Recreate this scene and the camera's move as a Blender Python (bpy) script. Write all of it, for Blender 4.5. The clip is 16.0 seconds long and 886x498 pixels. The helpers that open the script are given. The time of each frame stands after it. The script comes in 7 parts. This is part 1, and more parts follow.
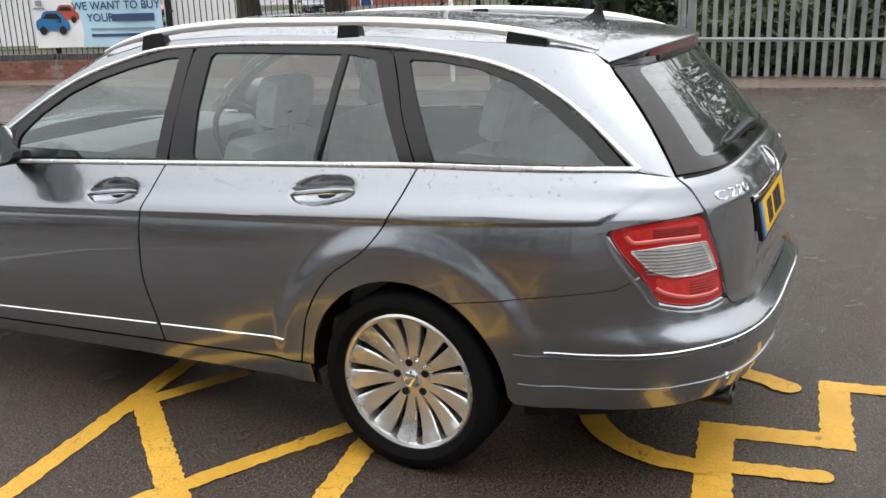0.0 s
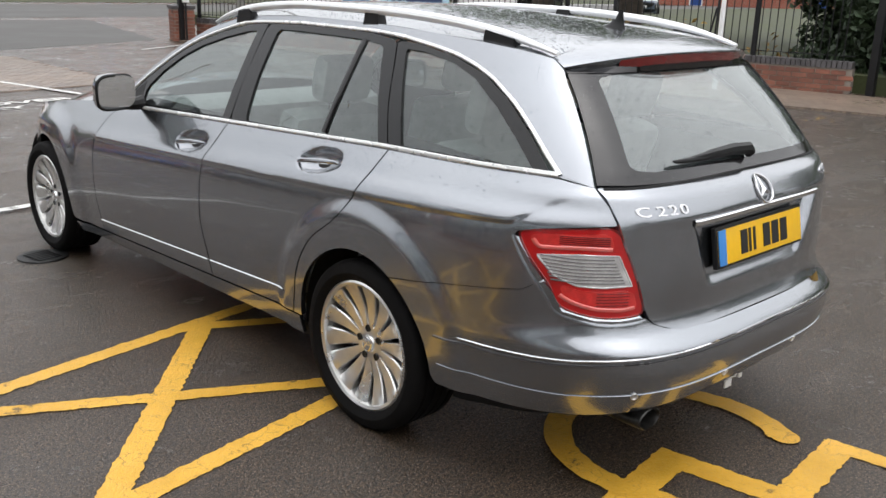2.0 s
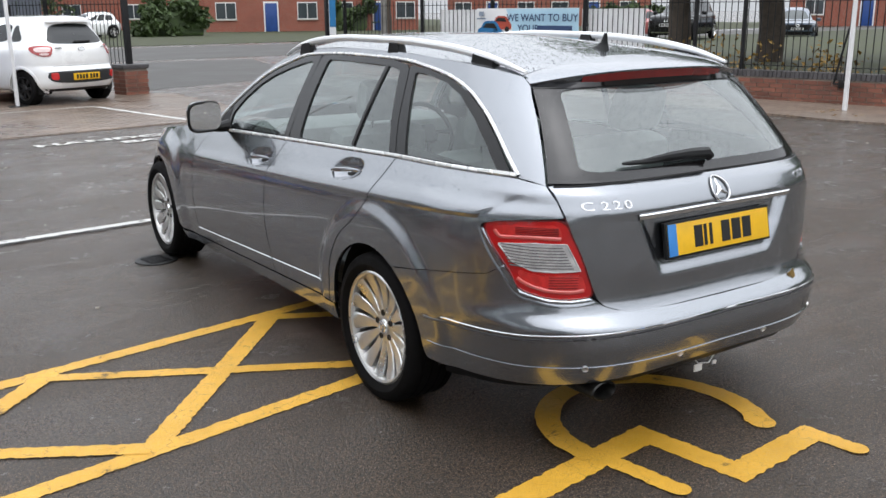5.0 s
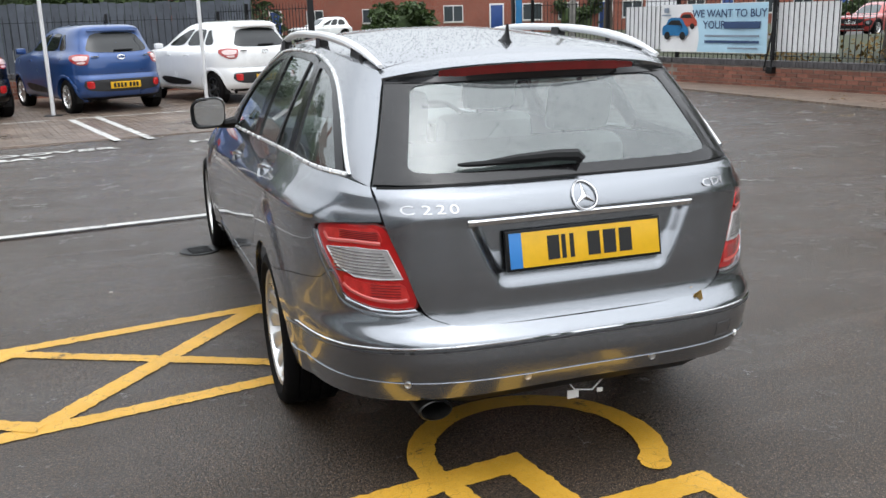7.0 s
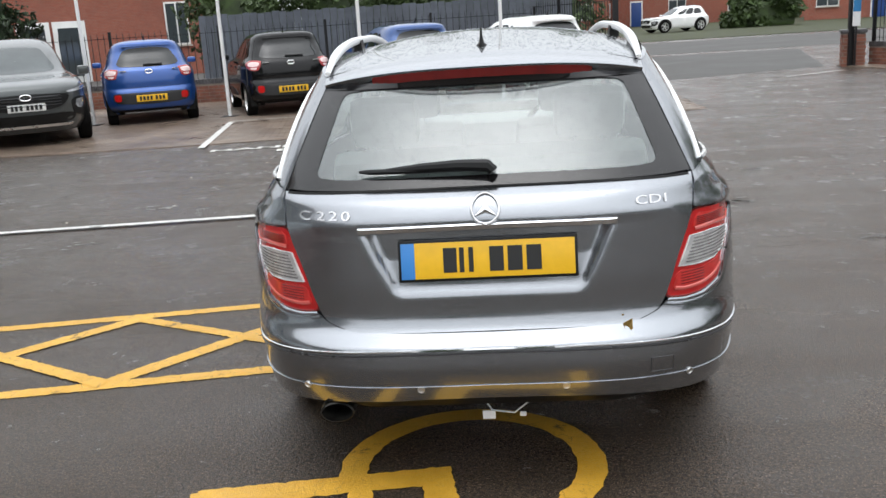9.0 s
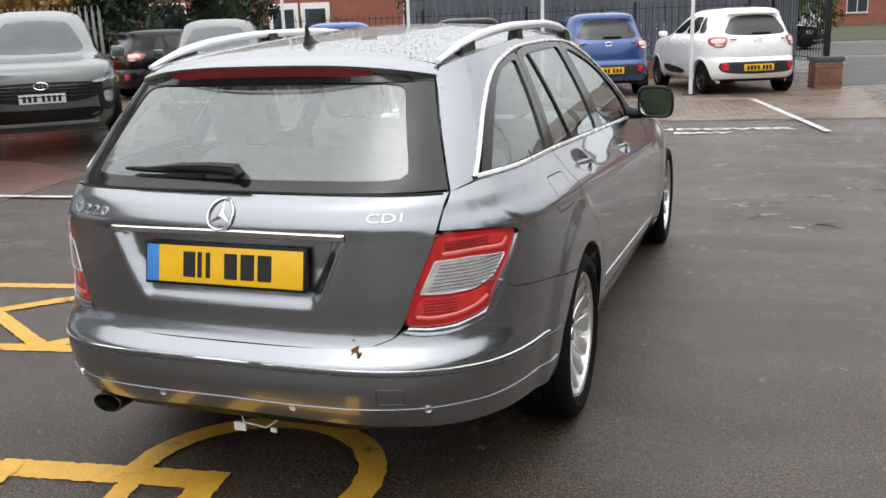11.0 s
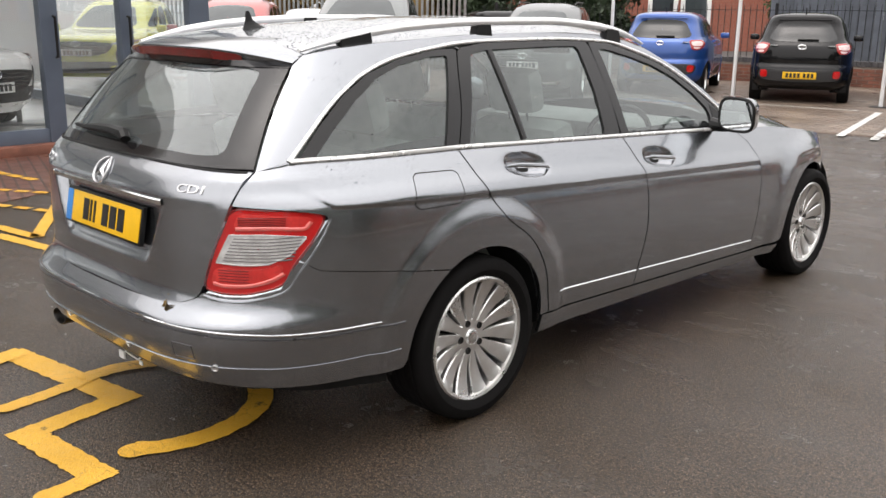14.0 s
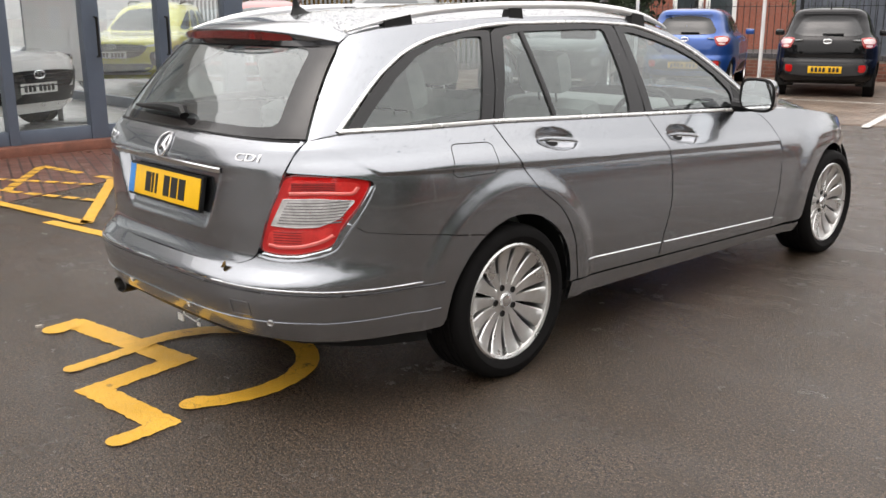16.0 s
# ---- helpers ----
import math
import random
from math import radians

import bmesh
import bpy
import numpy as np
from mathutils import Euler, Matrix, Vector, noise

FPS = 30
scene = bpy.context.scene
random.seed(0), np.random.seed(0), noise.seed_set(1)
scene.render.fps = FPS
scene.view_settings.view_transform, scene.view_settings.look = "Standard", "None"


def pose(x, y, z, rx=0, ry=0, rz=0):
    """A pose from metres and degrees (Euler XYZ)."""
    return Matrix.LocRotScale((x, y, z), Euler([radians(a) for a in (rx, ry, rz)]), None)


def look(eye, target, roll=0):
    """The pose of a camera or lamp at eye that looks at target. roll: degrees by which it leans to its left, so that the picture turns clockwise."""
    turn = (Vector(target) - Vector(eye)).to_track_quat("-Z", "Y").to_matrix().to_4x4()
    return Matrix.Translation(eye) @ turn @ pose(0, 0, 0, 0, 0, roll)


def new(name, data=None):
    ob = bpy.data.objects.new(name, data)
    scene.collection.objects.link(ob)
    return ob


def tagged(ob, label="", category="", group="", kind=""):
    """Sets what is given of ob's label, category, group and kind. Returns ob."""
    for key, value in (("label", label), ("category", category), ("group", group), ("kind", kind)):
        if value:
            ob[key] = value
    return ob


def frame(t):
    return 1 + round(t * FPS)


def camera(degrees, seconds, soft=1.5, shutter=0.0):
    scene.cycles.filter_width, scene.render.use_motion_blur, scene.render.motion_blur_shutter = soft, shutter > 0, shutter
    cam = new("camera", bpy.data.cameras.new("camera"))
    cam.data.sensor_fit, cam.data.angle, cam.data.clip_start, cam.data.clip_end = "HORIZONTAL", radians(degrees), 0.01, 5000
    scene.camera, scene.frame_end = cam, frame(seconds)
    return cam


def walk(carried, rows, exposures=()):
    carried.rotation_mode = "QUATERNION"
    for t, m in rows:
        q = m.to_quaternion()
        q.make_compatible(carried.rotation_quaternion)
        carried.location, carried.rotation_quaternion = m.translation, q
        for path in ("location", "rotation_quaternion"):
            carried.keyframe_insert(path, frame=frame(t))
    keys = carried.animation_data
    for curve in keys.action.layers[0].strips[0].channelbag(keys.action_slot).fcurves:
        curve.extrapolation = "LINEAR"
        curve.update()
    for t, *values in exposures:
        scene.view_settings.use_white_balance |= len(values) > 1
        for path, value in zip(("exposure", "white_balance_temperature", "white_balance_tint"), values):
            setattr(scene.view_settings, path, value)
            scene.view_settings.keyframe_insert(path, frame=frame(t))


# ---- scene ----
cam = camera(51.6, 16.0)
PATH = [
    (0, (-3.171, -1.328, 1.508), (-1.457, -0.458, 0.954), -2.0),
    (0.5, (-2.911, -1.528, 1.475), (-1.262, -0.54, 0.923), -0.6),
    (1, (-2.653, -1.724, 1.485), (-1.171, -0.506, 0.921), 0.4),
    (1.5, (-2.552, -1.997, 1.478), (-1.174, -0.658, 0.923), 2.4),
    (2, (-2.67, -2.296, 1.515), (-1.342, -0.911, 0.95), 1.8),
    (2.5, (-2.681, -2.615, 1.517), (-1.456, -1.137, 0.957), 0.6),
    (3, (-2.72, -2.738, 1.586), (-1.573, -1.208, 0.999), -0.4),
    (3.2, (-2.754, -2.787, 1.548), (-1.615, -1.24, 0.991), -0.3),
    (5.3, (-2.396, -3.055, 1.512), (-1.341, -1.432, 1.009), -0.4),
    (5.5, (-2.27, -3.074, 1.489), (-1.225, -1.444, 0.987), -0.3),
    (6, (-1.962, -3.171, 1.502), (-0.97, -1.509, 1.0), -0.2),
    (6.5, (-1.649, -3.384, 1.509), (-0.876, -1.609, 1.008), -1.5),
    (7, (-1.309, -3.45, 1.469), (-0.689, -1.614, 0.974), -1.6),
    (7.5, (-0.951, -3.539, 1.464), (-0.493, -1.654, 0.976), -2.0),
    (8, (-0.591, -3.666, 1.48), (-0.319, -1.746, 0.991), -1.8),
    (8.2, (-0.463, -3.683, 1.466), (-0.264, -1.752, 0.983), -2.1),
    (10.3, (1.017, -3.357, 1.455), (0.414, -1.513, 0.969), -3.4),
    (10.5, (1.165, -3.321, 1.468), (0.535, -1.487, 0.979), -2.9),
    (11, (1.473, -3.148, 1.43), (0.807, -1.326, 0.947), -2.1),
    (11.5, (1.772, -2.921, 1.424), (1.016, -1.134, 0.94), -1.2),
    (12, (2.108, -2.77, 1.438), (1.153, -1.083, 0.95), -1.1),
    (12.5, (2.297, -2.418, 1.409), (1.211, -0.812, 0.919), 0.2),
    (13, (2.515, -2.18, 1.421), (1.2, -0.755, 0.928), -0.2),
    (13.5, (2.715, -2.115, 1.429), (1.359, -0.732, 0.932), 0.5),
    (14, (2.928, -2.312, 1.438), (1.572, -0.93, 0.936), 0.6),
    (14.5, (3.159, -2.455, 1.446), (1.805, -1.069, 0.948), 0.7),
    (15, (3.344, -2.56, 1.442), (1.986, -1.177, 0.948), 0.5),
    (15.5, (3.301, -2.57, 1.434), (1.937, -1.193, 0.942), 0.2),
    (16, (3.075, -2.516, 1.365), (1.679, -1.172, 0.87), -0.1),
]
walk(cam, [(t, look(eye, target, roll)) for t, eye, target, roll in PATH],
     exposures=[(0.0, 0.88, 6500, 10), (3.0, 0.78, 6400, 11), (5.5, 0.77, 6200, 10), (8.0, 0.76, 6250, 9), (10.5, 0.76, 6450, 10), (13.0, 0.92, 6750, 13), (16.0, 1.03, 6850, 13)])

# ---------------------------------------------------------------- light
world = bpy.data.worlds.new("overcast_sky")
scene.world = world
world.use_nodes = True
wn = world.node_tree
sky = wn.nodes.new("ShaderNodeTexSky")
sky.sky_type = "NISHITA"
sky.sun_disc = False
sky.sun_elevation = radians(72)
sky.sun_rotation = radians(180)
sky.air_density, sky.dust_density, sky.ozone_density = 1.0, 4.0, 1.0
soft_cloud = wn.nodes.new("ShaderNodeHueSaturation")
soft_cloud.inputs["Saturation"].default_value = 0.22
wn.links.new(sky.outputs[0], soft_cloud.inputs["Color"])
cloud_deck = wn.nodes.new("ShaderNodeMix")
cloud_deck.data_type = "RGBA"
cloud_deck.inputs["Factor"].default_value = 0.72
cloud_deck.inputs[7].default_value = (6.6, 6.75, 6.9, 1)
wn.links.new(soft_cloud.outputs[0], cloud_deck.inputs[6])
# an overcast sky is about three times as bright overhead as at the horizon
direction, axes = wn.nodes.new("ShaderNodeTexCoord"), wn.nodes.new("ShaderNodeSeparateXYZ")
rise, shade = wn.nodes.new("ShaderNodeMapRange"), wn.nodes.new("ShaderNodeVectorMath")
wn.links.new(direction.outputs["Generated"], axes.inputs[0])
wn.links.new(axes.outputs["Z"], rise.inputs["Value"])
rise.inputs["To Min"].default_value, rise.inputs["To Max"].default_value = 0.50, 1.40
shade.operation = "SCALE"
wn.links.new(cloud_deck.outputs[2], shade.inputs[0])
wn.links.new(rise.outputs[0], shade.inputs["Scale"])
wn.links.new(shade.outputs[0], wn.nodes["Background"].inputs[0])
wn.nodes["Background"].inputs[1].default_value = 0.15

sun = new("overcast_sun", bpy.data.lights.new("overcast_sun", "SUN"))
sun.data.energy, sun.data.angle, sun.data.color = 0.5, radians(150), (1.0, 0.97, 0.93)
sun.matrix_world = look((0, 0, 0), (0.0, 0.31, -0.95))


# ---------------------------------------------------------------- materials
def nodes_of(name):
    m = bpy.data.materials.new(name)
    m.use_nodes = True
    return m, m.node_tree.nodes, m.node_tree.links, m.node_tree.nodes["Principled BSDF"]


def noise_node(nt, scale, detail=4.0, rough=0.6):
    geo = nt.nodes.new("ShaderNodeNewGeometry")
    n = nt.nodes.new("ShaderNodeTexNoise")
    n.inputs["Scale"].default_value, n.inputs["Detail"].default_value, n.inputs["Roughness"].default_value = scale, detail, rough
    nt.links.new(geo.outputs["Position"], n.inputs["Vector"])
    return n


def remap(nt, source, lo, hi, a, b):
    r = nt.nodes.new("ShaderNodeMapRange")
    r.inputs["From Min"].default_value, r.inputs["From Max"].default_value = lo, hi
    r.inputs["To Min"].default_value, r.inputs["To Max"].default_value = a, b
    nt.links.new(source, r.inputs["Value"])
    return r.outputs[0]


def mix_colour(nt, fac, a, b):
    m = nt.nodes.new("ShaderNodeMix")
    m.data_type = "RGBA"
    nt.links.new(fac, m.inputs["Factor"])
    for key, v in ((6, a), (7, b)):
        if isinstance(v, tuple):
            m.inputs[key].default_value = (*v, 1)
        else:
            nt.links.new(v, m.inputs[key])
    return m.outputs[2]


def add_bump(nt, bsdf, source, strength, distance=0.01):
    b = nt.nodes.new("ShaderNodeBump")
    b.inputs["Strength"].default_value, b.inputs["Distance"].default_value = strength, distance
    nt.links.new(source, b.inputs["Height"])
    nt.links.new(b.outputs[0], bsdf.inputs["Normal"])


def surface(name, colour, rough=0.6, metal=0.0, vary=0.2, scale=3.0, fine=60.0, bump=0.1, coat=0.0, vary_object=0.0, specular=0.5):
    """A plain procedural surface: two scales of noise in colour and roughness, fine bump."""
    m, nd, ln, bsdf = nodes_of(name)
    nt = m.node_tree
    big, small = noise_node(nt, scale), noise_node(nt, fine)
    dark = tuple(c * (1 - vary) for c in colour)
    light = tuple(min(1, c * (1 + vary)) for c in colour)
    col = mix_colour(nt, remap(nt, big.outputs[0], 0.35, 0.65, 0, 1), dark, light)
    col = mix_colour(nt, remap(nt, small.outputs[0], 0.3, 0.7, 0, 0.5), col, tuple(c * (1 - vary * 0.8) for c in colour))
    if vary_object:
        info = nd.new("ShaderNodeObjectInfo")
        hsv = nd.new("ShaderNodeHueSaturation")
        ln.new(remap(nt, info.outputs["Random"], 0, 1, 1 - vary_object, 1 + vary_object), hsv.inputs["Value"])
        ln.new(col, hsv.inputs["Color"])
        col = hsv.outputs[0]
    ln.new(col, bsdf.inputs["Base Color"])
    ln.new(remap(nt, big.outputs[0], 0.3, 0.7, max(0.02, rough * 0.8), min(1, rough * 1.2)), bsdf.inputs["Roughness"])
    bsdf.inputs["Metallic"].default_value = metal
    bsdf.inputs["Coat Weight"].default_value = coat
    bsdf.inputs["Coat Roughness"].default_value = 0.03
    bsdf.inputs["Specular IOR Level"].default_value = specular
    if bump:
        add_bump(nt, bsdf, small.outputs[0], bump, 0.004)
    return m


def car_paint(name, colour, metal=0.75, rough=0.32, lacquer=1.5):
    """Metallic paint under clear lacquer, with fine flake and rain drops."""
    m, nd, ln, bsdf = nodes_of(name)
    nt = m.node_tree
    flake, dirt, drops = noise_node(nt, 900.0, 1.0), noise_node(nt, 2.5), noise_node(nt, 140.0, 2.0)
    col = mix_colour(nt, remap(nt, flake.outputs[0], 0.35, 0.65, 0, 1), tuple(c * 0.86 for c in colour), tuple(min(1, c * 1.12) for c in colour))
    ln.new(col, bsdf.inputs["Base Color"])
    bsdf.inputs["Metallic"].default_value = metal
    ln.new(remap(nt, dirt.outputs[0], 0.3, 0.7, rough * 0.9, rough * 1.15), bsdf.inputs["Roughness"])
    bsdf.inputs["Coat Weight"].default_value = 1.0
    bsdf.inputs["Coat IOR"].default_value = lacquer
    ln.new(remap(nt, dirt.outputs[0], 0.35, 0.7, 0.01, 0.04), bsdf.inputs["Coat Roughness"])
    bead = nd.new("ShaderNodeBump")
    bead.inputs["Strength"].default_value, bead.inputs["Distance"].default_value = 0.008, 0.002
    ln.new(remap(nt, drops.outputs[0], 0.62, 0.72, 0, 1), bead.inputs["Height"])
    ln.new(bead.outputs[0], bsdf.inputs["Coat Normal"])
    return m


def window_glass(name, tint, f0=0.06, drops=0.15, sky_veil=0.1):
    """Thin tinted glazing: sees through, and mirrors more towards grazing angles. A pale diffuse film paints in sky
    brightness.
    """
    m, nd, ln, bsdf = nodes_of(name)
    nt = m.node_tree
    clearb, gloss, mixs, lw = nd.new("ShaderNodeBsdfTransparent"), nd.new("ShaderNodeBsdfGlossy"), nd.new("ShaderNodeMixShader"), nd.new("ShaderNodeLayerWeight")
    clearb.inputs[0].default_value = (*tint, 1)
    gloss.inputs["Roughness"].default_value = 0.015
    gloss.inputs["Color"].default_value = (0.95, 0.98, 0.97, 1)
    lw.inputs["Blend"].default_value = 0.5
    power, scale = nd.new("ShaderNodeMath"), nd.new("ShaderNodeMath")
    power.operation, power.inputs[1].default_value = "POWER", 3.0
    ln.new(lw.outputs["Facing"], power.inputs[0])
    scale.operation, scale.inputs[1].default_value, scale.inputs[2].default_value = "MULTIPLY_ADD", 0.92 - f0, f0
    ln.new(power.outputs[0], scale.inputs[0])
    rain = noise_node(nt, 90.0, 2.0)
    b = nd.new("ShaderNodeBump")
    b.inputs["Strength"].default_value, b.inputs["Distance"].default_value = drops, 0.003
    ln.new(remap(nt, rain.outputs[0], 0.62, 0.7, 0, 1), b.inputs["Height"])
    ln.new(b.outputs[0], gloss.inputs["Normal"])
    # pale diffuse layer stands in for sky reflected by the pane
    film, veiled = nd.new("ShaderNodeBsdfDiffuse"), nd.new("ShaderNodeMixShader")
    film.inputs[0].default_value = (0.57, 0.64, 0.66, 1)
    veil_noise = noise_node(nt, 6.0, 4.0)
    ln.new(remap(nt, veil_noise.outputs[0], 0.3, 0.7, sky_veil * 0.7, sky_veil * 1.3), veiled.inputs[0])
    ln.new(clearb.outputs[0], veiled.inputs[1])
    ln.new(film.outputs[0], veiled.inputs[2])
    ln.new(scale.outputs[0], mixs.inputs[0])
    ln.new(veiled.outputs[0], mixs.inputs[1])
    ln.new(gloss.outputs[0], mixs.inputs[2])
    ln.new(mixs.outputs[0], nd["Material Output"].inputs["Surface"])
    return m


def wet_asphalt():
    """Wet tarmac: near-black binder with small pale chippings, under a film of water that is thin in some patches."""
    m, nd, ln, bsdf = nodes_of("wet_asphalt")
    nt = m.node_tree
    patch, stain, streak = noise_node(nt, 0.45, 6.0, 0.65), noise_node(nt, 2.4, 7.0, 0.75), noise_node(nt, 0.9, 5.0, 0.7)
    stone, grit, speck = noise_node(nt, 68.0, 3.0, 0.85), noise_node(nt, 160.0, 2.0, 0.6), noise_node(nt, 38.0, 2.0, 0.5)
    long_way = nd.new("ShaderNodeMapping")
    long_way.inputs["Scale"].default_value = (0.45, 1.7, 1.0)
    long_way.inputs["Rotation"].default_value = (0, 0, 0.15)
    ln.new(streak.inputs["Vector"].links[0].from_socket, long_way.inputs["Vector"])
    ln.new(long_way.outputs[0], streak.inputs["Vector"])
    col = mix_colour(nt, remap(nt, stone.outputs[0], 0.44, 0.62, 0, 1), (0.0032, 0.0023, 0.0015), (0.080, 0.053, 0.032))
    col = mix_colour(nt, remap(nt, grit.outputs[0], 0.58, 0.66, 0, 0.9), col, (0.29, 0.214, 0.15))
    col = mix_colour(nt, remap(nt, speck.outputs[0], 0.71, 0.74, 0, 0.7), col, (0.22, 0.19, 0.16))
    col = mix_colour(nt, remap(nt, stain.outputs[0], 0.42, 0.72, 0, 0.55), col, (0.016, 0.012, 0.009))
    ln.new(col, bsdf.inputs["Base Color"])
    ln.new(remap(nt, patch.outputs[0], 0.35, 0.65, 0.35, 0.55), bsdf.inputs["Roughness"])
    bsdf.inputs["Specular IOR Level"].default_value = 0.25
    bsdf.inputs["Specular Tint"].default_value = (1.0, 0.86, 0.74, 1)
    ln.new(remap(nt, streak.outputs[0], 0.36, 0.62, 0.55, 1.0), bsdf.inputs["Coat Weight"])
    bsdf.inputs["Coat IOR"].default_value = 1.53
    ln.new(remap(nt, stain.outputs[0], 0.35, 0.65, 0.09, 0.30), bsdf.inputs["Coat Roughness"])
    add_bump(nt, bsdf, stone.outputs[0], 1.0, 0.010)
    film = nd.new("ShaderNodeBump")
    film.inputs["Strength"].default_value, film.inputs["Distance"].default_value = 0.85, 0.010
    ln.new(stone.outputs[0], film.inputs["Height"])
    ln.new(film.outputs[0], bsdf.inputs["Coat Normal"])
    return m


def road_paint(name, colour, worn=0.62):
    """Thick brittle road paint: paler where dry, cracked, with chippings showing where it has worn off."""
    m, nd, ln, bsdf = nodes_of(name)
    nt = m.node_tree
    wear, grain, tone = noise_node(nt, 5.0, 8.0, 0.75), noise_node(nt, 110.0, 3.0, 0.7), noise_node(nt, 2.2, 5.0, 0.7)
    crack, bend, warp = nd.new("ShaderNodeTexVoronoi"), nd.new("ShaderNodeVectorMath"), noise_node(nt, 14.0, 3.0)
    crack.feature = "DISTANCE_TO_EDGE"
    crack.inputs["Scale"].default_value = 11.0
    bend.operation = "MULTIPLY_ADD"
    bend.inputs[1].default_value = (0.09, 0.09, 0.09)
    ln.new(warp.outputs["Color"], bend.inputs[0])
    ln.new(warp.inputs["Vector"].links[0].from_socket, bend.inputs[2])
    ln.new(bend.outputs[0], crack.inputs["Vector"])
    col = mix_colour(nt, remap(nt, tone.outputs[0], 0.32, 0.68, 0, 1), tuple(c * 0.78 for c in colour), tuple(min(1, c * 1.12 + 0.02) for c in colour))
    col = mix_colour(nt, remap(nt, grain.outputs[0], 0.55, 0.75, 0, 0.55), col, tuple(c * 0.45 for c in colour))
    thin = nd.new("ShaderNodeMath")
    thin.operation = "MULTIPLY"
    ln.new(remap(nt, crack.outputs["Distance"], 0.0, 0.022, 0.75, 0), thin.inputs[0])
    ln.new(remap(nt, tone.outputs[0], 0.45, 0.56, 0, 1), thin.inputs[1])
    col = mix_colour(nt, thin.outputs[0], col, (0.05, 0.035, 0.02))
    col = mix_colour(nt, remap(nt, wear.outputs[0], worn, worn + 0.05, 0, 0.85), col, (0.03, 0.026, 0.022))
    ln.new(col, bsdf.inputs["Base Color"])
    ln.new(remap(nt, wear.outputs[0], 0.3, 0.7, 0.28, 0.55), bsdf.inputs["Roughness"])
    add_bump(nt, bsdf, grain.outputs[0], 0.7, 0.006)
    return m


PAINT = car_paint("silver_grey_paint", (0.288, 0.301, 0.323), 0.97, 0.235, 1.6)
CHROME = surface("chrome", (0.85, 0.86, 0.87), 0.06, 1.0, 0.03, bump=0)
ALLOY = surface("silver_alloy", (0.72, 0.715, 0.70), 0.30, 0.92, 0.10, 6.0, bump=0.02, coat=0.5)
RUBBER = surface("tyre_rubber", (0.006, 0.0055, 0.0055), 0.8, 0, 0.3, 9.0, 90.0, 0.15, specular=0.12)
BLACK = surface("black_trim", (0.007, 0.007, 0.0072), 0.4, 0, 0.3, 5.0, 120.0, 0.05, specular=0.3)
GLOSS_BLACK = surface("gloss_black_pillar", (0.008, 0.0075, 0.0078), 0.12, 0, 0.15, 5.0, 150.0, 0.02, specular=0.4)
# near-black that stands in for shade in gaps, arches and behind spokes
DARK = surface("near_black_shade", (0.004, 0.004, 0.004), 0.9, 0, 0.3, bump=0)
GLASS = window_glass("car_window_glass", (0.64, 0.70, 0.69), 0.08, 0.08, 0.02)
RED_LENS = surface("red_lens", (0.50, 0.008, 0.008), 0.10, 0, 0.12, 14.0, 160.0, 0.05, coat=1.0)
DARK_RED = surface("dark_red_lens", (0.16, 0.006, 0.006), 0.14, 0, 0.2, 14.0, 160.0, 0.05, coat=1.0)
CLEAR_LENS = surface("clear_lens", (0.70, 0.69, 0.68), 0.12, 0.35, 0.25, 25.0, 120.0, 0.2, coat=1.0)
YELLOW_PLATE = surface("yellow_plate", (0.80, 0.46, 0.012), 0.35, 0, 0.06, 20.0)
WHITE_PLATE = surface("white_plate", (0.75, 0.75, 0.73), 0.35, 0, 0.06, 20.0)
PLATE_INK = surface("black_plate_ink", (0.012, 0.012, 0.012), 0.4, 0, 0.1)
BLUE_BAND = surface("blue_band", (0.05, 0.24, 0.62), 0.4, 0, 0.1)
SEAT = surface("grey_seat_fabric", (0.33, 0.35, 0.335), 0.9, 0, 0.15, 20.0, 300.0, 0.3)
CABIN = surface("grey_cabin_plastic", (0.26, 0.27, 0.26), 0.7, 0, 0.2, 12.0, 200.0, 0.2)
ASPHALT = wet_asphalt()
YELLOW_LINE = road_paint("yellow_road_paint", (0.66, 0.36, 0.03), 0.60)
WHITE_LINE = road_paint("white_road_paint", (0.62, 0.61, 0.58), 0.56)


# ---------------------------------------------------------------- building helpers
def mesh_object(name, bm, material, parent=None, label="", smooth=True, sharp=35):
    me = bpy.data.meshes.new(name)
    bm.normal_update()
    bm.to_mesh(me)
    bm.free()
    if smooth:
        for p in me.polygons:
            p.use_smooth = True
        me.set_sharp_from_angle(angle=radians(sharp))
    mats = material if isinstance(material, (list, tuple)) else [material]
    for mt in mats:
        me.materials.append(mt)
    ob = new(name, me)
    if parent is not None:
        ob.parent = parent
    if label:
        ob["label"] = label
    return ob


def part(name, bm, material, parent, label="", smooth=True, sharp=35):
    return mesh_object(name, bm, material, parent, label, smooth, sharp)


def thing(name, label, category, group="", kind="", at=None):
    ob = new(name)
    ob.empty_display_size = 0.2
    if at is not None:
        ob.matrix_basis = at
    return tagged(ob, label, category, group, kind)


def add_box(bm, lo, hi, bevel=0.0, m=None):
    c = [(a + b) / 2 for a, b in zip(lo, hi)]
    s = [b - a for a, b in zip(lo, hi)]
    tmp = bmesh.new()
    bmesh.ops.create_cube(tmp, size=1.0)
    bmesh.ops.scale(tmp, vec=s, verts=tmp.verts)
    if bevel:
        bmesh.ops.bevel(tmp, geom=tmp.edges[:], offset=bevel, segments=2, affect="EDGES", profile=0.6)
    bmesh.ops.translate(tmp, vec=c, verts=tmp.verts)
    if m is not None:
        bmesh.ops.transform(tmp, matrix=m, verts=tmp.verts)
    join(bm, tmp)
    return bm


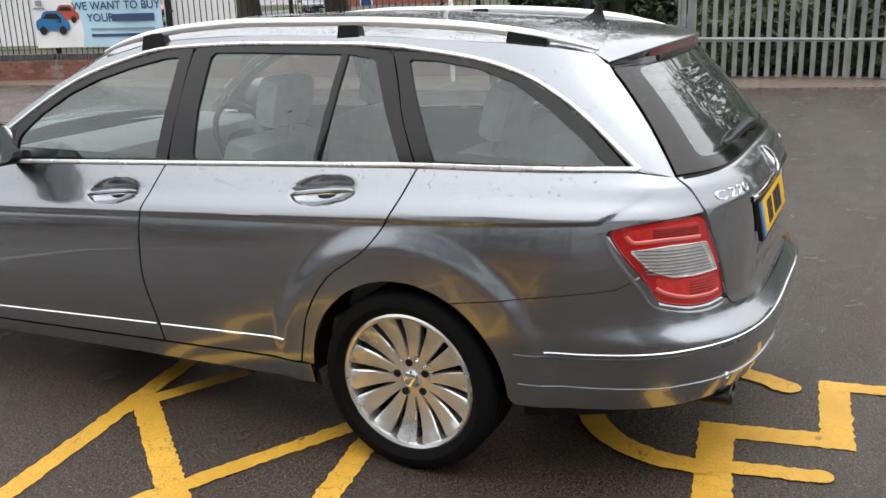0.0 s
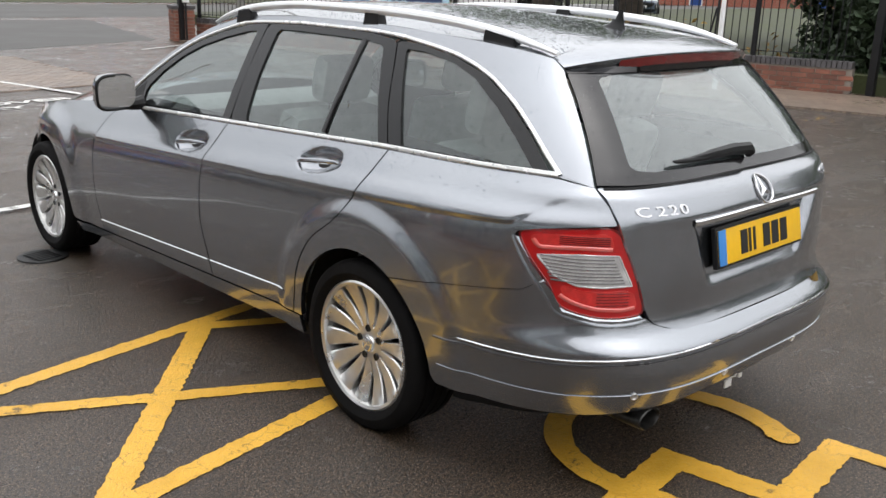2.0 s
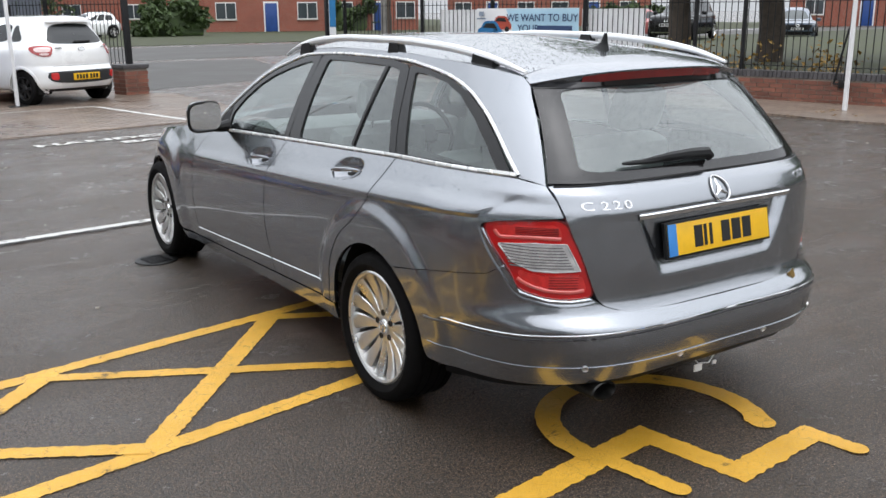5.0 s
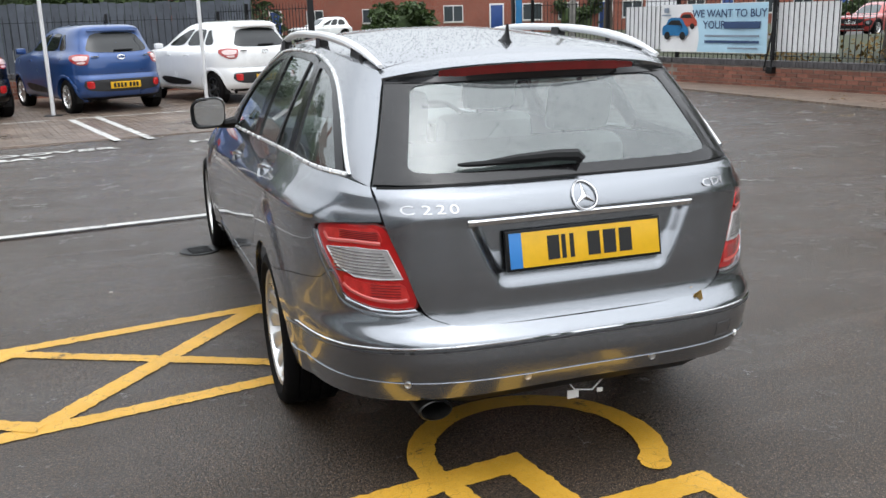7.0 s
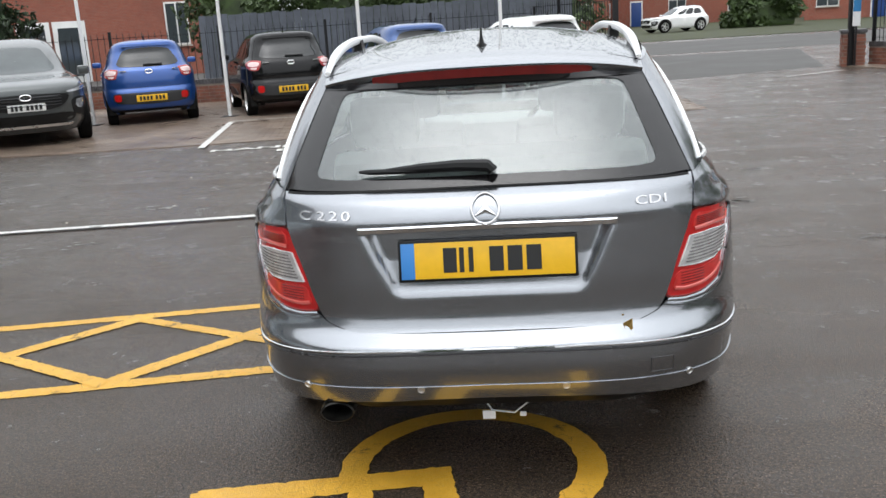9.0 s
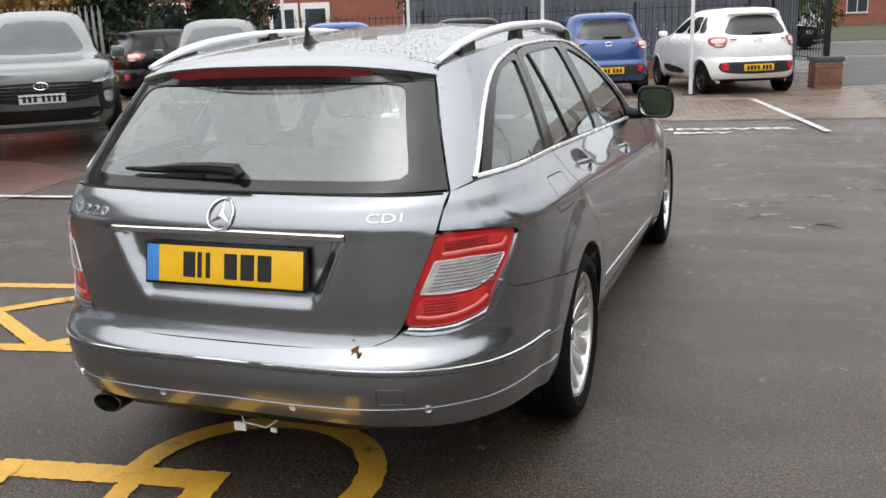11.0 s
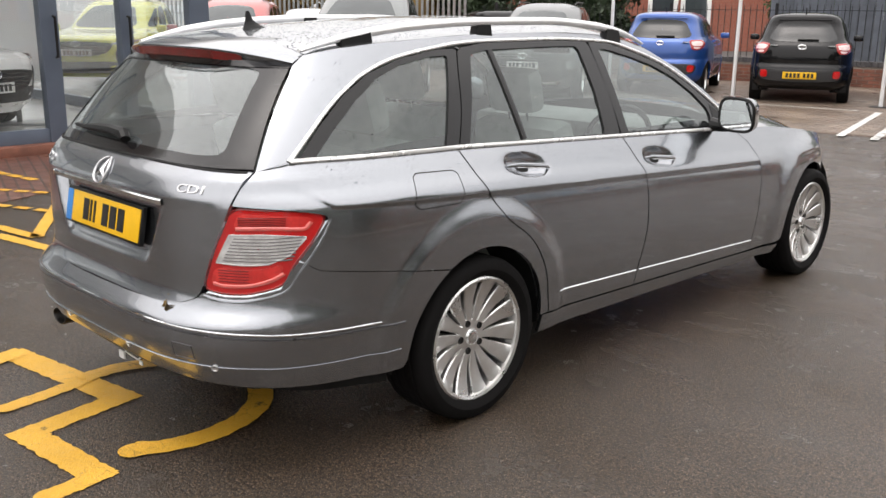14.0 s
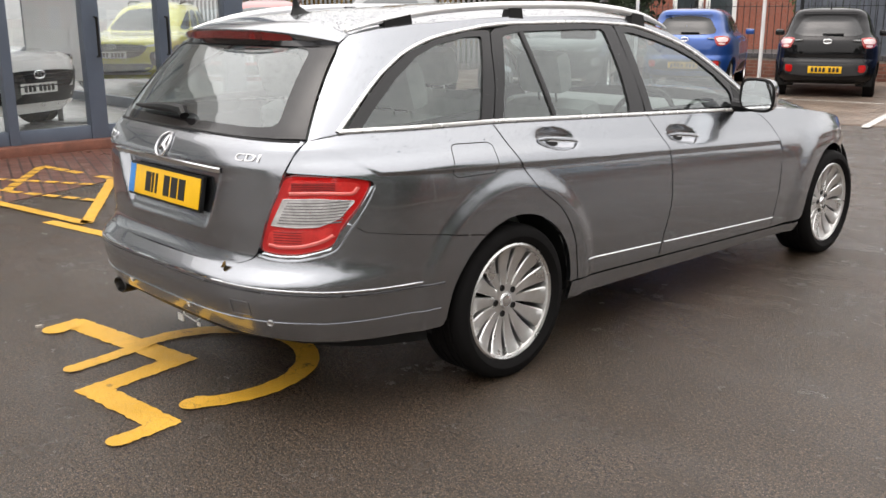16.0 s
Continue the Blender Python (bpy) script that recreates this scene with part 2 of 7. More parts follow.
def join(bm, tmp):
    me = bpy.data.meshes.new("join")
    tmp.to_mesh(me)
    tmp.free()
    bm.from_mesh(me)
    bpy.data.meshes.remove(me)


def box(lo, hi, bevel=0.0, m=None):
    return add_box(bmesh.new(), lo, hi, bevel, m)


def grid_mesh(bm, rows, close_u=False, flip=False):
    """Faces over a grid of points: rows is a list of equally long lists of (x, y, z)."""
    vs = [[bm.verts.new(p) for p in r] for r in rows]
    n = len(rows[0])
    for a, b in zip(vs, vs[1:]):
        for i in range(n if close_u else n - 1):
            j = (i + 1) % n
            q = (a[i], a[j], b[j], b[i])
            bm.faces.new(q[::-1] if flip else q)
    return vs


def add_tube(bm, pts, radius, seg=8, caps=True):
    """A tube along points; radius a number or one per point."""
    pts = [Vector(p) for p in pts]
    rad = radius if isinstance(radius, (list, tuple)) else [radius] * len(pts)
    rows, up = [], None
    for i, p in enumerate(pts):
        d = (pts[min(i + 1, len(pts) - 1)] - pts[max(i - 1, 0)]).normalized()
        if up is None:
            up = Vector((0, 0, 1)) if abs(d.z) < 0.9 else Vector((1, 0, 0))
        s = d.cross(up).normalized()
        up = s.cross(d).normalized()
        rows.append([p + (s * math.cos(k * 2 * math.pi / seg) + up * math.sin(k * 2 * math.pi / seg)) * rad[i] for k in range(seg)])
    vs = grid_mesh(bm, rows, close_u=True)
    if caps:
        bm.faces.new(vs[0][::-1])
        bm.faces.new(vs[-1])
    return bm


def lathe(bm, profile, seg, axis="x"):
    """Turn (radius, offset) round the x axis."""
    rows = []
    for r, o in profile:
        row = []
        for k in range(seg):
            a = 2 * math.pi * k / seg
            row.append((o, r * math.cos(a), r * math.sin(a)))
        rows.append(row)
    return grid_mesh(bm, rows, close_u=True)


def curve(xs, ys):
    """A smooth curve through knots (clamped at its ends)."""
    xs, ys = np.array(xs, float), np.array(ys, float)
    d = np.diff(ys) / np.diff(xs)
    m = np.zeros(len(xs))
    m[0], m[-1] = d[0], d[-1]
    for i in range(1, len(xs) - 1):
        m[i] = 0 if d[i - 1] * d[i] <= 0 else 2 * d[i - 1] * d[i] / (d[i - 1] + d[i])

    def at(x):
        x = min(max(x, xs[0]), xs[-1])
        i = min(int(np.searchsorted(xs, x, side="right")) - 1, len(xs) - 2)
        h = xs[i + 1] - xs[i]
        t = (x - xs[i]) / h
        return float(ys[i] * (1 + 2 * t) * (1 - t) ** 2 + m[i] * h * t * (1 - t) ** 2 + ys[i + 1] * t * t * (3 - 2 * t) + m[i + 1] * h * t * t * (t - 1))
    return at


def resample(pts, n, smooth=False):
    """n points evenly along a polyline of tuples."""
    p = np.array(pts, float)
    if smooth and len(p) > 2:
        s = np.concatenate([[0], np.cumsum(np.linalg.norm(np.diff(p, axis=0), axis=1))])
        fs = [curve(s, p[:, k]) for k in range(p.shape[1])]
        p = np.array([[fk(v) for fk in fs] for v in np.linspace(0, s[-1], 60)])
    s = np.concatenate([[0], np.cumsum(np.linalg.norm(np.diff(p, axis=0), axis=1))])
    v = np.linspace(0, s[-1], n)
    return np.stack([np.interp(v, s, p[:, k]) for k in range(p.shape[1])], axis=1)


def text_mesh(words, size, depth=0.004, offset=0.0):
    """A bmesh of lettering in the built-in font, in the xz plane, centred, facing -y."""
    cu = bpy.data.curves.new("words", "FONT")
    cu.body, cu.size, cu.extrude, cu.offset = words, size, depth, offset
    cu.align_x, cu.align_y, cu.resolution_u = "CENTER", "CENTER", 3
    ob = bpy.data.objects.new("words", cu)
    me = bpy.data.meshes.new_from_object(ob)
    bm = bmesh.new()
    bm.from_mesh(me)
    bpy.data.objects.remove(ob)
    bpy.data.curves.remove(cu)
    bpy.data.meshes.remove(me)
    bmesh.ops.rotate(bm, cent=(0, 0, 0), matrix=Matrix.Rotation(radians(90), 3, "X"), verts=bm.verts)
    return bm

IRON = surface("black_iron", (0.010, 0.010, 0.011), 0.45, 0, 0.3, 9.0, 80.0, 0.1, specular=0.3)
BADGE = surface("satin_badge_chrome", (0.66, 0.66, 0.67), 0.25, 0.85, 0.05, bump=0)
RAINDROP = window_glass("rain_drop", (0.38, 0.39, 0.40), 0.03, 0.0, 0.0)
GALV = surface("galvanised_steel", (0.30, 0.31, 0.31), 0.45, 0.6, 0.2, 4.0, 60.0, 0.1)
POLE_WHITE = surface("white_pole_paint", (0.72, 0.72, 0.72), 0.35, 0, 0.08, 3.0, 50.0, 0.05)
BRICK = surface("red_brick", (0.20, 0.078, 0.050), 0.75, 0, 0.3, 6.0, 70.0, 0.4, vary_object=0.28)
BRICK_FAR = surface("red_brick_far", (0.20, 0.078, 0.050), 0.75, 0, 0.4, 4.5, 70.0, 0.4)
MORTAR = surface("grey_mortar", (0.22, 0.19, 0.16), 0.9, 0, 0.2, 9.0, 90.0, 0.3)
BLUE_BRICK = surface("blue_grey_brick", (0.075, 0.07, 0.072), 0.55, 0, 0.4, 8.0, 70.0, 0.3)
WHITE_BOARD = surface("white_board_paint", (0.78, 0.78, 0.78), 0.5, 0, 0.05, 2.0, 40.0, 0.03)
PALE_BLUE = surface("pale_blue_print", (0.42, 0.62, 0.74), 0.5, 0, 0.06, 2.0, 40.0, 0.03)
NAVY = surface("navy_print", (0.03, 0.06, 0.14), 0.5, 0, 0.1)
GREY_INK = surface("grey_print", (0.22, 0.26, 0.32), 0.5, 0, 0.1)
PRINT_RED = surface("red_print", (0.42, 0.07, 0.04), 0.5, 0, 0.2)
PRINT_BLUE = surface("blue_print", (0.02, 0.16, 0.36), 0.5, 0, 0.2)
BOARD_GREY = surface("blue_grey_board_paint", (0.085, 0.095, 0.115), 0.6, 0, 0.2, 5.0, 60.0, 0.2, vary_object=0.15)
LEAF = surface("green_leaves", (0.045, 0.075, 0.018), 0.6, 0, 0.5, 2.2, 9.0, 0.0)
LEAF_DARK = surface("dark_green_leaves", (0.022, 0.040, 0.014), 0.6, 0, 0.5, 2.2, 9.0, 0.0)
LEAF_AUTUMN = surface("autumn_leaves", (0.20, 0.12, 0.022), 0.65, 0, 0.5, 2.0, 8.0, 0.0)
BARK = surface("grey_brown_bark", (0.075, 0.058, 0.045), 0.9, 0, 0.4, 8.0, 40.0, 0.8)
WHITE_FRAME = surface("white_window_frame", (0.72, 0.72, 0.70), 0.4, 0, 0.06)
HOUSE_GLASS = surface("dark_house_glass", (0.05, 0.06, 0.065), 0.06, 0, 0.2, 0.7, bump=0, coat=0.6)
STONE = surface("pale_sill_stone", (0.42, 0.38, 0.33), 0.8, 0, 0.15)
ROOF_TILE = surface("brown_roof_tile", (0.10, 0.065, 0.05), 0.7, 0, 0.3, 3.0, 30.0, 0.4)
STONE_GREY = surface("weathered_concrete", (0.22, 0.21, 0.19), 0.85, 0, 0.25, 5.0, 60.0, 0.3)
BLUE_DOOR = surface("blue_door_paint", (0.02, 0.06, 0.22), 0.35, 0, 0.1)


def house_brick():
    m, nd, ln, bsdf = nodes_of("red_house_brick")
    nt = m.node_tree
    tc, br = nd.new("ShaderNodeTexCoord"), nd.new("ShaderNodeTexBrick")
    mp = nd.new("ShaderNodeMapping")
    mp.inputs["Rotation"].default_value = (radians(90), 0, 0)
    ln.new(tc.outputs["Object"], mp.inputs["Vector"])
    ln.new(mp.outputs[0], br.inputs["Vector"])
    for key, v in (("Color1", (0.30, 0.085, 0.05)), ("Color2", (0.24, 0.065, 0.04)), ("Mortar", (0.25, 0.18, 0.14))):
        br.inputs[key].default_value = (*v, 1)
    br.inputs["Scale"].default_value, br.inputs["Mortar Size"].default_value = 4.4, 0.018
    stain = noise_node(nt, 0.6, 5.0)
    ln.new(mix_colour(nt, remap(nt, stain.outputs[0], 0.4, 0.7, 0, 0.4), br.outputs["Color"], (0.15, 0.05, 0.035)), bsdf.inputs["Base Color"])
    bsdf.inputs["Roughness"].default_value = 0.8
    add_bump(nt, bsdf, br.outputs["Fac"], -0.3, 0.006)
    return m


HOUSE_BRICK = house_brick()

# ---------------------------------------------------------------- the grey estate car
# Body surface: at each height the plan outline is a straight side that closes behind in a superellipse.
Y_C = 0.10
HALF = curve([.12, .20, .24, .30, .36, .405, .50, .60, .70, .78, .812, .838, .86, .90, .94, .978],
             [.77, .80, .812, .828, .838, .842, .853, .858, .857, .853, .850, .845, .834, .802, .773, .745])
REAR = curve([.12, .20, .28, .34, .40, .455, .505, .53, .555, .60, .70, .82, .90, .94, .97, 1.0, 1.1, 1.2, 1.26, 1.36],
             [-.81, -.89, -.962, -1.000, -1.024, -1.035, -1.033, -1.008, -.98, -.966, -.97, -.968, -.957, -.935, -.895, -.868, -.785, -.695, -.635, -.56])
ROUND = curve([.2, .5, .8, .9, 1.0, 1.3], [4.0, 3.8, 3.7, 3.9, 4.8, 5.0])


def belt(y):
    return .978 - (.046 if y > 0 else .022) * y


def crease(y):
    return .838 - .07 * max(min(y, 2.6), -.6)


def shoulder_line(y):
    """Height of the pressed line along the side; it kinks up to the tail light."""
    return .833 - .054 * min(y, 2.3) if y > -.60 else .865 + .62 * (-.60 - y)


def pressing(y, z):
    """Outward relief of the side: the step under the shoulder line and the flared arches."""
    under = shoulder_line(y) - z
    step = min(1, max(0, under / .016))
    d = -.009 * step * step * (3 - 2 * step) * math.exp(-max(under, 0) / .09)
    for yc in (0, 2.76):
        r = math.hypot(y - yc, z - .30)
        if r < .52:
            k = min(1, (.52 - r) / .075)
            d += .016 * k * k * (3 - 2 * k)
    return d * (1 if y > -.58 else max(0, 1 - (-.58 - y) / .16))


def rub(y):
    return .405 - .045 * y


def sill_joint(y):
    return .322 - .033 * y


def half_width(y, z):
    yy = min(max(y, -.6), 2.3)
    b = belt(yy)
    if z > b:
        d = z - b
        return .745 - .40 * d - .27 * d * d
    keys = [0.10, .24 - .02 * yy, sill_joint(yy), rub(yy), crease(yy), b]
    return HALF(float(np.interp(z, keys, [.12, .24, .322, .405, .838, .978])))


def front_taper(y):
    return 1.0 if y < 1.9 else max(0.02, 1 - min(1, (y - 1.9) / 1.66) ** 4) ** 0.42


def P(a, z):
    """The surface at the running angle a (negative along the side, 0 to 90 degrees round the rear)."""
    if a <= 0:
        y = Y_C - a * .85
        return ((half_width(y, z) + pressing(y, z)) * front_taper(y), y, z)
    hw, L, n = half_width(-.3, z), Y_C - REAR(z), ROUND(z)
    c, s = math.cos(a), math.sin(a)
    r = (abs(c / hw) ** n + abs(s / L) ** n) ** (-1 / n)
    y = Y_C - r * s
    return (r * c / hw * (half_width(max(y, -.3), z) + pressing(y, z)), y, z)


def S(y, z):
    """A point of the side as (a, z)."""
    if y >= Y_C:
        return ((Y_C - y) / .85, z)
    hw, L, n = half_width(-.3, z), Y_C - REAR(z), ROUND(z)
    x = hw * max(0.0, 1 - ((Y_C - y) / L) ** n) ** (1 / n)
    return (math.atan2(Y_C - y, x), z)


def R(x, z):
    """A point of the rear as (a, z)."""
    hw, L, n = half_width(-.3, z), Y_C - REAR(z), ROUND(z)
    return (math.atan2(L * max(0.0, 1 - (min(x, hw) / hw) ** n) ** (1 / n), x), z)


def P_off(a, z, off):
    p = Vector(P(a, z))
    if not off:
        return p
    e = 0.004
    n = (Vector(P(a + e, z)) - Vector(P(a - e, z))).cross(Vector(P(a, z + e)) - Vector(P(a, z - e)))
    if n.length < 1e-12:
        n = Vector((0, -1, 0))
    n.normalize()
    if n.dot(p - Vector((0, max(p.y, Y_C), p.z))) < 0:
        n = -n
    return p + n * off


def coons(bottom, top, left, right, nu, nv, smooth=True):
    b, t = resample(bottom, nu, smooth), resample(top, nu, smooth)
    l, r = resample(left, nv, smooth), resample(right, nv, smooth)
    rows = []
    for j in range(nv):
        v = j / (nv - 1)
        row = []
        for i in range(nu):
            u = i / (nu - 1)
            q = (1 - v) * b[i] + v * t[i] + (1 - u) * l[j] + u * r[j] - (
                (1 - u) * (1 - v) * b[0] + u * (1 - v) * b[-1] + (1 - u) * v * t[0] + u * v * t[-1])
            row.append((q[0], q[1]))
        rows.append(row)
    return rows


def skin(bm, rows, side, off=0.0, lip=0.014, dent=None):
    """Lays a grid of (a, z) on the body, with its border turned inwards."""
    pts = [[P_off(a, z, off - (dent(a, z) if dent else 0)) for a, z in r] for r in rows]
    if lip:
        def inner(r):
            return [P_off(a, z, off - lip) for a, z in r]
        pts = [inner(rows[0])] + pts + [inner(rows[-1])]
        flat = [rows[0]] + rows + [rows[-1]]
        pts = [[P_off(*flat[k][0], off - lip)] + p + [P_off(*flat[k][-1], off - lip)] for k, p in enumerate(pts)]
    pts = [[(p.x * side, p.y, p.z) for p in r] for r in pts]
    grid_mesh(bm, pts, flip=side > 0)
    return bm


def outline_fill(bm, outline, side, off, steps=5, n=56):
    """A sheet inside a closed outline of (a, z), in rings towards its middle."""
    o = resample(list(outline) + [outline[0]], n + 1)[:-1]
    c = o.mean(axis=0)
    rows = [[P_off(*(c + (q - c) * s), off) for q in o] for s in np.linspace(1, 0.02, steps)]
    rows = [[P_off(*q, off - .008) for q in o]] + rows
    grid_mesh(bm, [[(p.x * side, p.y, p.z) for p in r] for r in rows], close_u=True)
    return bm


def face_outwards(bm):
    bm.normal_update()
    for f in bm.faces:
        c = f.calc_center_median()
        if f.normal.dot(c - Vector((0, min(max(c.y, .1), 1.3), .95))) < 0:
            f.normal_flip()
    return bm


def outline_ring(bm, outer, inner, side, off, n=72, steps=2):
    """A frame between two closed outlines that start at matching corners."""
    o = resample(list(outer) + [outer[0]], n + 1)[:-1]
    i = resample(list(inner) + [inner[0]], n + 1)[:-1]
    rows = [[P_off(*q, off - .01) for q in o]] + [[P_off(*(q + (w - q) * s), off) for q, w in zip(o, i)] for s in np.linspace(0, 1, steps + 1)]
    rows += [[P_off(*w, off - .012) for w in i]]
    grid_mesh(bm, [[(p.x * side, p.y, p.z) for p in r] for r in rows], close_u=True)
    return bm


def strip(bm, path, side, width, off, n=60, thick=0.006, closed=False):
    """A raised moulding along a path of (a, z)."""
    p = resample(list(path) + ([path[0]] if closed else []), n + (1 if closed else 0), smooth=not closed)
    if closed:
        p = p[:-1]
    rows = []
    for k in range(len(p)):
        a, b = p[(k - 1) % len(p)] if (closed or k) else p[0], p[(k + 1) % len(p)] if (closed or k < len(p) - 1) else p[-1]
        d = (b - a) * np.array([.85, 1.0])
        d = d / (np.linalg.norm(d) + 1e-9)
        nrm = np.array([-d[1] / .85, d[0]]) * width / 2
        rows.append([P_off(*(p[k] + nrm), off - .012), P_off(*(p[k] + nrm), off), P_off(*(p[k] + nrm * .5), off + thick), P_off(*(p[k] - nrm * .5), off + thick),
                     P_off(*(p[k] - nrm), off), P_off(*(p[k] - nrm), off - .012)])
    if closed:
        rows.append(rows[0])
    grid_mesh(bm, [[(q.x * side, q.y, q.z) for q in r] for r in rows])
    return bm


def arc(yc, zc, r, a0, a1, n=18):
    return [S(yc + r * math.cos(radians(t)), zc + r * math.sin(radians(t))) for t in np.linspace(a0, a1, n)]


FD = [(.99, .931), (1.02, .857), (1.055, .75), (1.06, .575), (1.025, .384), (1.012, .293)]
RD = [(-.02, .973), (.03, .85), (.105, .742), (.262, .622), (.35, .48), (.395, .313)]
WD = [(1.97, .884), (2.08, .80), (2.12, .70), (2.105, .5), (2.08, .258)]
CHROME_LINE = [(-.685, .993), (-.60, 1.066), (-.53, 1.125), (-.44, 1.186), (-.32, 1.246), (-.17, 1.287), (.02, 1.313), (.30, 1.332), (.72, 1.334), (.93, 1.328),
               (1.13, 1.316), (1.30, 1.278), (1.48, 1.222), (1.62, 1.155), (1.78, 1.056), (1.90, .972), (1.96, .91)]
ROOF_EDGE = [(-.50, 1.300), (-.40, 1.318), (-.25, 1.332), (0, 1.346), (.30, 1.357), (.72, 1.36), (1.0, 1.352), (1.2, 1.335), (1.42, 1.28), (1.62, 1.19), (1.80, 1.08), (1.97, .955), (2.02, .905)]
LAMP = [R(.533, .612), R(.60, .603), R(.665, .606), R(.735, .632), S(-.735, .690), S(-.675, .765), S(-.637, .825), S(-.650, .846), S(-.70, .852), R(.70, .859), R(.622, .865), R(.578, .74)]


def rounded(outline, times=2):
    """A closed outline with its corners cut smooth."""
    for _ in range(times):
        outline = [tuple(p + (q - p) * k for p, q in zip(a, b)) for a, b in zip(outline, outline[1:] + outline[:1]) for k in (.2, .8)]
    return outline


LAMP = rounded(LAMP)
LAMP_MID = np.mean(LAMP, axis=0)
LAMP = [tuple(LAMP_MID + (np.array(q) - LAMP_MID) * 1.03) for q in LAMP]

FD, RD, WD = ([tuple(q) for q in resample(line, 26, True)] for line in (FD, RD, WD))


def cut(line):
    """Splits a shut line of (y, z), running down, where it meets the shoulder line."""
    for k, (y, z) in enumerate(line):
        if z < shoulder_line(y):
            (y0, z0) = line[k - 1]
            e0, e1 = z0 - shoulder_line(y0), z - shoulder_line(y)
            v = e0 / (e0 - e1)
            p = (y0 + (y - y0) * v, z0 + (z - z0) * v)
            return line[:k] + [p], [p] + line[k:]


def door_grid(back, ahead, bottom, top):
    """Rows of (a, z) over a door in two fields that meet on the shoulder line."""
    (bu, bl), (au, al) = cut(back), cut(ahead)
    middle = [S(y, shoulder_line(y)) for y in np.linspace(bl[0][0], al[0][0], 12)]
    s = [[S(*q) for q in line[::-1]] for line in (bl, al, bu, au)]
    low = coons(bottom, middle, s[0], s[1], 70, 60, smooth=False)
    high = coons(middle, top, s[2], s[3], 70, 34, smooth=False)
    return low + high[1:]


def scoop(y0, zc):
    """The hollow behind a door handle."""
    a0, k = S(y0, zc)[0], 1 / .85

    def depth(a, z):
        u = (a - a0) / (.118 * k)
        v = (z - zc - .12 * (a - a0) * .85 - .006) / .043
        d = u * u + v * v
        return .032 * max(0, 1 - d) ** .7
    return depth


estate = thing("estate_car", "wet silver-grey metallic estate car with roof rails on yellow markings", "car", at=pose(0, 0, 0))


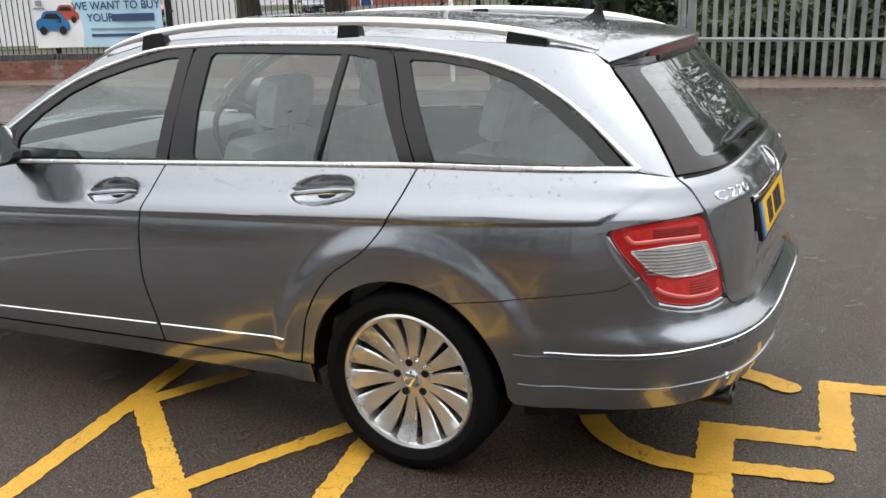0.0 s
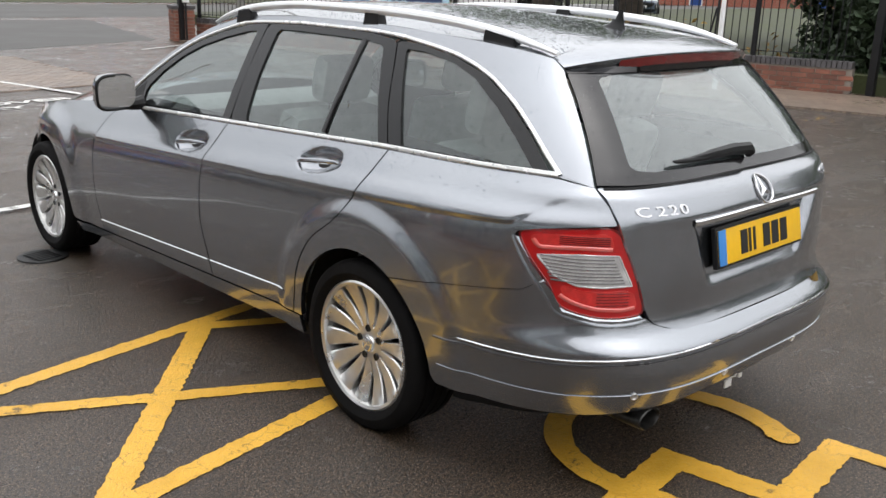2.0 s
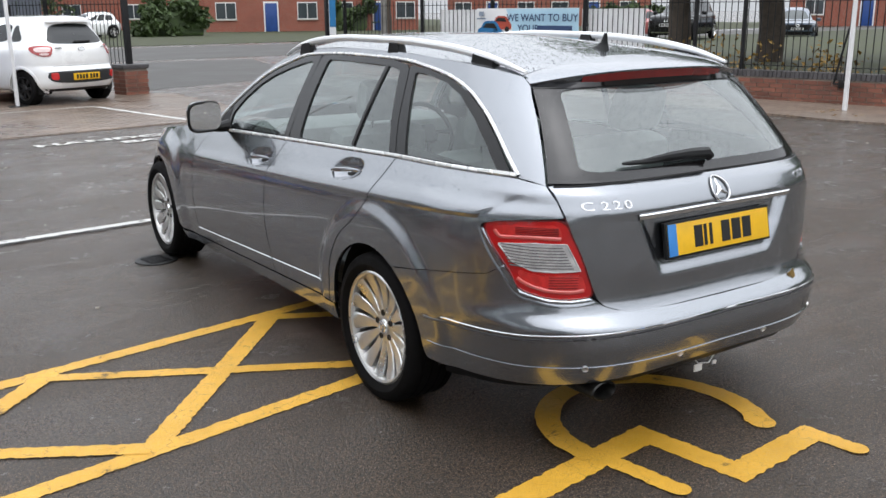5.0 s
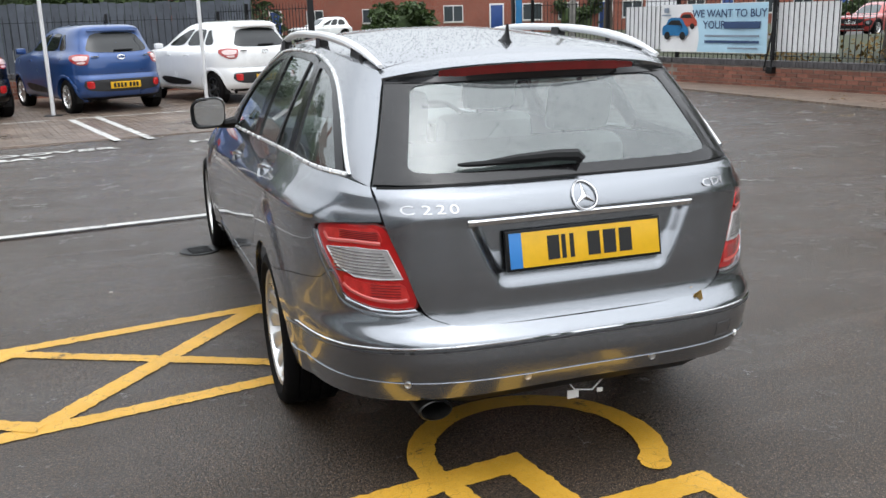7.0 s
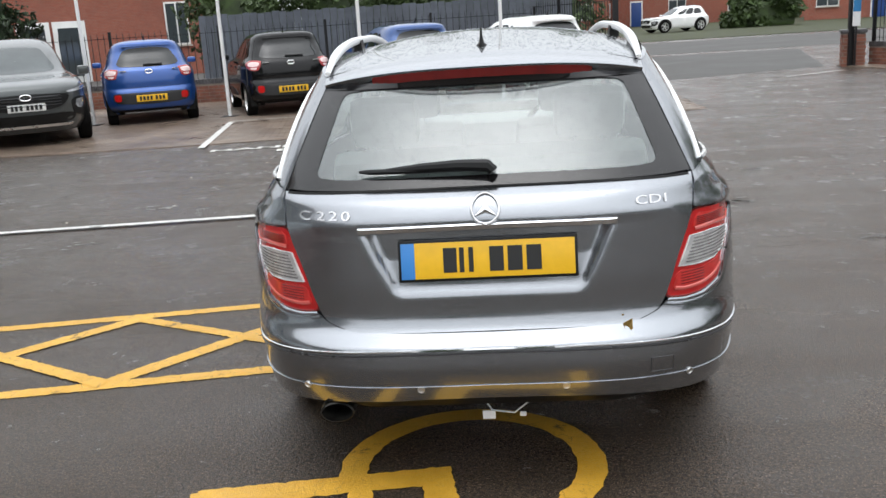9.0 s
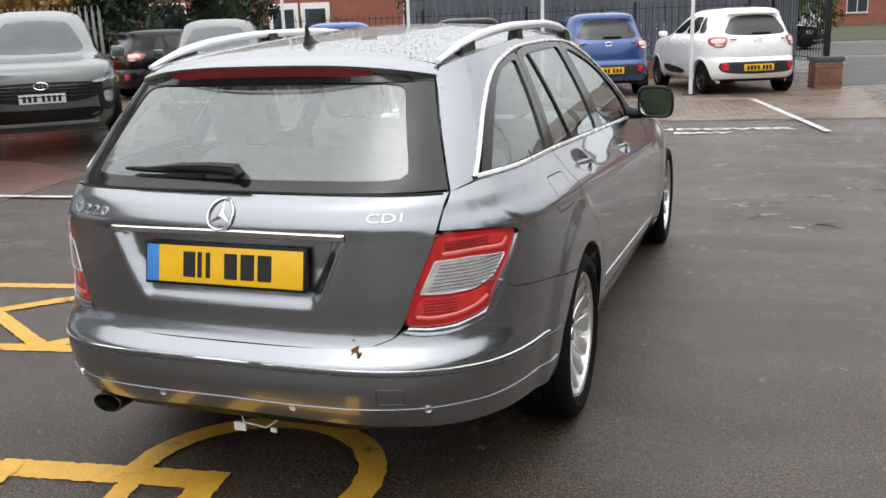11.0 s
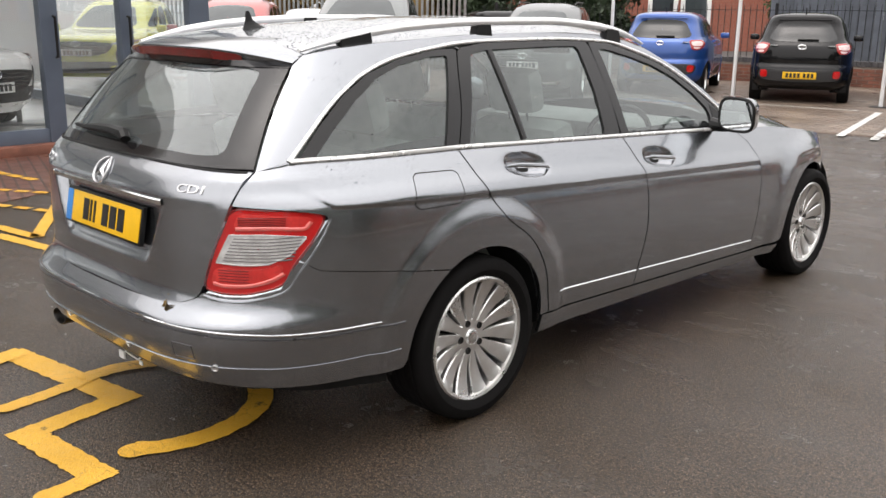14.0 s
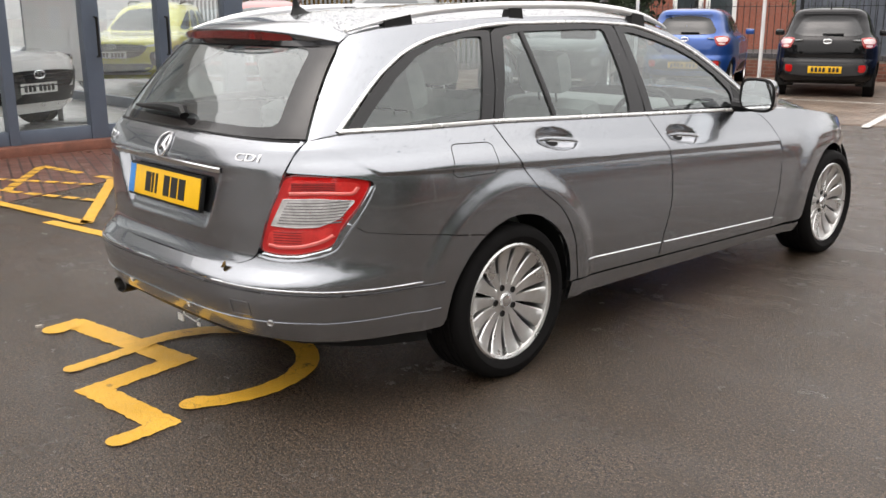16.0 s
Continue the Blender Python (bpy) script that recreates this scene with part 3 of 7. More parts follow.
def estate_body():
    # near-black inner shell, added to paint shade into the panel gaps
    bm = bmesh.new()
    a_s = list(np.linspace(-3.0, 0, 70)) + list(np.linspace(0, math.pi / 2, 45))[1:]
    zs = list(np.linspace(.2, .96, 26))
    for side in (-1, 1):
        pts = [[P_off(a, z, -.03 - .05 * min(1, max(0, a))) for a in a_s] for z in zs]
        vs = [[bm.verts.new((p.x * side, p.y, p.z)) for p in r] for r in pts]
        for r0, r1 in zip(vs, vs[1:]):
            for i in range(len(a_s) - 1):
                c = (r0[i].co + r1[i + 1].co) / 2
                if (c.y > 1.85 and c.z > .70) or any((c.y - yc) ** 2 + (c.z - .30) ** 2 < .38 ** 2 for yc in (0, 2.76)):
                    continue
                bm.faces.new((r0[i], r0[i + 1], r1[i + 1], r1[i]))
    part("gap_shade_shell", bm, DARK, estate)
    # near-black floor box, set low to keep light off the ground beneath
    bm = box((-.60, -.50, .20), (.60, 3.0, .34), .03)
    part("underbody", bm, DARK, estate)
    # unseen block added under the boot, stops light leaking below the rear
    part("added_undertray", box((-.50, -.86, .275), (.50, -.46, .35), .03), DARK, estate)
    # arch liners in the same near-black, shade put into their colour
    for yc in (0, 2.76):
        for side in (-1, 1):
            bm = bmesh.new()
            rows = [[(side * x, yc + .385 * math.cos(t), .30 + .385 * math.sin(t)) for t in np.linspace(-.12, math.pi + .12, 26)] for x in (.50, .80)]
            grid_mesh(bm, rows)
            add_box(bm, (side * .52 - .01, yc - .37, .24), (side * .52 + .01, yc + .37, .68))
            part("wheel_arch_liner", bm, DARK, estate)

    both = (-1, 1)
    for side in both:
        # doors
        g = .0035
        fd = [S(y + g, z) for y, z in FD]
        fd_r = [S(y - g, z) for y, z in FD]
        rd = [S(y + g, z) for y, z in RD]
        rd_b = [S(y - g, z) for y, z in RD]
        wd = [S(y - g, z) for y, z in WD]
        wd_f = [S(y + g, z) for y, z in WD]
        bm = bmesh.new()
        skin(bm, door_grid([(y + g, z) for y, z in FD], [(y - g, z) for y, z in WD], [S(y, sill_joint(y)) for y in np.linspace(1.012 + g, 2.08 - g, 8)], [S(y, belt(y)) for y in np.linspace(.99 + g, 1.97 - g, 8)]), side, dent=scoop(1.205, .826))
        front = part("front_door", bm, PAINT, estate)
        bm = bmesh.new()
        skin(bm, door_grid([(y + g, z) for y, z in RD], [(y - g, z) for y, z in FD], [S(y, sill_joint(y)) for y in np.linspace(.395 + g, 1.012 - g, 8)], [S(y, belt(y)) for y in np.linspace(-.02 + g, .99 - g, 8)]), side, dent=scoop(.30, .888))
        rear = part("rear_door", bm, PAINT, estate)
        # quarter panel: round the arch, then back to the lamp
        arch_end = 120
        bm = bmesh.new()
        top = rd_b[::-1] + [S(y, belt(y)) for y in (-.05, -.10, -.17)]
        foot = arc(0, .30, .345, 2, arch_end)
        skin(bm, coons(foot, top, [foot[0], rd_b[-1]], [foot[-1], S(-.17, .80), S(-.17, belt(-.17))], 80, 110, smooth=False), side, lip=.02)
        seam = [foot[-1], S(-.40, .632), S(-.60, .662), S(-.66, .672), S(-.715, .708)]
        lamp_edge = [S(-.715, .708), S(-.665, .77), S(-.625, .825), S(-.638, .854), S(-.70, .860), R(.70, .867), R(.625, .874), R(.630, .92), R(.636, .968)]
        skin(bm, coons(seam, [S(-.17, belt(-.17)), S(-.40, belt(-.4)), S(-.60, .990), S(-.68, .984), R(.636, .968)], [foot[-1], S(-.17, .80), S(-.17, belt(-.17))], lamp_edge, 60, 110, smooth=False), side)
        # window frame and rear pillar up to the roof
        inner_line = [S(y, z) for y, z in CHROME_LINE]
        outer_line = [R(.636, .968), R(.616, 1.02), R(.578, 1.12), R(.544, 1.21), R(.521, 1.272), S(-.535, 1.288)] + [S(y, z) for y, z in ROOF_EDGE]
        n = 80
        i_l, o_l = resample(inner_line, n, True), resample(outer_line, n)
        rows = [[tuple(i_l[k] + (o_l[k] - i_l[k]) * v) for k in range(n)] for v in np.linspace(0, 1, 10)]
        skin(bm, rows, side)
        trim = bmesh.new()
        skin(trim, rows[::3], side, -.032, lip=0)
        part("pillar_trim", trim, CABIN, estate, "grey inner pillar trim")
        skin(bm, [[S(-.17, belt(-.17)), S(-.40, belt(-.4)), S(-.60, .990), S(-.685, .988), R(.636, .968)], [S(-.17, belt(-.17) + .012), S(-.40, belt(-.4) + .010), S(-.60, .998), S(-.685, .993), R(.635, .972)]], side, lip=0)
        quarter = part("quarter_panel", bm, PAINT, estate, sharp=28)
        if side > 0:
            flap = [S(-.283, .915), S(-.265, .925), S(-.095, .917), S(-.075, .905), S(-.087, .83), S(-.105, .812), S(-.29, .815), S(-.31, .83)]
            bm = bmesh.new()
            strip(bm, flap, side, .006, -.001, 80, .0012, closed=True)
            part("fuel_flap_gap", bm, DARK, quarter)
        # sill
        bm = bmesh.new()
        ys = np.linspace(.36, 2.40, 30)
        skin(bm, [[S(y, .24 - .02 * y + (sill_joint(y) - .004 - .24 + .02 * y) * v) for y in ys] for v in (0, .35, .7, 1)], side)
        part("sill", bm, PAINT, estate)
        # front wing with its arch
        bm = bmesh.new()
        foot = [S(2.08 + g, .258)] + arc(2.76, .30, .345, 187, 0, 24) + [S(3.22, .25)]
        top = [S(y, .884 - .17 * ((y - 1.97) / 1.35) ** 1.7) for y in np.linspace(1.97 + g, 3.35, 22)]
        skin(bm, coons(foot, top, wd_f[::-1], [S(3.22, .25), S(3.40, .5), S(3.35, .715)], 40, 18, smooth=False), side, lip=.02)
        part("front_wing", bm, PAINT, estate)
        bm = bmesh.new()
        ys = list(np.linspace(3.10, 3.40, 8)) + list(np.linspace(3.42, 3.555, 12))
        skin(bm, [[S(y, z) for y in ys if (y - 2.76) ** 2 + (z - .30) ** 2 > .118] + [S(3.556, z)] * sum((y - 2.76) ** 2 + (z - .30) ** 2 <= .118 for y in ys) for z in np.linspace(.20, .715, 12)], side, -.004, lip=0)
        part("front_bumper", bm, PAINT, estate, "body-coloured front bumper corner")
        # rub strips
        bm = bmesh.new()
        strip(bm, [S(y, rub(y) - .002) for y in np.linspace(.455, 1.01, 8)], side, .009, .001, 16, .003)
        part("side_moulding", bm, CHROME, rear, "thin chrome moulding")
        bm = bmesh.new()
        strip(bm, [S(y, rub(y) - .002) for y in np.linspace(1.035, 2.08, 8)], side, .009, .001, 16, .003)
        part("side_moulding", bm, CHROME, front, "thin chrome moulding")
        # door handles in their scoops
        for y0, zc, mother in ((.30, .888, rear), (1.205, .826, front)):
            slope = -.12
            pts = []
            for v in np.linspace(-1, 1, 13):
                y = y0 + .115 * v
                q = P_off(*S(y, zc + slope * .115 * v - .004), .002 + .012 * (1 - v * v) ** .5)
                pts.append((q.x * side, q.y, q.z))
            bm = bmesh.new()
            add_tube(bm, pts, [.005 + .0055 * (1 - abs(v) ** 3) for v in np.linspace(-1, 1, 13)], 10)
            handle = part("door_handle", bm, PAINT, mother, "silver pull handle")
            low = [(p[0] + side * .007, p[1], p[2] - .007) for p in pts[2:-2]]
            bm = bmesh.new()
            add_tube(bm, low, .0018, 8)
            part("handle_chrome", bm, CHROME, handle)

    # windows
    quarter_out = [S(-.655, .998), S(-.012, .985), S(.05, 1.10), S(.135, 1.308), S(.02, 1.306), S(-.17, 1.280), S(-.32, 1.239), S(-.44, 1.178), S(-.56, 1.088)]
    quarter_in = [S(-.60, 1.004), S(-.07, .994), S(-.01, 1.11), S(.075, 1.286), S(-.02, 1.284), S(-.17, 1.262), S(-.29, 1.224), S(-.41, 1.155), S(-.52, 1.074)]
    rear_out = [S(-.006, .984), S(.982, .943), S(.985, 1.12), S(.972, 1.322), S(.72, 1.328), S(.30, 1.326), S(.141, 1.308), S(.06, 1.11)]
    rear_in = [S(.045, .987), S(.875, .953), S(.892, 1.12), S(.888, 1.303), S(.72, 1.305), S(.30, 1.300), S(.20, 1.288), S(.12, 1.12)]
    front_out = [S(.990, .943), S(1.93, .905), S(1.90, .962), S(1.76, 1.062), S(1.60, 1.158), S(1.46, 1.218), S(1.28, 1.272), S(1.12, 1.308), S(.980, 1.320)]
    front_in = [S(1.045, .948), S(1.775, .916), S(1.775, .99), S(1.68, 1.072), S(1.55, 1.152), S(1.42, 1.205), S(1.26, 1.250), S(1.11, 1.282), S(1.035, 1.290)]
    for side in both:
        for outer, inner, name in ((quarter_out, quarter_in, "quarter_window"), (rear_out, rear_in, "rear_door_window"), (front_out, front_in, "front_door_window")):
            bm = bmesh.new()
            outline_ring(bm, outer, inner, side, .001)
            if name == "rear_door_window":
                strip(bm, [S(.355, .978), S(.34, 1.12), S(.322, 1.30)], side, .028, -.001, 12, .003)
            frame_ob = part(name, bm, GLOSS_BLACK, estate, "black pillar trim round tinted glass")
            bm = bmesh.new()
            face_outwards(outline_fill(bm, inner, side, -.006))
            pane = part("pane", bm, GLASS, frame_ob, "tinted glass with rain drops")
            pane.visible_shadow = False
        bm = bmesh.new()
        outline_fill(bm, [S(-.03, .992), S(-.035, 1.030), S(-.20, 1.024), S(-.36, 1.014), S(-.50, 1.004), S(-.50, .994)], side, -.012, 3, 30)
        part("luggage_cover", bm, BLACK, estate, "black luggage cover edge behind the quarter glass")
        bm = bmesh.new()
        loop = [S(y, z) for y, z in CHROME_LINE]
        strip(bm, loop, side, .012, .004, 90, .004)
        strip(bm, [S(y, belt(y) + .003) for y in np.linspace(1.95, -.60, 30)] + [S(-.682, .993)], side, .014, .006, 60, .004)
        part("window_chrome", bm, BRIGHT_TRIM, estate, "bright chrome strip round the side windows")

    # roof
    edge = resample([S(y, z) for y, z in ROOF_EDGE[:9]], 40, True)
    ep = [Vector(P(*q)) for q in edge]
    mid = curve([-.66, -.5, -.32, 0, .5, 1.0, 1.3, 1.6], [1.338, 1.356, 1.372, 1.394, 1.418, 1.412, 1.39, 1.345])
    bm = bmesh.new()
    rows = []
    for p in ep:
        row = []
        for u in np.linspace(-1, 1, 31):
            bow = .10 * (1 - u * u) * max(0, p.y - .4)
            y = p.y + bow
            row.append((p.x * u, y, mid(y) - (mid(p.y) - p.z) * abs(u) ** 2.4))
        rows.append(row)
    grid_mesh(bm, rows, flip=True)
    part("roof", bm, PAINT, estate, "wet silver-grey roof")
    bm = bmesh.new()
    grid_mesh(bm, [[(x * .97, y, z - .022) for x, y, z in r] for r in rows[::3]])
    part("headlining", bm, CABIN, estate, "grey headlining")
    front_row = rows[-1]
    # windscreen and bonnet
    bm = bmesh.new()
    cowl = [(.66 * u, 2.02 + .20 * (1 - u * u), .905 + .05 * (1 - u * u)) for u in np.linspace(-1, 1, 31)]
    ws = []
    for v in np.linspace(0, 1, 14):
        row = []
        for k, u in enumerate(np.linspace(-1, 1, 31)):
            q = Vector(front_row[k]).lerp(Vector(cowl[k]), v)
            q.z += .05 * math.sin(math.pi * v) * (1 - u * u * .3)
            row.append(q)
        ws.append(row)
    grid_mesh(bm, ws)
    face_outwards(bm)
    screen = part("windscreen", bm, GLASS, estate, "laminated windscreen")
    screen.visible_shadow = False
    bm = bmesh.new()
    rows = []
    for v in np.linspace(0, 1, 16):
        y = 2.0 + 1.42 * v
        w = Vector(P(*S(y, .80))).x - .06 - .02 * v
        zc = .955 - .20 * v ** 1.8
        rows.append([(w * u, y + .18 * (1 - u * u) * (1 - v * .2), zc - (.07 + .02 * v) * abs(u) ** 3) for u in np.linspace(-1, 1, 25)])
    grid_mesh(bm, rows)
    part("bonnet", bm, PAINT, estate)

    # roof rails
    for side in both:
        top = resample([(-.515, 1.318), (-.42, 1.345), (-.28, 1.376), (-.05, 1.402), (.3, 1.418), (.7, 1.42), (1.0, 1.405), (1.2, 1.38), (1.38, 1.335), (1.45, 1.308)], 40, True)
        bm = bmesh.new()
        rows = []
        for k, (y, z) in enumerate(top):
            v = k / 39
            taper = min(1, 8 * v, 8 * (1 - v))
            x = .535 - .02 * abs(2 * v - 1) ** 3
            w, h = .010 + .008 * taper, .006 + .010 * taper
            rows.append([(side * (x + w * math.cos(t) * (1 if abs(math.cos(t)) < .7 else .95)), y, z - h + h * math.sin(t)) for t in np.linspace(0, 2 * math.pi, 11)[:-1]])
        vs = grid_mesh(bm, rows, close_u=True)
        bm.faces.new(vs[0])
        bm.faces.new(vs[-1][::-1])
        rail = part("roof_rail", bm, RAIL, estate, "polished aluminium roof rail")
        for y0, y1 in ((-.36, -.24), (.29, .36), (1.13, 1.22)):
            bm = bmesh.new()
            zt = [float(np.interp(y, top[:, 0], top[:, 1])) for y in (y0, y1)]
            zb = [float(np.interp(y, [q.y for q in ep], [q.z for q in ep])) - .02 for y in (y0, y1)]
            ring_b = [(side * x, y, zb[k]) for k, y in enumerate((y0 - .01, y1 + .01)) for x in ((.505, .55) if k == 0 else (.55, .505))]
            ring_t = [(side * x, y, zt[k] - .014) for k, y in enumerate((y0, y1)) for x in ((.517, .545) if k == 0 else (.545, .517))]
            grid_mesh(bm, [ring_b, ring_t], close_u=True)
            part("rail_foot", bm, BLACK, rail, smooth=False)

    # antenna fin
    bm = bmesh.new()
    rows = []
    for z, y0, y1, w in ((1.358, -.262, -.382, .024), (1.372, -.268, -.380, .019), (1.380, -.300, -.376, .010), (1.40, -.334, -.370, .0055), (1.432, -.350, -.366, .003)):
        rows.append([(w * math.sin(t), (y0 + y1) / 2 + (y0 - y1) / 2 * math.cos(t), z) for t in np.linspace(0, 2 * math.pi, 15)[:-1]])
    vs = grid_mesh(bm, rows, close_u=True)
    bm.faces.new(vs[-1])
    part("antenna", bm, BLACK, estate, "dark shark-fin antenna")


def rear_y(x, z):
    a = R(abs(x), z)
    return P(*a)[1]


def estate_rear():
    # tailgate with the number-plate recess
    zs = list(np.linspace(.548, .968, 56))
    edge_x = curve([.544, .56, .58, .612, .74, .865, .968], [.40, .458, .507, .529, .574, .617, .632])

    def gate_y(x, z):
        half = .30 + (.385 - .30) * max(0, min(1, (z - .655) / .20))
        inx = max(0, min(1, (half - abs(x)) / .045))
        inz = max(0, min(1, (z - .650) / .03)) * max(0, min(1, (.862 - z) / .008))
        d = .034 * inx * inx * (3 - 2 * inx) * inz * (0.35 + .65 * max(0, min(1, (z - .65) / .12)))
        return rear_y(x, z) + d - .006 * math.exp(-((z - .885) / .02) ** 2) * (1 - min(1, abs(x) / edge_x(z)) ** 8)
    bm = bmesh.new()
    rows = [[(edge_x(z) * u, gate_y(edge_x(z) * u, z), z) for u in np.linspace(-1, 1, 111)] for z in zs]
    rows = [[(x, y + .03, z - .002) for x, y, z in rows[0]]] + rows + [[(x, y + .02, z + .002) for x, y, z in rows[-1]]]
    rows = [[(r[0][0], r[0][1] + .03, r[0][2])] + r + [(r[-1][0], r[-1][1] + .03, r[-1][2])] for r in rows]
    grid_mesh(bm, rows)
    gate = part("tailgate", bm, PAINT, estate, "silver-grey tailgate with plate recess", sharp=50)
    bm = bmesh.new()
    for side in (-1, 1):
        strip(bm, [R(.62, .966), R(.30, .972), R(0.001, .973)], side, .006, .001, 24, .001)
    part("glass_seal", bm, DARK, gate)
    # chrome bar over the plate
    bm = bmesh.new()
    rows = []
    for x in np.linspace(-.385, .385, 45):
        y, drop = rear_y(x, .865) - .006, .004 * (1 - (x / .385) ** 2)
        t = 1 if abs(x) < .37 else .5
        rows.append([(x, y + .012, .874 + drop), (x, y - .003 * t, .8725 + drop), (x, y - .007 * t, .869 + drop), (x, y - .002 * t, .855 + drop), (x, y + .004, .852 + drop), (x, y + .03, .850 + drop)])
    grid_mesh(bm, rows)
    part("chrome_bar", bm, CHROME, gate, "chrome handle bar over the number plate")
    # plate, tilted as the recess
    tilt = Matrix.Translation((0, -.962, .766)) @ Matrix.Rotation(radians(-11), 4, "X")
    plate = part("number_plate", box((-.268, -.004, -.063), (.268, .012, .063), .004, tilt), BLACK, gate, "number plate in a black holder")
    part("plate_face", box((-.259, -.0075, -.054), (.259, .0, .054), .001, tilt), YELLOW_PLATE, plate, "reflective yellow")
    part("plate_band", box((-.259, -.0095, -.054), (-.218, -.004, .054), .001, tilt), BLUE_BAND, plate, "blue band")
    for x0, wdt in ((-.132, .040), (-.084, .014), (-.056, .014), (.006, .042), (.060, .044), (.116, .044)):
        part("plate_bar", box((x0, -.0093, -.037), (x0 + wdt, -.006, .037), 0, tilt), PLATE_INK, plate, "plain black bar", smooth=False)
    # badges
    for letters, cx, cz, size in ((((("C", -.072), ("2", -.018), ("2", .022), ("0", .062))), -.483, .908, .050), ((("C", -.040), ("D", .002), ("I", .034)), .500, .914, .046)):
        for letter, dx in letters:
            bm = text_mesh(letter, size, .004, .0002)
            for v in bm.verts:
                x, z = cx + dx + v.co.x * 1.25, cz + v.co.z * .74
                v.co = (x, gate_y(x, z) + v.co.y * .6 - .0015, z)
            part("badge_letter", bm, BADGE, gate, "chrome letter", smooth=False)
    star, zc = bmesh.new(), .916
    def on_gate(r, t, off):
        x, z = r * math.cos(t), zc + r * math.sin(t)
        return (x, gate_y(x, z) - off, z)
    add_tube(star, [on_gate(.041, t, .006) for t in np.linspace(0, 2 * math.pi, 41)], .0042, 8, caps=False)
    for k in range(3):
        t = radians(90 + 120 * k)
        tip, hub, sides = on_gate(.039, t, .006), on_gate(0, 0, .011), [on_gate(.0095, t + a, .003) for a in (-1.047, 1.047)]
        v = [star.verts.new(q) for q in (tip, hub, *sides)]
        star.faces.new((v[0], v[1], v[2]))
        star.faces.new((v[0], v[3], v[1]))
    part("round_emblem", star, BADGE, gate, "chrome ring emblem")

    # rear window: dark border and clear middle
    def on_glass(u, v, off):
        z = .974 + (1.262 - .974) * v
        w = (.628 + (.517 - .628) * v)
        x = w * u
        p = P_off(*R(max(abs(x), 1e-4), z), off)
        return (p.x * (1 if x > 0 else -1), p.y, p.z)
    n = 96
    outer, inner = [], []
    for k in range(n):
        t = 2 * math.pi * k / n
        c, s = math.cos(t), math.sin(t)
        m_ = max(abs(c), abs(s))
        outer.append((c / m_, (s / m_ + 1) / 2))
        r = (abs(c) ** 16 + abs(s) ** 16) ** (-1 / 16)
        inner.append((.86 * c * r, .54 + .44 * s * r))
    bm = bmesh.new()
    rows = [[on_glass(u, v, -.012) for u, v in outer]]
    for w in np.linspace(0, 1, 5):
        rows.append([on_glass(u + (p - u) * w, v + (q - v) * w, .002) for (u, v), (p, q) in zip(outer, inner)])
    rows.append([on_glass(u, v, -.004) for u, v in inner])
    grid_mesh(bm, rows, close_u=True)
    rear_window = part("rear_window", bm, PRINT_BORDER, gate, "rear window with dark printed border")
    bm = bmesh.new()
    rows = []
    for w in np.linspace(1, .01, 9):
        rows.append([on_glass(u * w, .54 + (v - .54) * w, -.001) for u, v in inner])
    grid_mesh(bm, rows, close_u=True)
    face_outwards(bm)
    pane = part("pane", bm, REAR_GLASS, rear_window, "grey tinted glass with rain drops")
    pane.visible_shadow = False
    # wiper
    bm = bmesh.new()
    blade = [on_glass(u, .150 + .012 * math.sin(u * 4), .020) for u in np.linspace(-.62, .03, 14)]
    add_tube(bm, blade, [.004] + [.008 + .005 * k / 12 for k in range(12)] + [.008], 8)
    arm = [on_glass(u, v, o) for u, v, o in ((.045, .10, .018), (.02, .142, .026), (-.12, .156, .028), (-.30, .154, .026), (-.48, .146, .022))]
    add_tube(bm, arm, [.018, .021, .018, .014, .006], 8)
    part("rear_wiper", bm, BLACK, gate, "black rear wiper")

    # spoiler with the high brake light
    def spoiler_edge(u):
        k = abs(u) ** 3
        return -.548 - .120 * (1 - k), 1.320 - .040 * k

    bm = bmesh.new()
    rows = []
    mid = curve([-.68, -.5, -.32], [1.333, 1.356, 1.372])
    for u in np.linspace(-1, 1, 41):
        x = .522 * u
        lead = -.500 - .035 * (1 - u * u) + .03
        trail, zt = spoiler_edge(u)
        zl = 1.356 - (1.356 - 1.300) * abs(u) ** 2.4 + .002
        lip = .010 + .030 * max(0, min(1, (abs(u) - .66) / .12))
        rows.append([(x, lead, zl), (x, (lead + trail) / 2, (zl + zt) / 2 + .006), (x, trail + .01, zt + .002), (x, trail, zt - .004), (x, trail + .004 + .4 * lip, zt - .004 - lip), (x, trail + .03 + .4 * lip, zt - .006 - lip)])
    grid_mesh(bm, rows)
    spoiler = part("roof_spoiler", bm, PAINT, gate, "body-coloured roof spoiler")
    bm = bmesh.new()
    rows = []
    for u in np.linspace(-1, 1, 41):
        x = .520 * u
        trail, zt = spoiler_edge(u)
        g = on_glass(x / .517 if abs(x) < .517 else math.copysign(1, x), 1.0, .004)
        rows.append([(x, trail + .008, zt - .008), (x, trail + .016, zt - .022), (x, g[1] - .004, g[2] - .004), (x, g[1] + .02, g[2] - .006)])
    grid_mesh(bm, rows)
    part("spoiler_underside", bm, PRINT_BORDER, spoiler, "dark glossy underside")
    bm = bmesh.new()
    rows = []
    for x in np.linspace(-.352, .352, 33):
        u = x / .52
        trail, zt = spoiler_edge(u)
        rows.append([(x, trail + .022, zt - .009), (x, trail + .005, zt - .010), (x, trail + .014, zt - .038), (x, trail + .04, zt - .042)])
    grid_mesh(bm, rows)
    part("high_brake_light", bm, DARK_RED, spoiler, "long dark-red brake light")

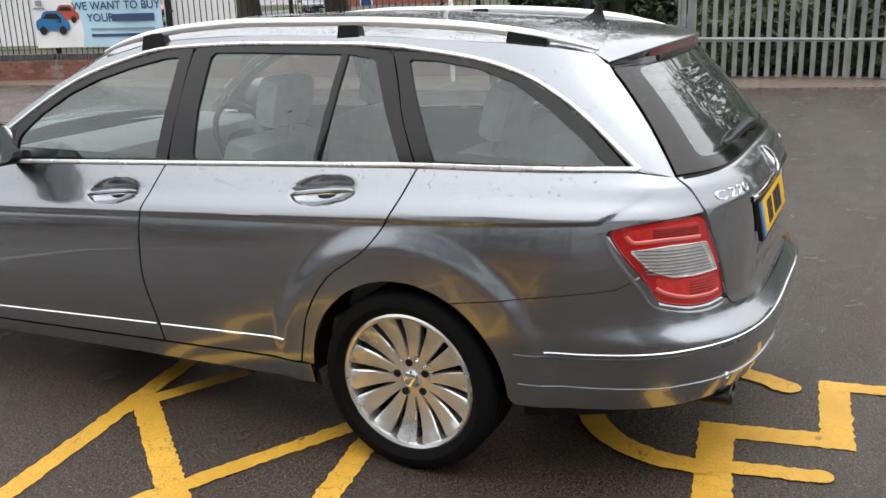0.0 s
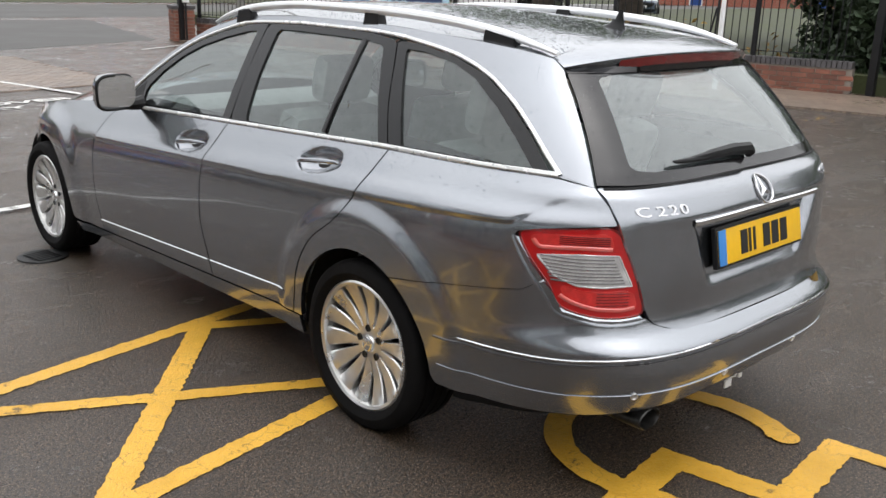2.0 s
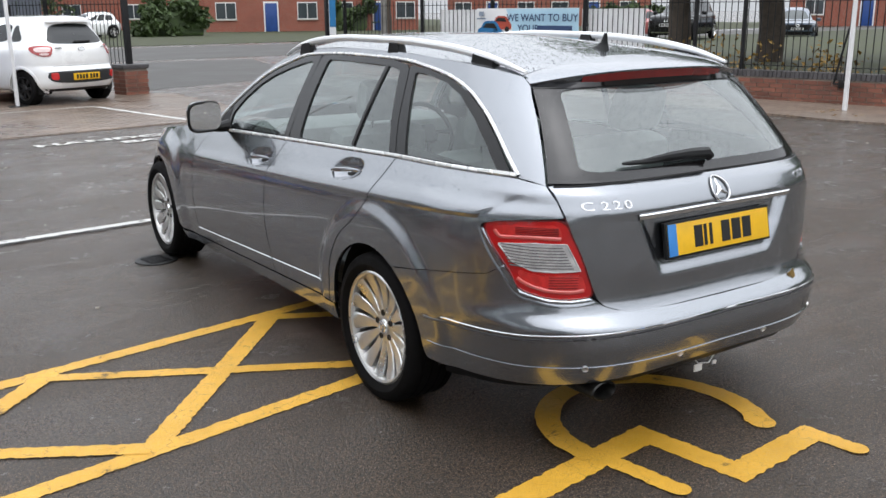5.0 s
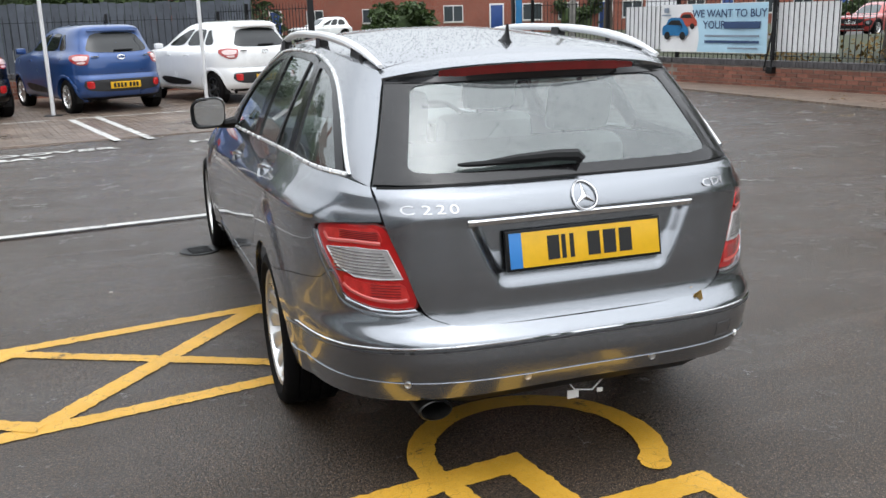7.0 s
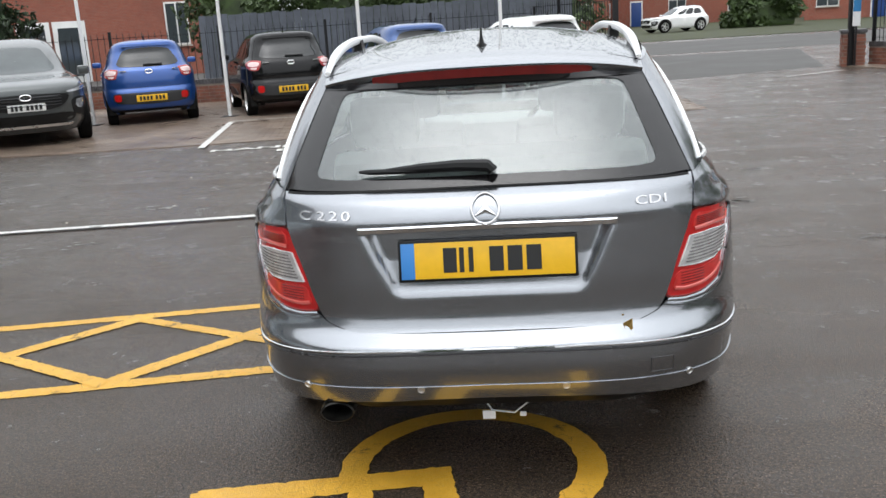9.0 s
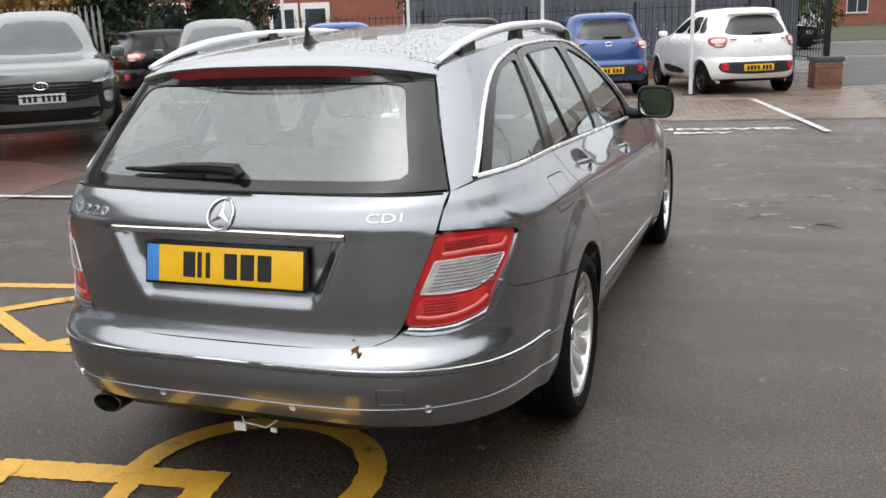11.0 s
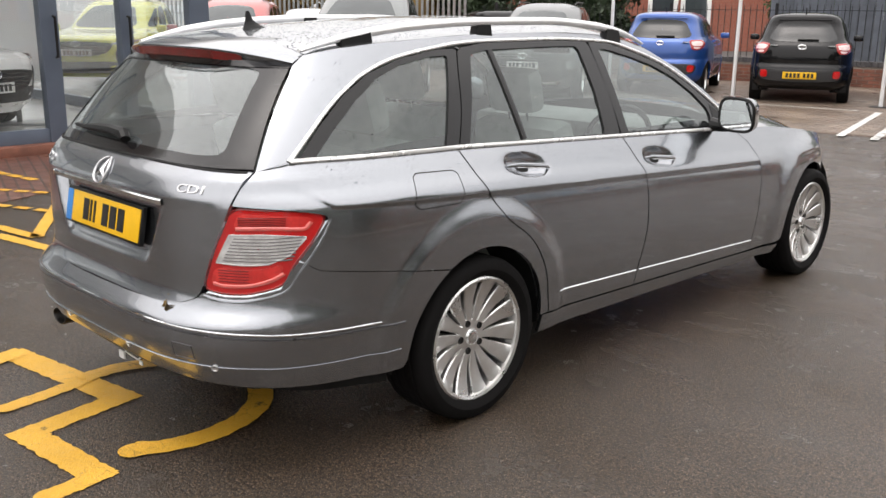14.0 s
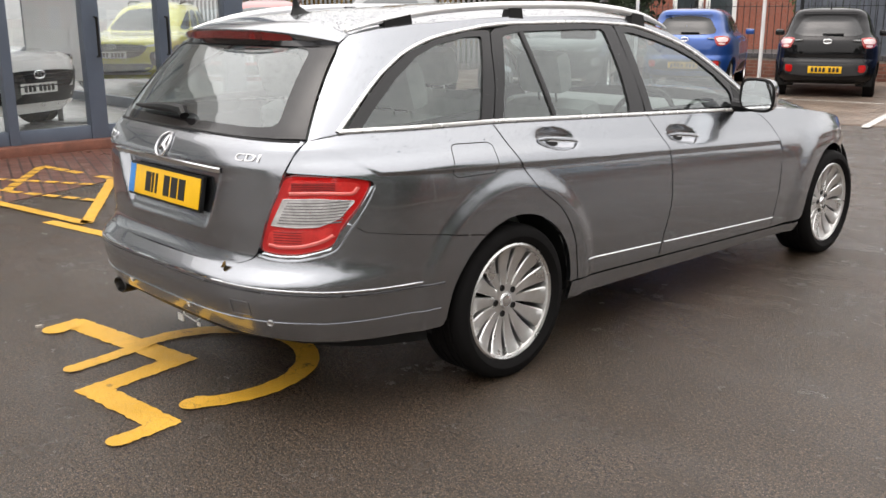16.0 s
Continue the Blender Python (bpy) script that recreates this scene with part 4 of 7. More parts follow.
    # tail lights
    for side in (-1, 1):
        bm = bmesh.new()
        outline_fill(bm, LAMP, side, -.009, 8, 80)
        lamp = part("tail_light", bm, RED_LENS, estate, "red tail light with clear middle band")
        clear = [R(.580, .698), R(.65, .694), R(.705, .697), S(-.742, .722), S(-.690, .778), R(.700, .788), R(.618, .786)]
        upper = [R(.626, .802), R(.70, .804), S(-.694, .798), S(-.664, .828), S(-.69, .840), R(.70, .846), R(.640, .852)]
        lower = [R(.556, .626), R(.60, .618), R(.66, .621), R(.722, .645), S(-.752, .700), R(.70, .684), R(.65, .681), R(.575, .686)]
        for outline, bevel, ribs in ((upper, [R(.634, .805), R(.70, .807), S(-.698, .802), S(-.676, .822)], (.816, .838)), (lower, [R(.566, .632), R(.60, .626), R(.655, .629), R(.712, .648), R(.735, .668)], (.640, .676))):
            bm = bmesh.new()
            outline_fill(bm, rounded(outline, 1), side, -.0062, 6, 60)
            block = part("red_lens_block", bm, BRIGHT_RED, lamp, "brighter red lens block")
            bm = bmesh.new()
            strip(bm, bevel, side, .011, -.0058, 24, .002)
            part("lens_bevel", bm, LENS_BEVEL, block, "pale red bevelled edge")
            for k in range(5):
                z = ribs[0] + (ribs[1] - ribs[0]) * k / 4
                bm = bmesh.new()
                strip(bm, [R(x, z) for x in np.linspace((.640 if z > .75 else .585), (.735 if z > .75 else .665), 6)], side, .003, -.0056, 12, .0012)
                part("lens_rib", bm, DARK_RED, block)
        bm = bmesh.new()
        outline_fill(bm, clear, side, -.0055, 6, 60)
        band = part("clear_band", bm, CLEAR_LENS, lamp, "clear lens over ribbed reflector")
        for k in range(8):
            z = .707 + .0098 * k
            bm = bmesh.new()
            strip(bm, [R(x, z) for x in np.linspace(.600 + .0042 * k, .70, 6)] + [S(-.733 + .0045 * k, z + .004)], side, .0042, -.0052, 14, .002)
            part("lens_rib", bm, LENS_SHADE, band, "reflector rib")
        bm = bmesh.new()
        strip(bm, clear, side, .0045, -.005, 60, .0015, closed=True)
        part("reflector_edge", bm, CLEAR_LENS, band, "bright reflector edge")
        bm = bmesh.new()
        strip(bm, LAMP, side, .008, -.010, 90, .002, closed=True)
        part("lamp_edge", bm, DARK_RED, lamp)

        bm = bmesh.new()
        rows = []
        for q in LAMP[:23]:
            d = (np.array(q) - LAMP_MID) * np.array([.85, 1.0])
            d = d / np.linalg.norm(d) / np.array([.85, 1.0])
            rows.append([P_off(*(np.array(q) + d * k), off) for k, off in ((-.004, -.016), (.001, -.010), (.012, -.001), (.022, .0022), (.027, .0018), (.030, -.003))])
        grid_mesh(bm, [[(p.x * side, p.y, p.z) for p in r] for r in rows], flip=side < 0)
        part("lamp_flange", bm, PAINT, estate, "body-coloured flange round the lamp")

    # bumper
    bm = bmesh.new()
    for side in (-1, 1):
        front = arc(0, .30, .345, 178, 121, 14)
        low = [front[0], S(-.36, .285), S(-.50, .288), S(-.70, .295), R(.66, .305), R(.45, .322), R(.2, .334), R(0.0005, .337)]
        top = [front[-1], S(-.40, .6295), S(-.60, .6595), S(-.66, .6695), S(-.715, .705), S(-.74, .676), R(.735, .622), R(.665, .596), R(.60, .593), R(.535, .600), R(.510, .577), R(.464, .559), R(.40, .5495), R(.2, .546), R(0.0005, .545)]
        rows = coons(low, top, front, [R(0.0005, .337), R(0.0005, .43), R(0.0005, .545)], 80, 26, smooth=False)
        pts = [[P_off(a, z, 0.0) for a, z in r] for r in rows]
        pts = [[P_off(a, z, -.03) for a, z in rows[0]]] + pts + [[P_off(a, z, -.02) for a, z in rows[-1]]]
        grid_mesh(bm, [[(p.x * side, p.y, p.z) for p in r] for r in pts], flip=side > 0)
    bmesh.ops.remove_doubles(bm, verts=bm.verts, dist=.0015)
    bumper = part("rear_bumper", bm, PAINT, estate, "body-coloured bumper with chrome strip and parking sensors", sharp=50)
    for name, z0, z1, w, mt, start in (("bumper_chrome", .470, .507, .007, CHROME, -.46), ("bumper_step", .456, .496, .008, BUMPER_SHADE, -.37), ("bumper_groove", .362, .388, .0035, PAINT, -.38)):
        bm = bmesh.new()
        for side in (-1, 1):
            pth = [S(start, z0), S(-.60, z0 + .004), S(-.80, z0 + (z1 - z0) * .35), R(.70, z0 + (z1 - z0) * .5), R(.50, z0 + (z1 - z0) * .8), R(.25, z1 - .002), R(0.0005, z1)]
            strip(bm, pth, side, w, .001, 70, .003)
        part(name, bm, mt, bumper, "thin bright strip" if mt is CHROME else "")
    for x in (-.585, -.22, .22, .60):
        z = .376
        p = P_off(*R(abs(x), z), .0)
        nrm = (P_off(*R(abs(x), z), .01) - p).normalized()
        p.x, nrm.x = math.copysign(p.x, x), math.copysign(nrm.x, x)
        bm = bmesh.new()
        lathe(bm, [(.0, .003), (.0075, .003), (.0085, .005), (.0108, .005), (.0115, -.003)], 20)
        bmesh.ops.transform(bm, matrix=Matrix.Translation(p) @ nrm.to_track_quat("X", "Z").to_matrix().to_4x4(), verts=bm.verts)
        part("parking_sensor", bm, ALLOY, bumper)
    # towing-eye cover
    bm = bmesh.new()
    strip(bm, [R(.475, .40), R(.545, .398), R(.545, .445), R(.475, .448)], 1, .0035, 0, 40, .001, closed=True)
    part("towing_eye_cover", bm, BUMPER_SHADE, bumper)
    # lower valance, exhaust, loose trim below
    bm = bmesh.new()
    for side in (-1, 1):
        pts = [[(side * x, y, z) for x, y, z in (lambda q: [(q.x, q.y, q.z), (q.x * .96, q.y + .03, q.z - .035), (q.x * .9, q.y + .16, q.z - .06)])(P_off(*q, -.004))] for q in [S(-.37, .31), S(-.6, .312), S(-.75, .314), R(.66, .318), R(.4, .326), R(.1, .335), R(0.0005, .335)]]
        grid_mesh(bm, pts)
    part("valance", bm, BLACK, bumper)
    bm = bmesh.new()
    lathe(bm, [(.02, .14), (.034, .12), (.036, .01), (.040, 0), (.044, .004), (.044, .22)], 24)
    bmesh.ops.scale(bm, vec=(1, 1.25, .75), verts=bm.verts)
    bmesh.ops.transform(bm, matrix=Matrix.Translation((-.50, -.945, .278)) @ Matrix.Rotation(radians(90), 4, "Z"), verts=bm.verts)
    part("exhaust_pipe", bm, EXHAUST, estate, "sooty oval exhaust tip")
    bm = bmesh.new()
    add_box(bm, (-.04, -.93, .235), (.0, -.925, .262), 0, None)
    add_tube(bm, [(-.04, -.9, .30), (-.01, -.92, .26), (.06, -.91, .245), (.11, -.90, .28)], .003, 6)
    add_box(bm, (.060, -.915, .240), (.08, -.91, .254), 0, Matrix.Rotation(radians(4), 4, "Y"))
    part("loose_trim", bm, WHITE_PLATE, estate, "pale loose trim hanging under the bumper", smooth=False)


def estate_wheels():
    R_T, R_R = .303, .228
    tyre = bmesh.new()
    prof = [(R_R - .012, .082), (R_R, .092), (R_R + .010, .102), (.258, .112), (.284, .108), (.296, .098), (R_T, .075)]
    for k in range(4):
        o = .060 - .04 * k
        prof += [(R_T, o + .004), (R_T - .006, o), (R_T - .006, o - .006), (R_T, o - .010)]
    prof += [(R_T, -.09), (.285, -.108), (R_R, -.1)]
    lathe(tyre, prof, 72)
    rim = bmesh.new()
    # barrel and lip
    lathe(rim, [(R_R - .002, .086), (R_R + .004, .094), (R_R - .004, .099), (R_R - .014, .094), (R_R - .020, .06), (R_R - .024, -.06)], 72)
    # near-black discs painted in for the shade seen between the spokes
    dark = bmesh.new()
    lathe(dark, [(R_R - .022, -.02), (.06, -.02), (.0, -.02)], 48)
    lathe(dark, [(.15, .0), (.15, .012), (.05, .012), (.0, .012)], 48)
    for k in range(14):
        t0 = 2 * math.pi * k / 14
        rows = []
        for v in np.linspace(0, 1, 10):
            r = .055 + (.215 - .055) * v
            w = .0125 + .0240 * v ** 1.1
            h = .055 + .030 * v ** .8 - .012 * math.sin(math.pi * v)
            c, s = math.cos(t0), math.sin(t0)
            row = []
            for q, dh in ((-1.0, -.030), (-1.0, -.004), (-.86, 0), (0, .0015), (.86, 0), (1.0, -.004), (1.0, -.030)):
                y, z = r, q * w
                row.append((h + dh, y * c - z * s, y * s + z * c))
            rows.append(row)
        grid_mesh(rim, rows)
    hub = bmesh.new()
    lathe(hub, [(.0, .064), (.028, .063), (.031, .058), (.036, .056), (.064, .056), (.074, .048), (.078, .02)], 40)
    cap = bmesh.new()
    lathe(cap, [(.0, .072), (.020, .071), (.026, .068), (.029, .060)], 32)
    bolt = bmesh.new()
    lathe(bolt, [(.0, .058), (.0085, .058), (.0125, .0595), (.0135, .054)], 14)
    meshes = []
    for nm, b, mt in (("tyre", tyre, RUBBER), ("rim", rim, ALLOY), ("rim_back_shade", dark, DARK), ("hub", hub, ALLOY), ("centre_cap", cap, CHROME), ("wheel_bolt", bolt, BLACK)):
        bmesh.ops.recalc_face_normals(b, faces=b.faces)
        ob = mesh_object(nm, b, mt)
        meshes.append((nm, ob.data))
        bpy.data.objects.remove(ob)
    for side, y, turn in ((-1, 0, 8), (1, 0, 20), (-1, 2.76, 3), (1, 2.76, 13)):
        wheel = new("wheel", meshes[0][1].copy())
        wheel.data.name = "wheel_tyre"
        wheel.parent = estate
        wheel["label"] = "silver multi-spoke alloy wheel with black tyre"
        wheel.matrix_local = Matrix.Translation((side * .750, y, R_T - .004)) @ Matrix.Rotation(0 if side > 0 else math.pi, 4, "Z") @ Matrix.Rotation(radians(turn), 4, "X")
        for nm, me in meshes[1:-1]:
            o = new(nm, me)
            o.parent = wheel
        for k in range(5):
            o = new("wheel_bolt", meshes[-1][1])
            o.parent = wheel
            t = 2 * math.pi * (k + .25) / 5
            o.location = (0, .054 * math.cos(t), .054 * math.sin(t))


def estate_mirrors_cabin():
    for side in (-1, 1):
        bm = bmesh.new()
        rows = []
        for v in np.linspace(0, 1, 9):
            y = 1.70 + .16 * v
            s = (1 - (max(0, v - .15) / .85) ** 2.6) ** .5 if v < 1 else .05
            rows.append([(side * (.895 + .092 * s * (abs(math.cos(t)) ** .55) * (1 if math.cos(t) > 0 else -1) - .03 * v), y,
                          .985 + .082 * s * (abs(math.sin(t)) ** .6) * (1 if math.sin(t) > 0 else -1) - .006 * math.cos(t)) for t in np.linspace(0, 2 * math.pi, 29)[:-1]])
        vs = grid_mesh(bm, rows, close_u=True)
        bm.faces.new(vs[-1])
        mirror = part("door_mirror", bm, PAINT, estate, "body-coloured door mirror")
        bm = bmesh.new()
        add_tube(bm, [(side * .74, 1.76, .925), (side * .80, 1.765, .918), (side * .86, 1.77, .93)], [.035, .026, .03], 10)
        part("mirror_foot", bm, BLACK, mirror)
        rim = [(side * (.895 + .085 * (abs(math.cos(t)) ** .55) * (1 if math.cos(t) > 0 else -1)), 1.703, .985 + .075 * (abs(math.sin(t)) ** .6) * (1 if math.sin(t) > 0 else -1) - .006 * math.cos(t)) for t in np.linspace(0, 2 * math.pi, 29)[:-1]]
        bm = bmesh.new()
        vv = [bm.verts.new((x, y + (.25 if side < 0 else .05) * (abs(x) - .895) - (.08 if side < 0 else -.05) * (z - .985), z)) for x, y, z in rim]
        bm.faces.new(vv)
        part("mirror_glass", bm, MIRROR, mirror, "mirror glass reflecting the sky", smooth=False)
        bm = bmesh.new()
        add_tube(bm, rim + [rim[0]], .0075, 8, caps=False)
        part("mirror_edge", bm, BLACK, mirror)
        # black triangle ahead of the window
        bm = bmesh.new()
        outline_fill(bm, [S(1.80, .914), S(1.95, .908), S(1.80, 1.02)], side, .002, 3, 24)
        part("mirror_sail", bm, BLACK, mirror)

    # cabin: floor, dashboard, seats, wheel
    bm = bmesh.new()
    add_box(bm, (-.68, -.78, .30), (.68, 1.95, .42), .02)
    add_box(bm, (-.70, 1.62, .42), (.70, 2.15, .90), .06)
    part("cabin_floor_and_dashboard", bm, CABIN, estate)
    bm = bmesh.new()
    add_box(bm, (-.62, -.80, .42), (.62, -.02, .62), .03)
    part("boot_floor", bm, CABIN, estate)

    def seat(name, x, y, w, lean):
        m = Matrix.Translation((x, y, .42)) @ Matrix.Rotation(radians(lean), 4, "X")
        bm = bmesh.new()
        add_box(bm, (x - w, y, .42), (x + w, y + .50, .60), .05)
        base = part(name, bm, SEAT, estate, "grey cabin seat")
        bm = bmesh.new()
        add_box(bm, (-w, -.13, .05), (w, .02, .60), .055, m)
        part("backrest", bm, SEAT, base)
        for hx in ([0] if w < .4 else [-.38, .38]):
            bm = bmesh.new()
            add_box(bm, (hx - .13, -.12, .64), (hx + .13, -.02, .83), .045, m)
            head = part("headrest", bm, SEAT, base)
            for d in (-.05, .05):
                part("headrest_bar", add_tube(bmesh.new(), [m @ Vector((hx + d, -.07, .58)), m @ Vector((hx + d, -.07, .66))], .006, 6), CHROME, head)
    seat("front_seat", -.36, .98, .24, 14)
    seat("front_seat", .36, .98, .24, 14)
    seat("rear_bench", 0, .10, .60, 16)
    bm = bmesh.new()
    m = Matrix.Translation((.36, 1.52, .82)) @ Matrix.Rotation(radians(-25), 4, "X")
    add_tube(bm, [m @ Vector((.185 * math.cos(t), 0, .185 * math.sin(t))) for t in np.linspace(0, 2 * math.pi, 33)], .014, 8, caps=False)
    add_box(bm, (-.07, -.03, -.06), (.07, .05, .05), .02, m)
    for t in (0, 180, 270):
        add_tube(bm, [m @ Vector((0, 0, 0)), m @ Vector((.18 * math.cos(radians(t)), 0, .18 * math.sin(radians(t))))], .014, 6)
    part("steering_wheel", bm, BLACK, estate)
    bm = bmesh.new()
    add_box(bm, (-.11, 1.42, 1.24), (.11, 1.45, 1.30), .012)
    part("inside_mirror", bm, BLACK, estate)


def rain_drops():
    """Beads of rain on the rear window, shoulders and roof."""
    rng = random.Random(31)
    bm = bmesh.new()

    def bead(p, n, r):
        t = n.orthogonal().normalized()
        b = n.cross(t)
        ring = [bm.verts.new(p + (t * math.cos(k * 1.0472) + b * math.sin(k * 1.0472)) * r) for k in range(6)]
        top = bm.verts.new(p + n * r * .5)
        for k in range(6):
            bm.faces.new((ring[k], ring[(k + 1) % 6], top))
    for _ in range(2600):
        z = rng.uniform(.975, 1.26)
        w = .628 + (.517 - .628) * (z - .974) / .288
        x = rng.uniform(-w, w)
        q = R(max(abs(x), 1e-3), z)
        p, n = P_off(*q, .0022), P_off(*q, .012) - P_off(*q, .002)
        p.x, n.x = math.copysign(p.x, x), math.copysign(n.x, x)
        bead(p, n.normalized(), rng.uniform(.0007, .0019))
    for _ in range(1400):
        side = rng.choice((-1, 1))
        y = rng.uniform(-.6, 1.8)
        z = rng.uniform(belt(y) - .08, belt(y) + .30)
        q = S(y, z)
        p, n = P_off(*q, .0025), P_off(*q, .012) - P_off(*q, .002)
        p.x, n.x = p.x * side, n.x * side
        bead(p, n.normalized(), rng.uniform(.001, .0024))
    mid = curve([-.66, -.5, -.32, 0, .5, 1.0, 1.3, 1.6], [1.338, 1.356, 1.372, 1.394, 1.418, 1.412, 1.39, 1.345])
    for _ in range(5200):
        y, u = rng.uniform(-.52, 1.15), rng.uniform(-.97, .97)
        edge = Vector(P(*S(y, float(np.interp(y, [q[0] for q in ROOF_EDGE], [q[1] for q in ROOF_EDGE])))))
        z = mid(y) - (mid(y) - edge.z) * abs(u) ** 2.4
        bead(Vector((edge.x * u, y, z + .0006)), Vector((0, 0, 1)), rng.uniform(.0012, .0042) * rng.uniform(.6, 1))
    tagged(part("rain_sprinkle", bm, RAINDROP, estate, "beads of rain on glass and paint"), kind="stuff")


BRIGHT_TRIM = surface("satin_bright_trim", (0.82, 0.82, 0.81), 0.26, 0.5, 0.04, 10.0, bump=0)
BRIGHT_RED = surface("bright_red_lens", (0.60, 0.028, 0.024), 0.10, 0, 0.2, 30.0, 160.0, 0.08, coat=1.0)
RAIL = surface("brushed_aluminium", (0.80, 0.80, 0.80), 0.35, 0.45, 0.05, 10.0, bump=0.02)
REAR_GLASS = window_glass("rear_window_glass", (0.60, 0.65, 0.64), 0.12, 0.05, 0.07)
PRINT_BORDER = surface("printed_glass_border", (0.010, 0.009, 0.0095), 0.08, 0, 0.15, 5.0, 150.0, 0.02, specular=0.55)
LENS_BEVEL = surface("pale_red_lens", (0.72, 0.13, 0.11), 0.15, 0, 0.1, 20.0, coat=1.0)
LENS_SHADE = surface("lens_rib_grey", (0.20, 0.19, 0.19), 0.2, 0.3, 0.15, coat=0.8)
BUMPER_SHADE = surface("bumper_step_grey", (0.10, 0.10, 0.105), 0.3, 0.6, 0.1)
EXHAUST = surface("sooty_steel", (0.05, 0.048, 0.045), 0.35, 0.8, 0.5, 30.0)
MIRROR = surface("mirror_silver", (0.85, 0.88, 0.9), 0.02, 1.0, 0.02, bump=0)
estate_body()
estate_rear()
estate_wheels()
estate_mirrors_cabin()
rain_drops()

# ---------------------------------------------------------------- ground and markings
def block_paving(name, a, b, mortar, size=2.5, rot=0.0):
    """Wet block paving: bricks laid in rows, with joints."""
    m, nd, ln, bsdf = nodes_of(name)
    nt = m.node_tree
    geo, mp, br = nd.new("ShaderNodeNewGeometry"), nd.new("ShaderNodeMapping"), nd.new("ShaderNodeTexBrick")
    mp.inputs["Rotation"].default_value = (0, 0, rot)
    ln.new(geo.outputs["Position"], mp.inputs["Vector"])
    ln.new(mp.outputs[0], br.inputs["Vector"])
    for key, v in (("Color1", a), ("Color2", b), ("Mortar", mortar)):
        br.inputs[key].default_value = (*v, 1)
    br.inputs["Scale"].default_value, br.inputs["Mortar Size"].default_value = size, 0.025
    stain, fine = noise_node(nt, 0.9, 6.0, 0.7), noise_node(nt, 90.0, 3.0)
    col = mix_colour(nt, remap(nt, stain.outputs[0], 0.4, 0.7, 0, 0.6), br.outputs["Color"], tuple(c * 0.55 for c in a))
    ln.new(col, bsdf.inputs["Base Color"])
    ln.new(remap(nt, stain.outputs[0], 0.3, 0.7, 0.22, 0.5), bsdf.inputs["Roughness"])
    add_bump(nt, bsdf, br.outputs["Fac"], -0.35, 0.006)
    return m


def flat_poly(bm, pts, z):
    area = sum(x0 * y1 - x1 * y0 for (x0, y0), (x1, y1) in zip(pts, pts[1:] + pts[:1]))
    bm.faces.new([bm.verts.new((x, y, z)) for x, y in (pts if area > 0 else pts[::-1])])


def slab(bm, pts, z0, z1):
    """An upright-sided slab over a plan polygon."""
    area = sum(x0 * y1 - x1 * y0 for (x0, y0), (x1, y1) in zip(pts, pts[1:] + pts[:1]))
    p = pts if area > 0 else pts[::-1]
    lo, hi = [bm.verts.new((x, y, z0)) for x, y in p], [bm.verts.new((x, y, z1)) for x, y in p]
    bm.faces.new(hi)
    for i in range(len(p)):
        j = (i + 1) % len(p)
        bm.faces.new((lo[i], lo[j], hi[j], hi[i]))


def stroke(bm, p, q, w, z=.004, ragged=.006, rng=random.Random(4)):
    """A painted line whose edges wander slowly and crumble finely."""
    p, q = Vector(p), Vector(q)
    d = q - p
    n = max(6, int(d.length / .014))
    s = Vector((-d.y, d.x)).normalized()
    waves = [[(rng.uniform(12, 150), rng.uniform(0, 6.28)) for _ in range(5)] for _ in range(2)]
    rows = []
    for k in range(n + 1):
        c, v = p + d * k / n, d.length * k / n
        a, b = (w / 2 + ragged * (.20 * sum(math.sin(f * v + o) for f, o in wave) + rng.uniform(-.55, .45)) for wave in waves)
        rows.append([(*(c + s * a), z), (*(c - s * b), z)])
    grid_mesh(bm, rows, flip=True)


PAVING = block_paving("brown_block_paving", (0.17, 0.105, 0.075), (0.22, 0.145, 0.105), (0.06, 0.045, 0.035), 2.5, radians(-9))
RED_PAVING = block_paving("red_block_paving", (0.14, 0.06, 0.045), (0.19, 0.09, 0.065), (0.04, 0.03, 0.025), 2.5, 0.3)
PATHWAY = block_paving("grey_brown_paving", (0.20, 0.15, 0.115), (0.25, 0.19, 0.15), (0.08, 0.065, 0.05), 2.5, 0.2)
GRASS = surface("short_grass", (0.040, 0.046, 0.016), 0.9, 0, 0.45, 1.2, 30.0, 0.4)
ROAD = surface("worn_grey_road", (0.085, 0.082, 0.078), 0.7, 0, 0.2, 0.6, 120.0, 0.2, specular=0.25)

bm = bmesh.new()
flat_poly(bm, [(-400, -400), (400, -400), (400, 400), (-400, 400)], 0)
tagged(mesh_object("ground", bm, ASPHALT, smooth=False), "wet dark asphalt of a car park", "ground", kind="structure")


def ground_sheet(name, pts, mat_, label, z=.005):
    bm = bmesh.new()
    slab(bm, pts, -.02, z)
    return tagged(mesh_object(name, bm, mat_, smooth=False), label, name.split("_")[-1], kind="structure")


ground_sheet("paving_bays", [(-12, 8.2), (-4.4, 8.75), (-1.4, 9.3), (3.0, 10.0), (3.0, 14.6), (.7, 18.2), (-14, 16.0)], PAVING, "wet brown block paving of the parking bays")
ground_sheet("paving_showroom", [(-6.5, -8), (-4.2, -8), (-4.0, -.4), (-4.6, 1.2), (-5.3, 4.6), (-6.6, 5.2), (-9, 5.4), (-9, 3.2), (-6.5, 3.2)], RED_PAVING, "wet reddish block paving in front of the showroom")
ground_sheet("pavement_by_wall", [(7.35, 17.3), (8.35, 13.2), (8.6, 9.0), (8.9, 4.5), (9.6, 1.6), (10.7, -3.0), (11.6, -3.0), (11.4, 3.6), (10.5, 7.4), (9.35, 12.9), (7.9, 17.2)], PATHWAY, "damp brick pavement along the boundary wall", .03)
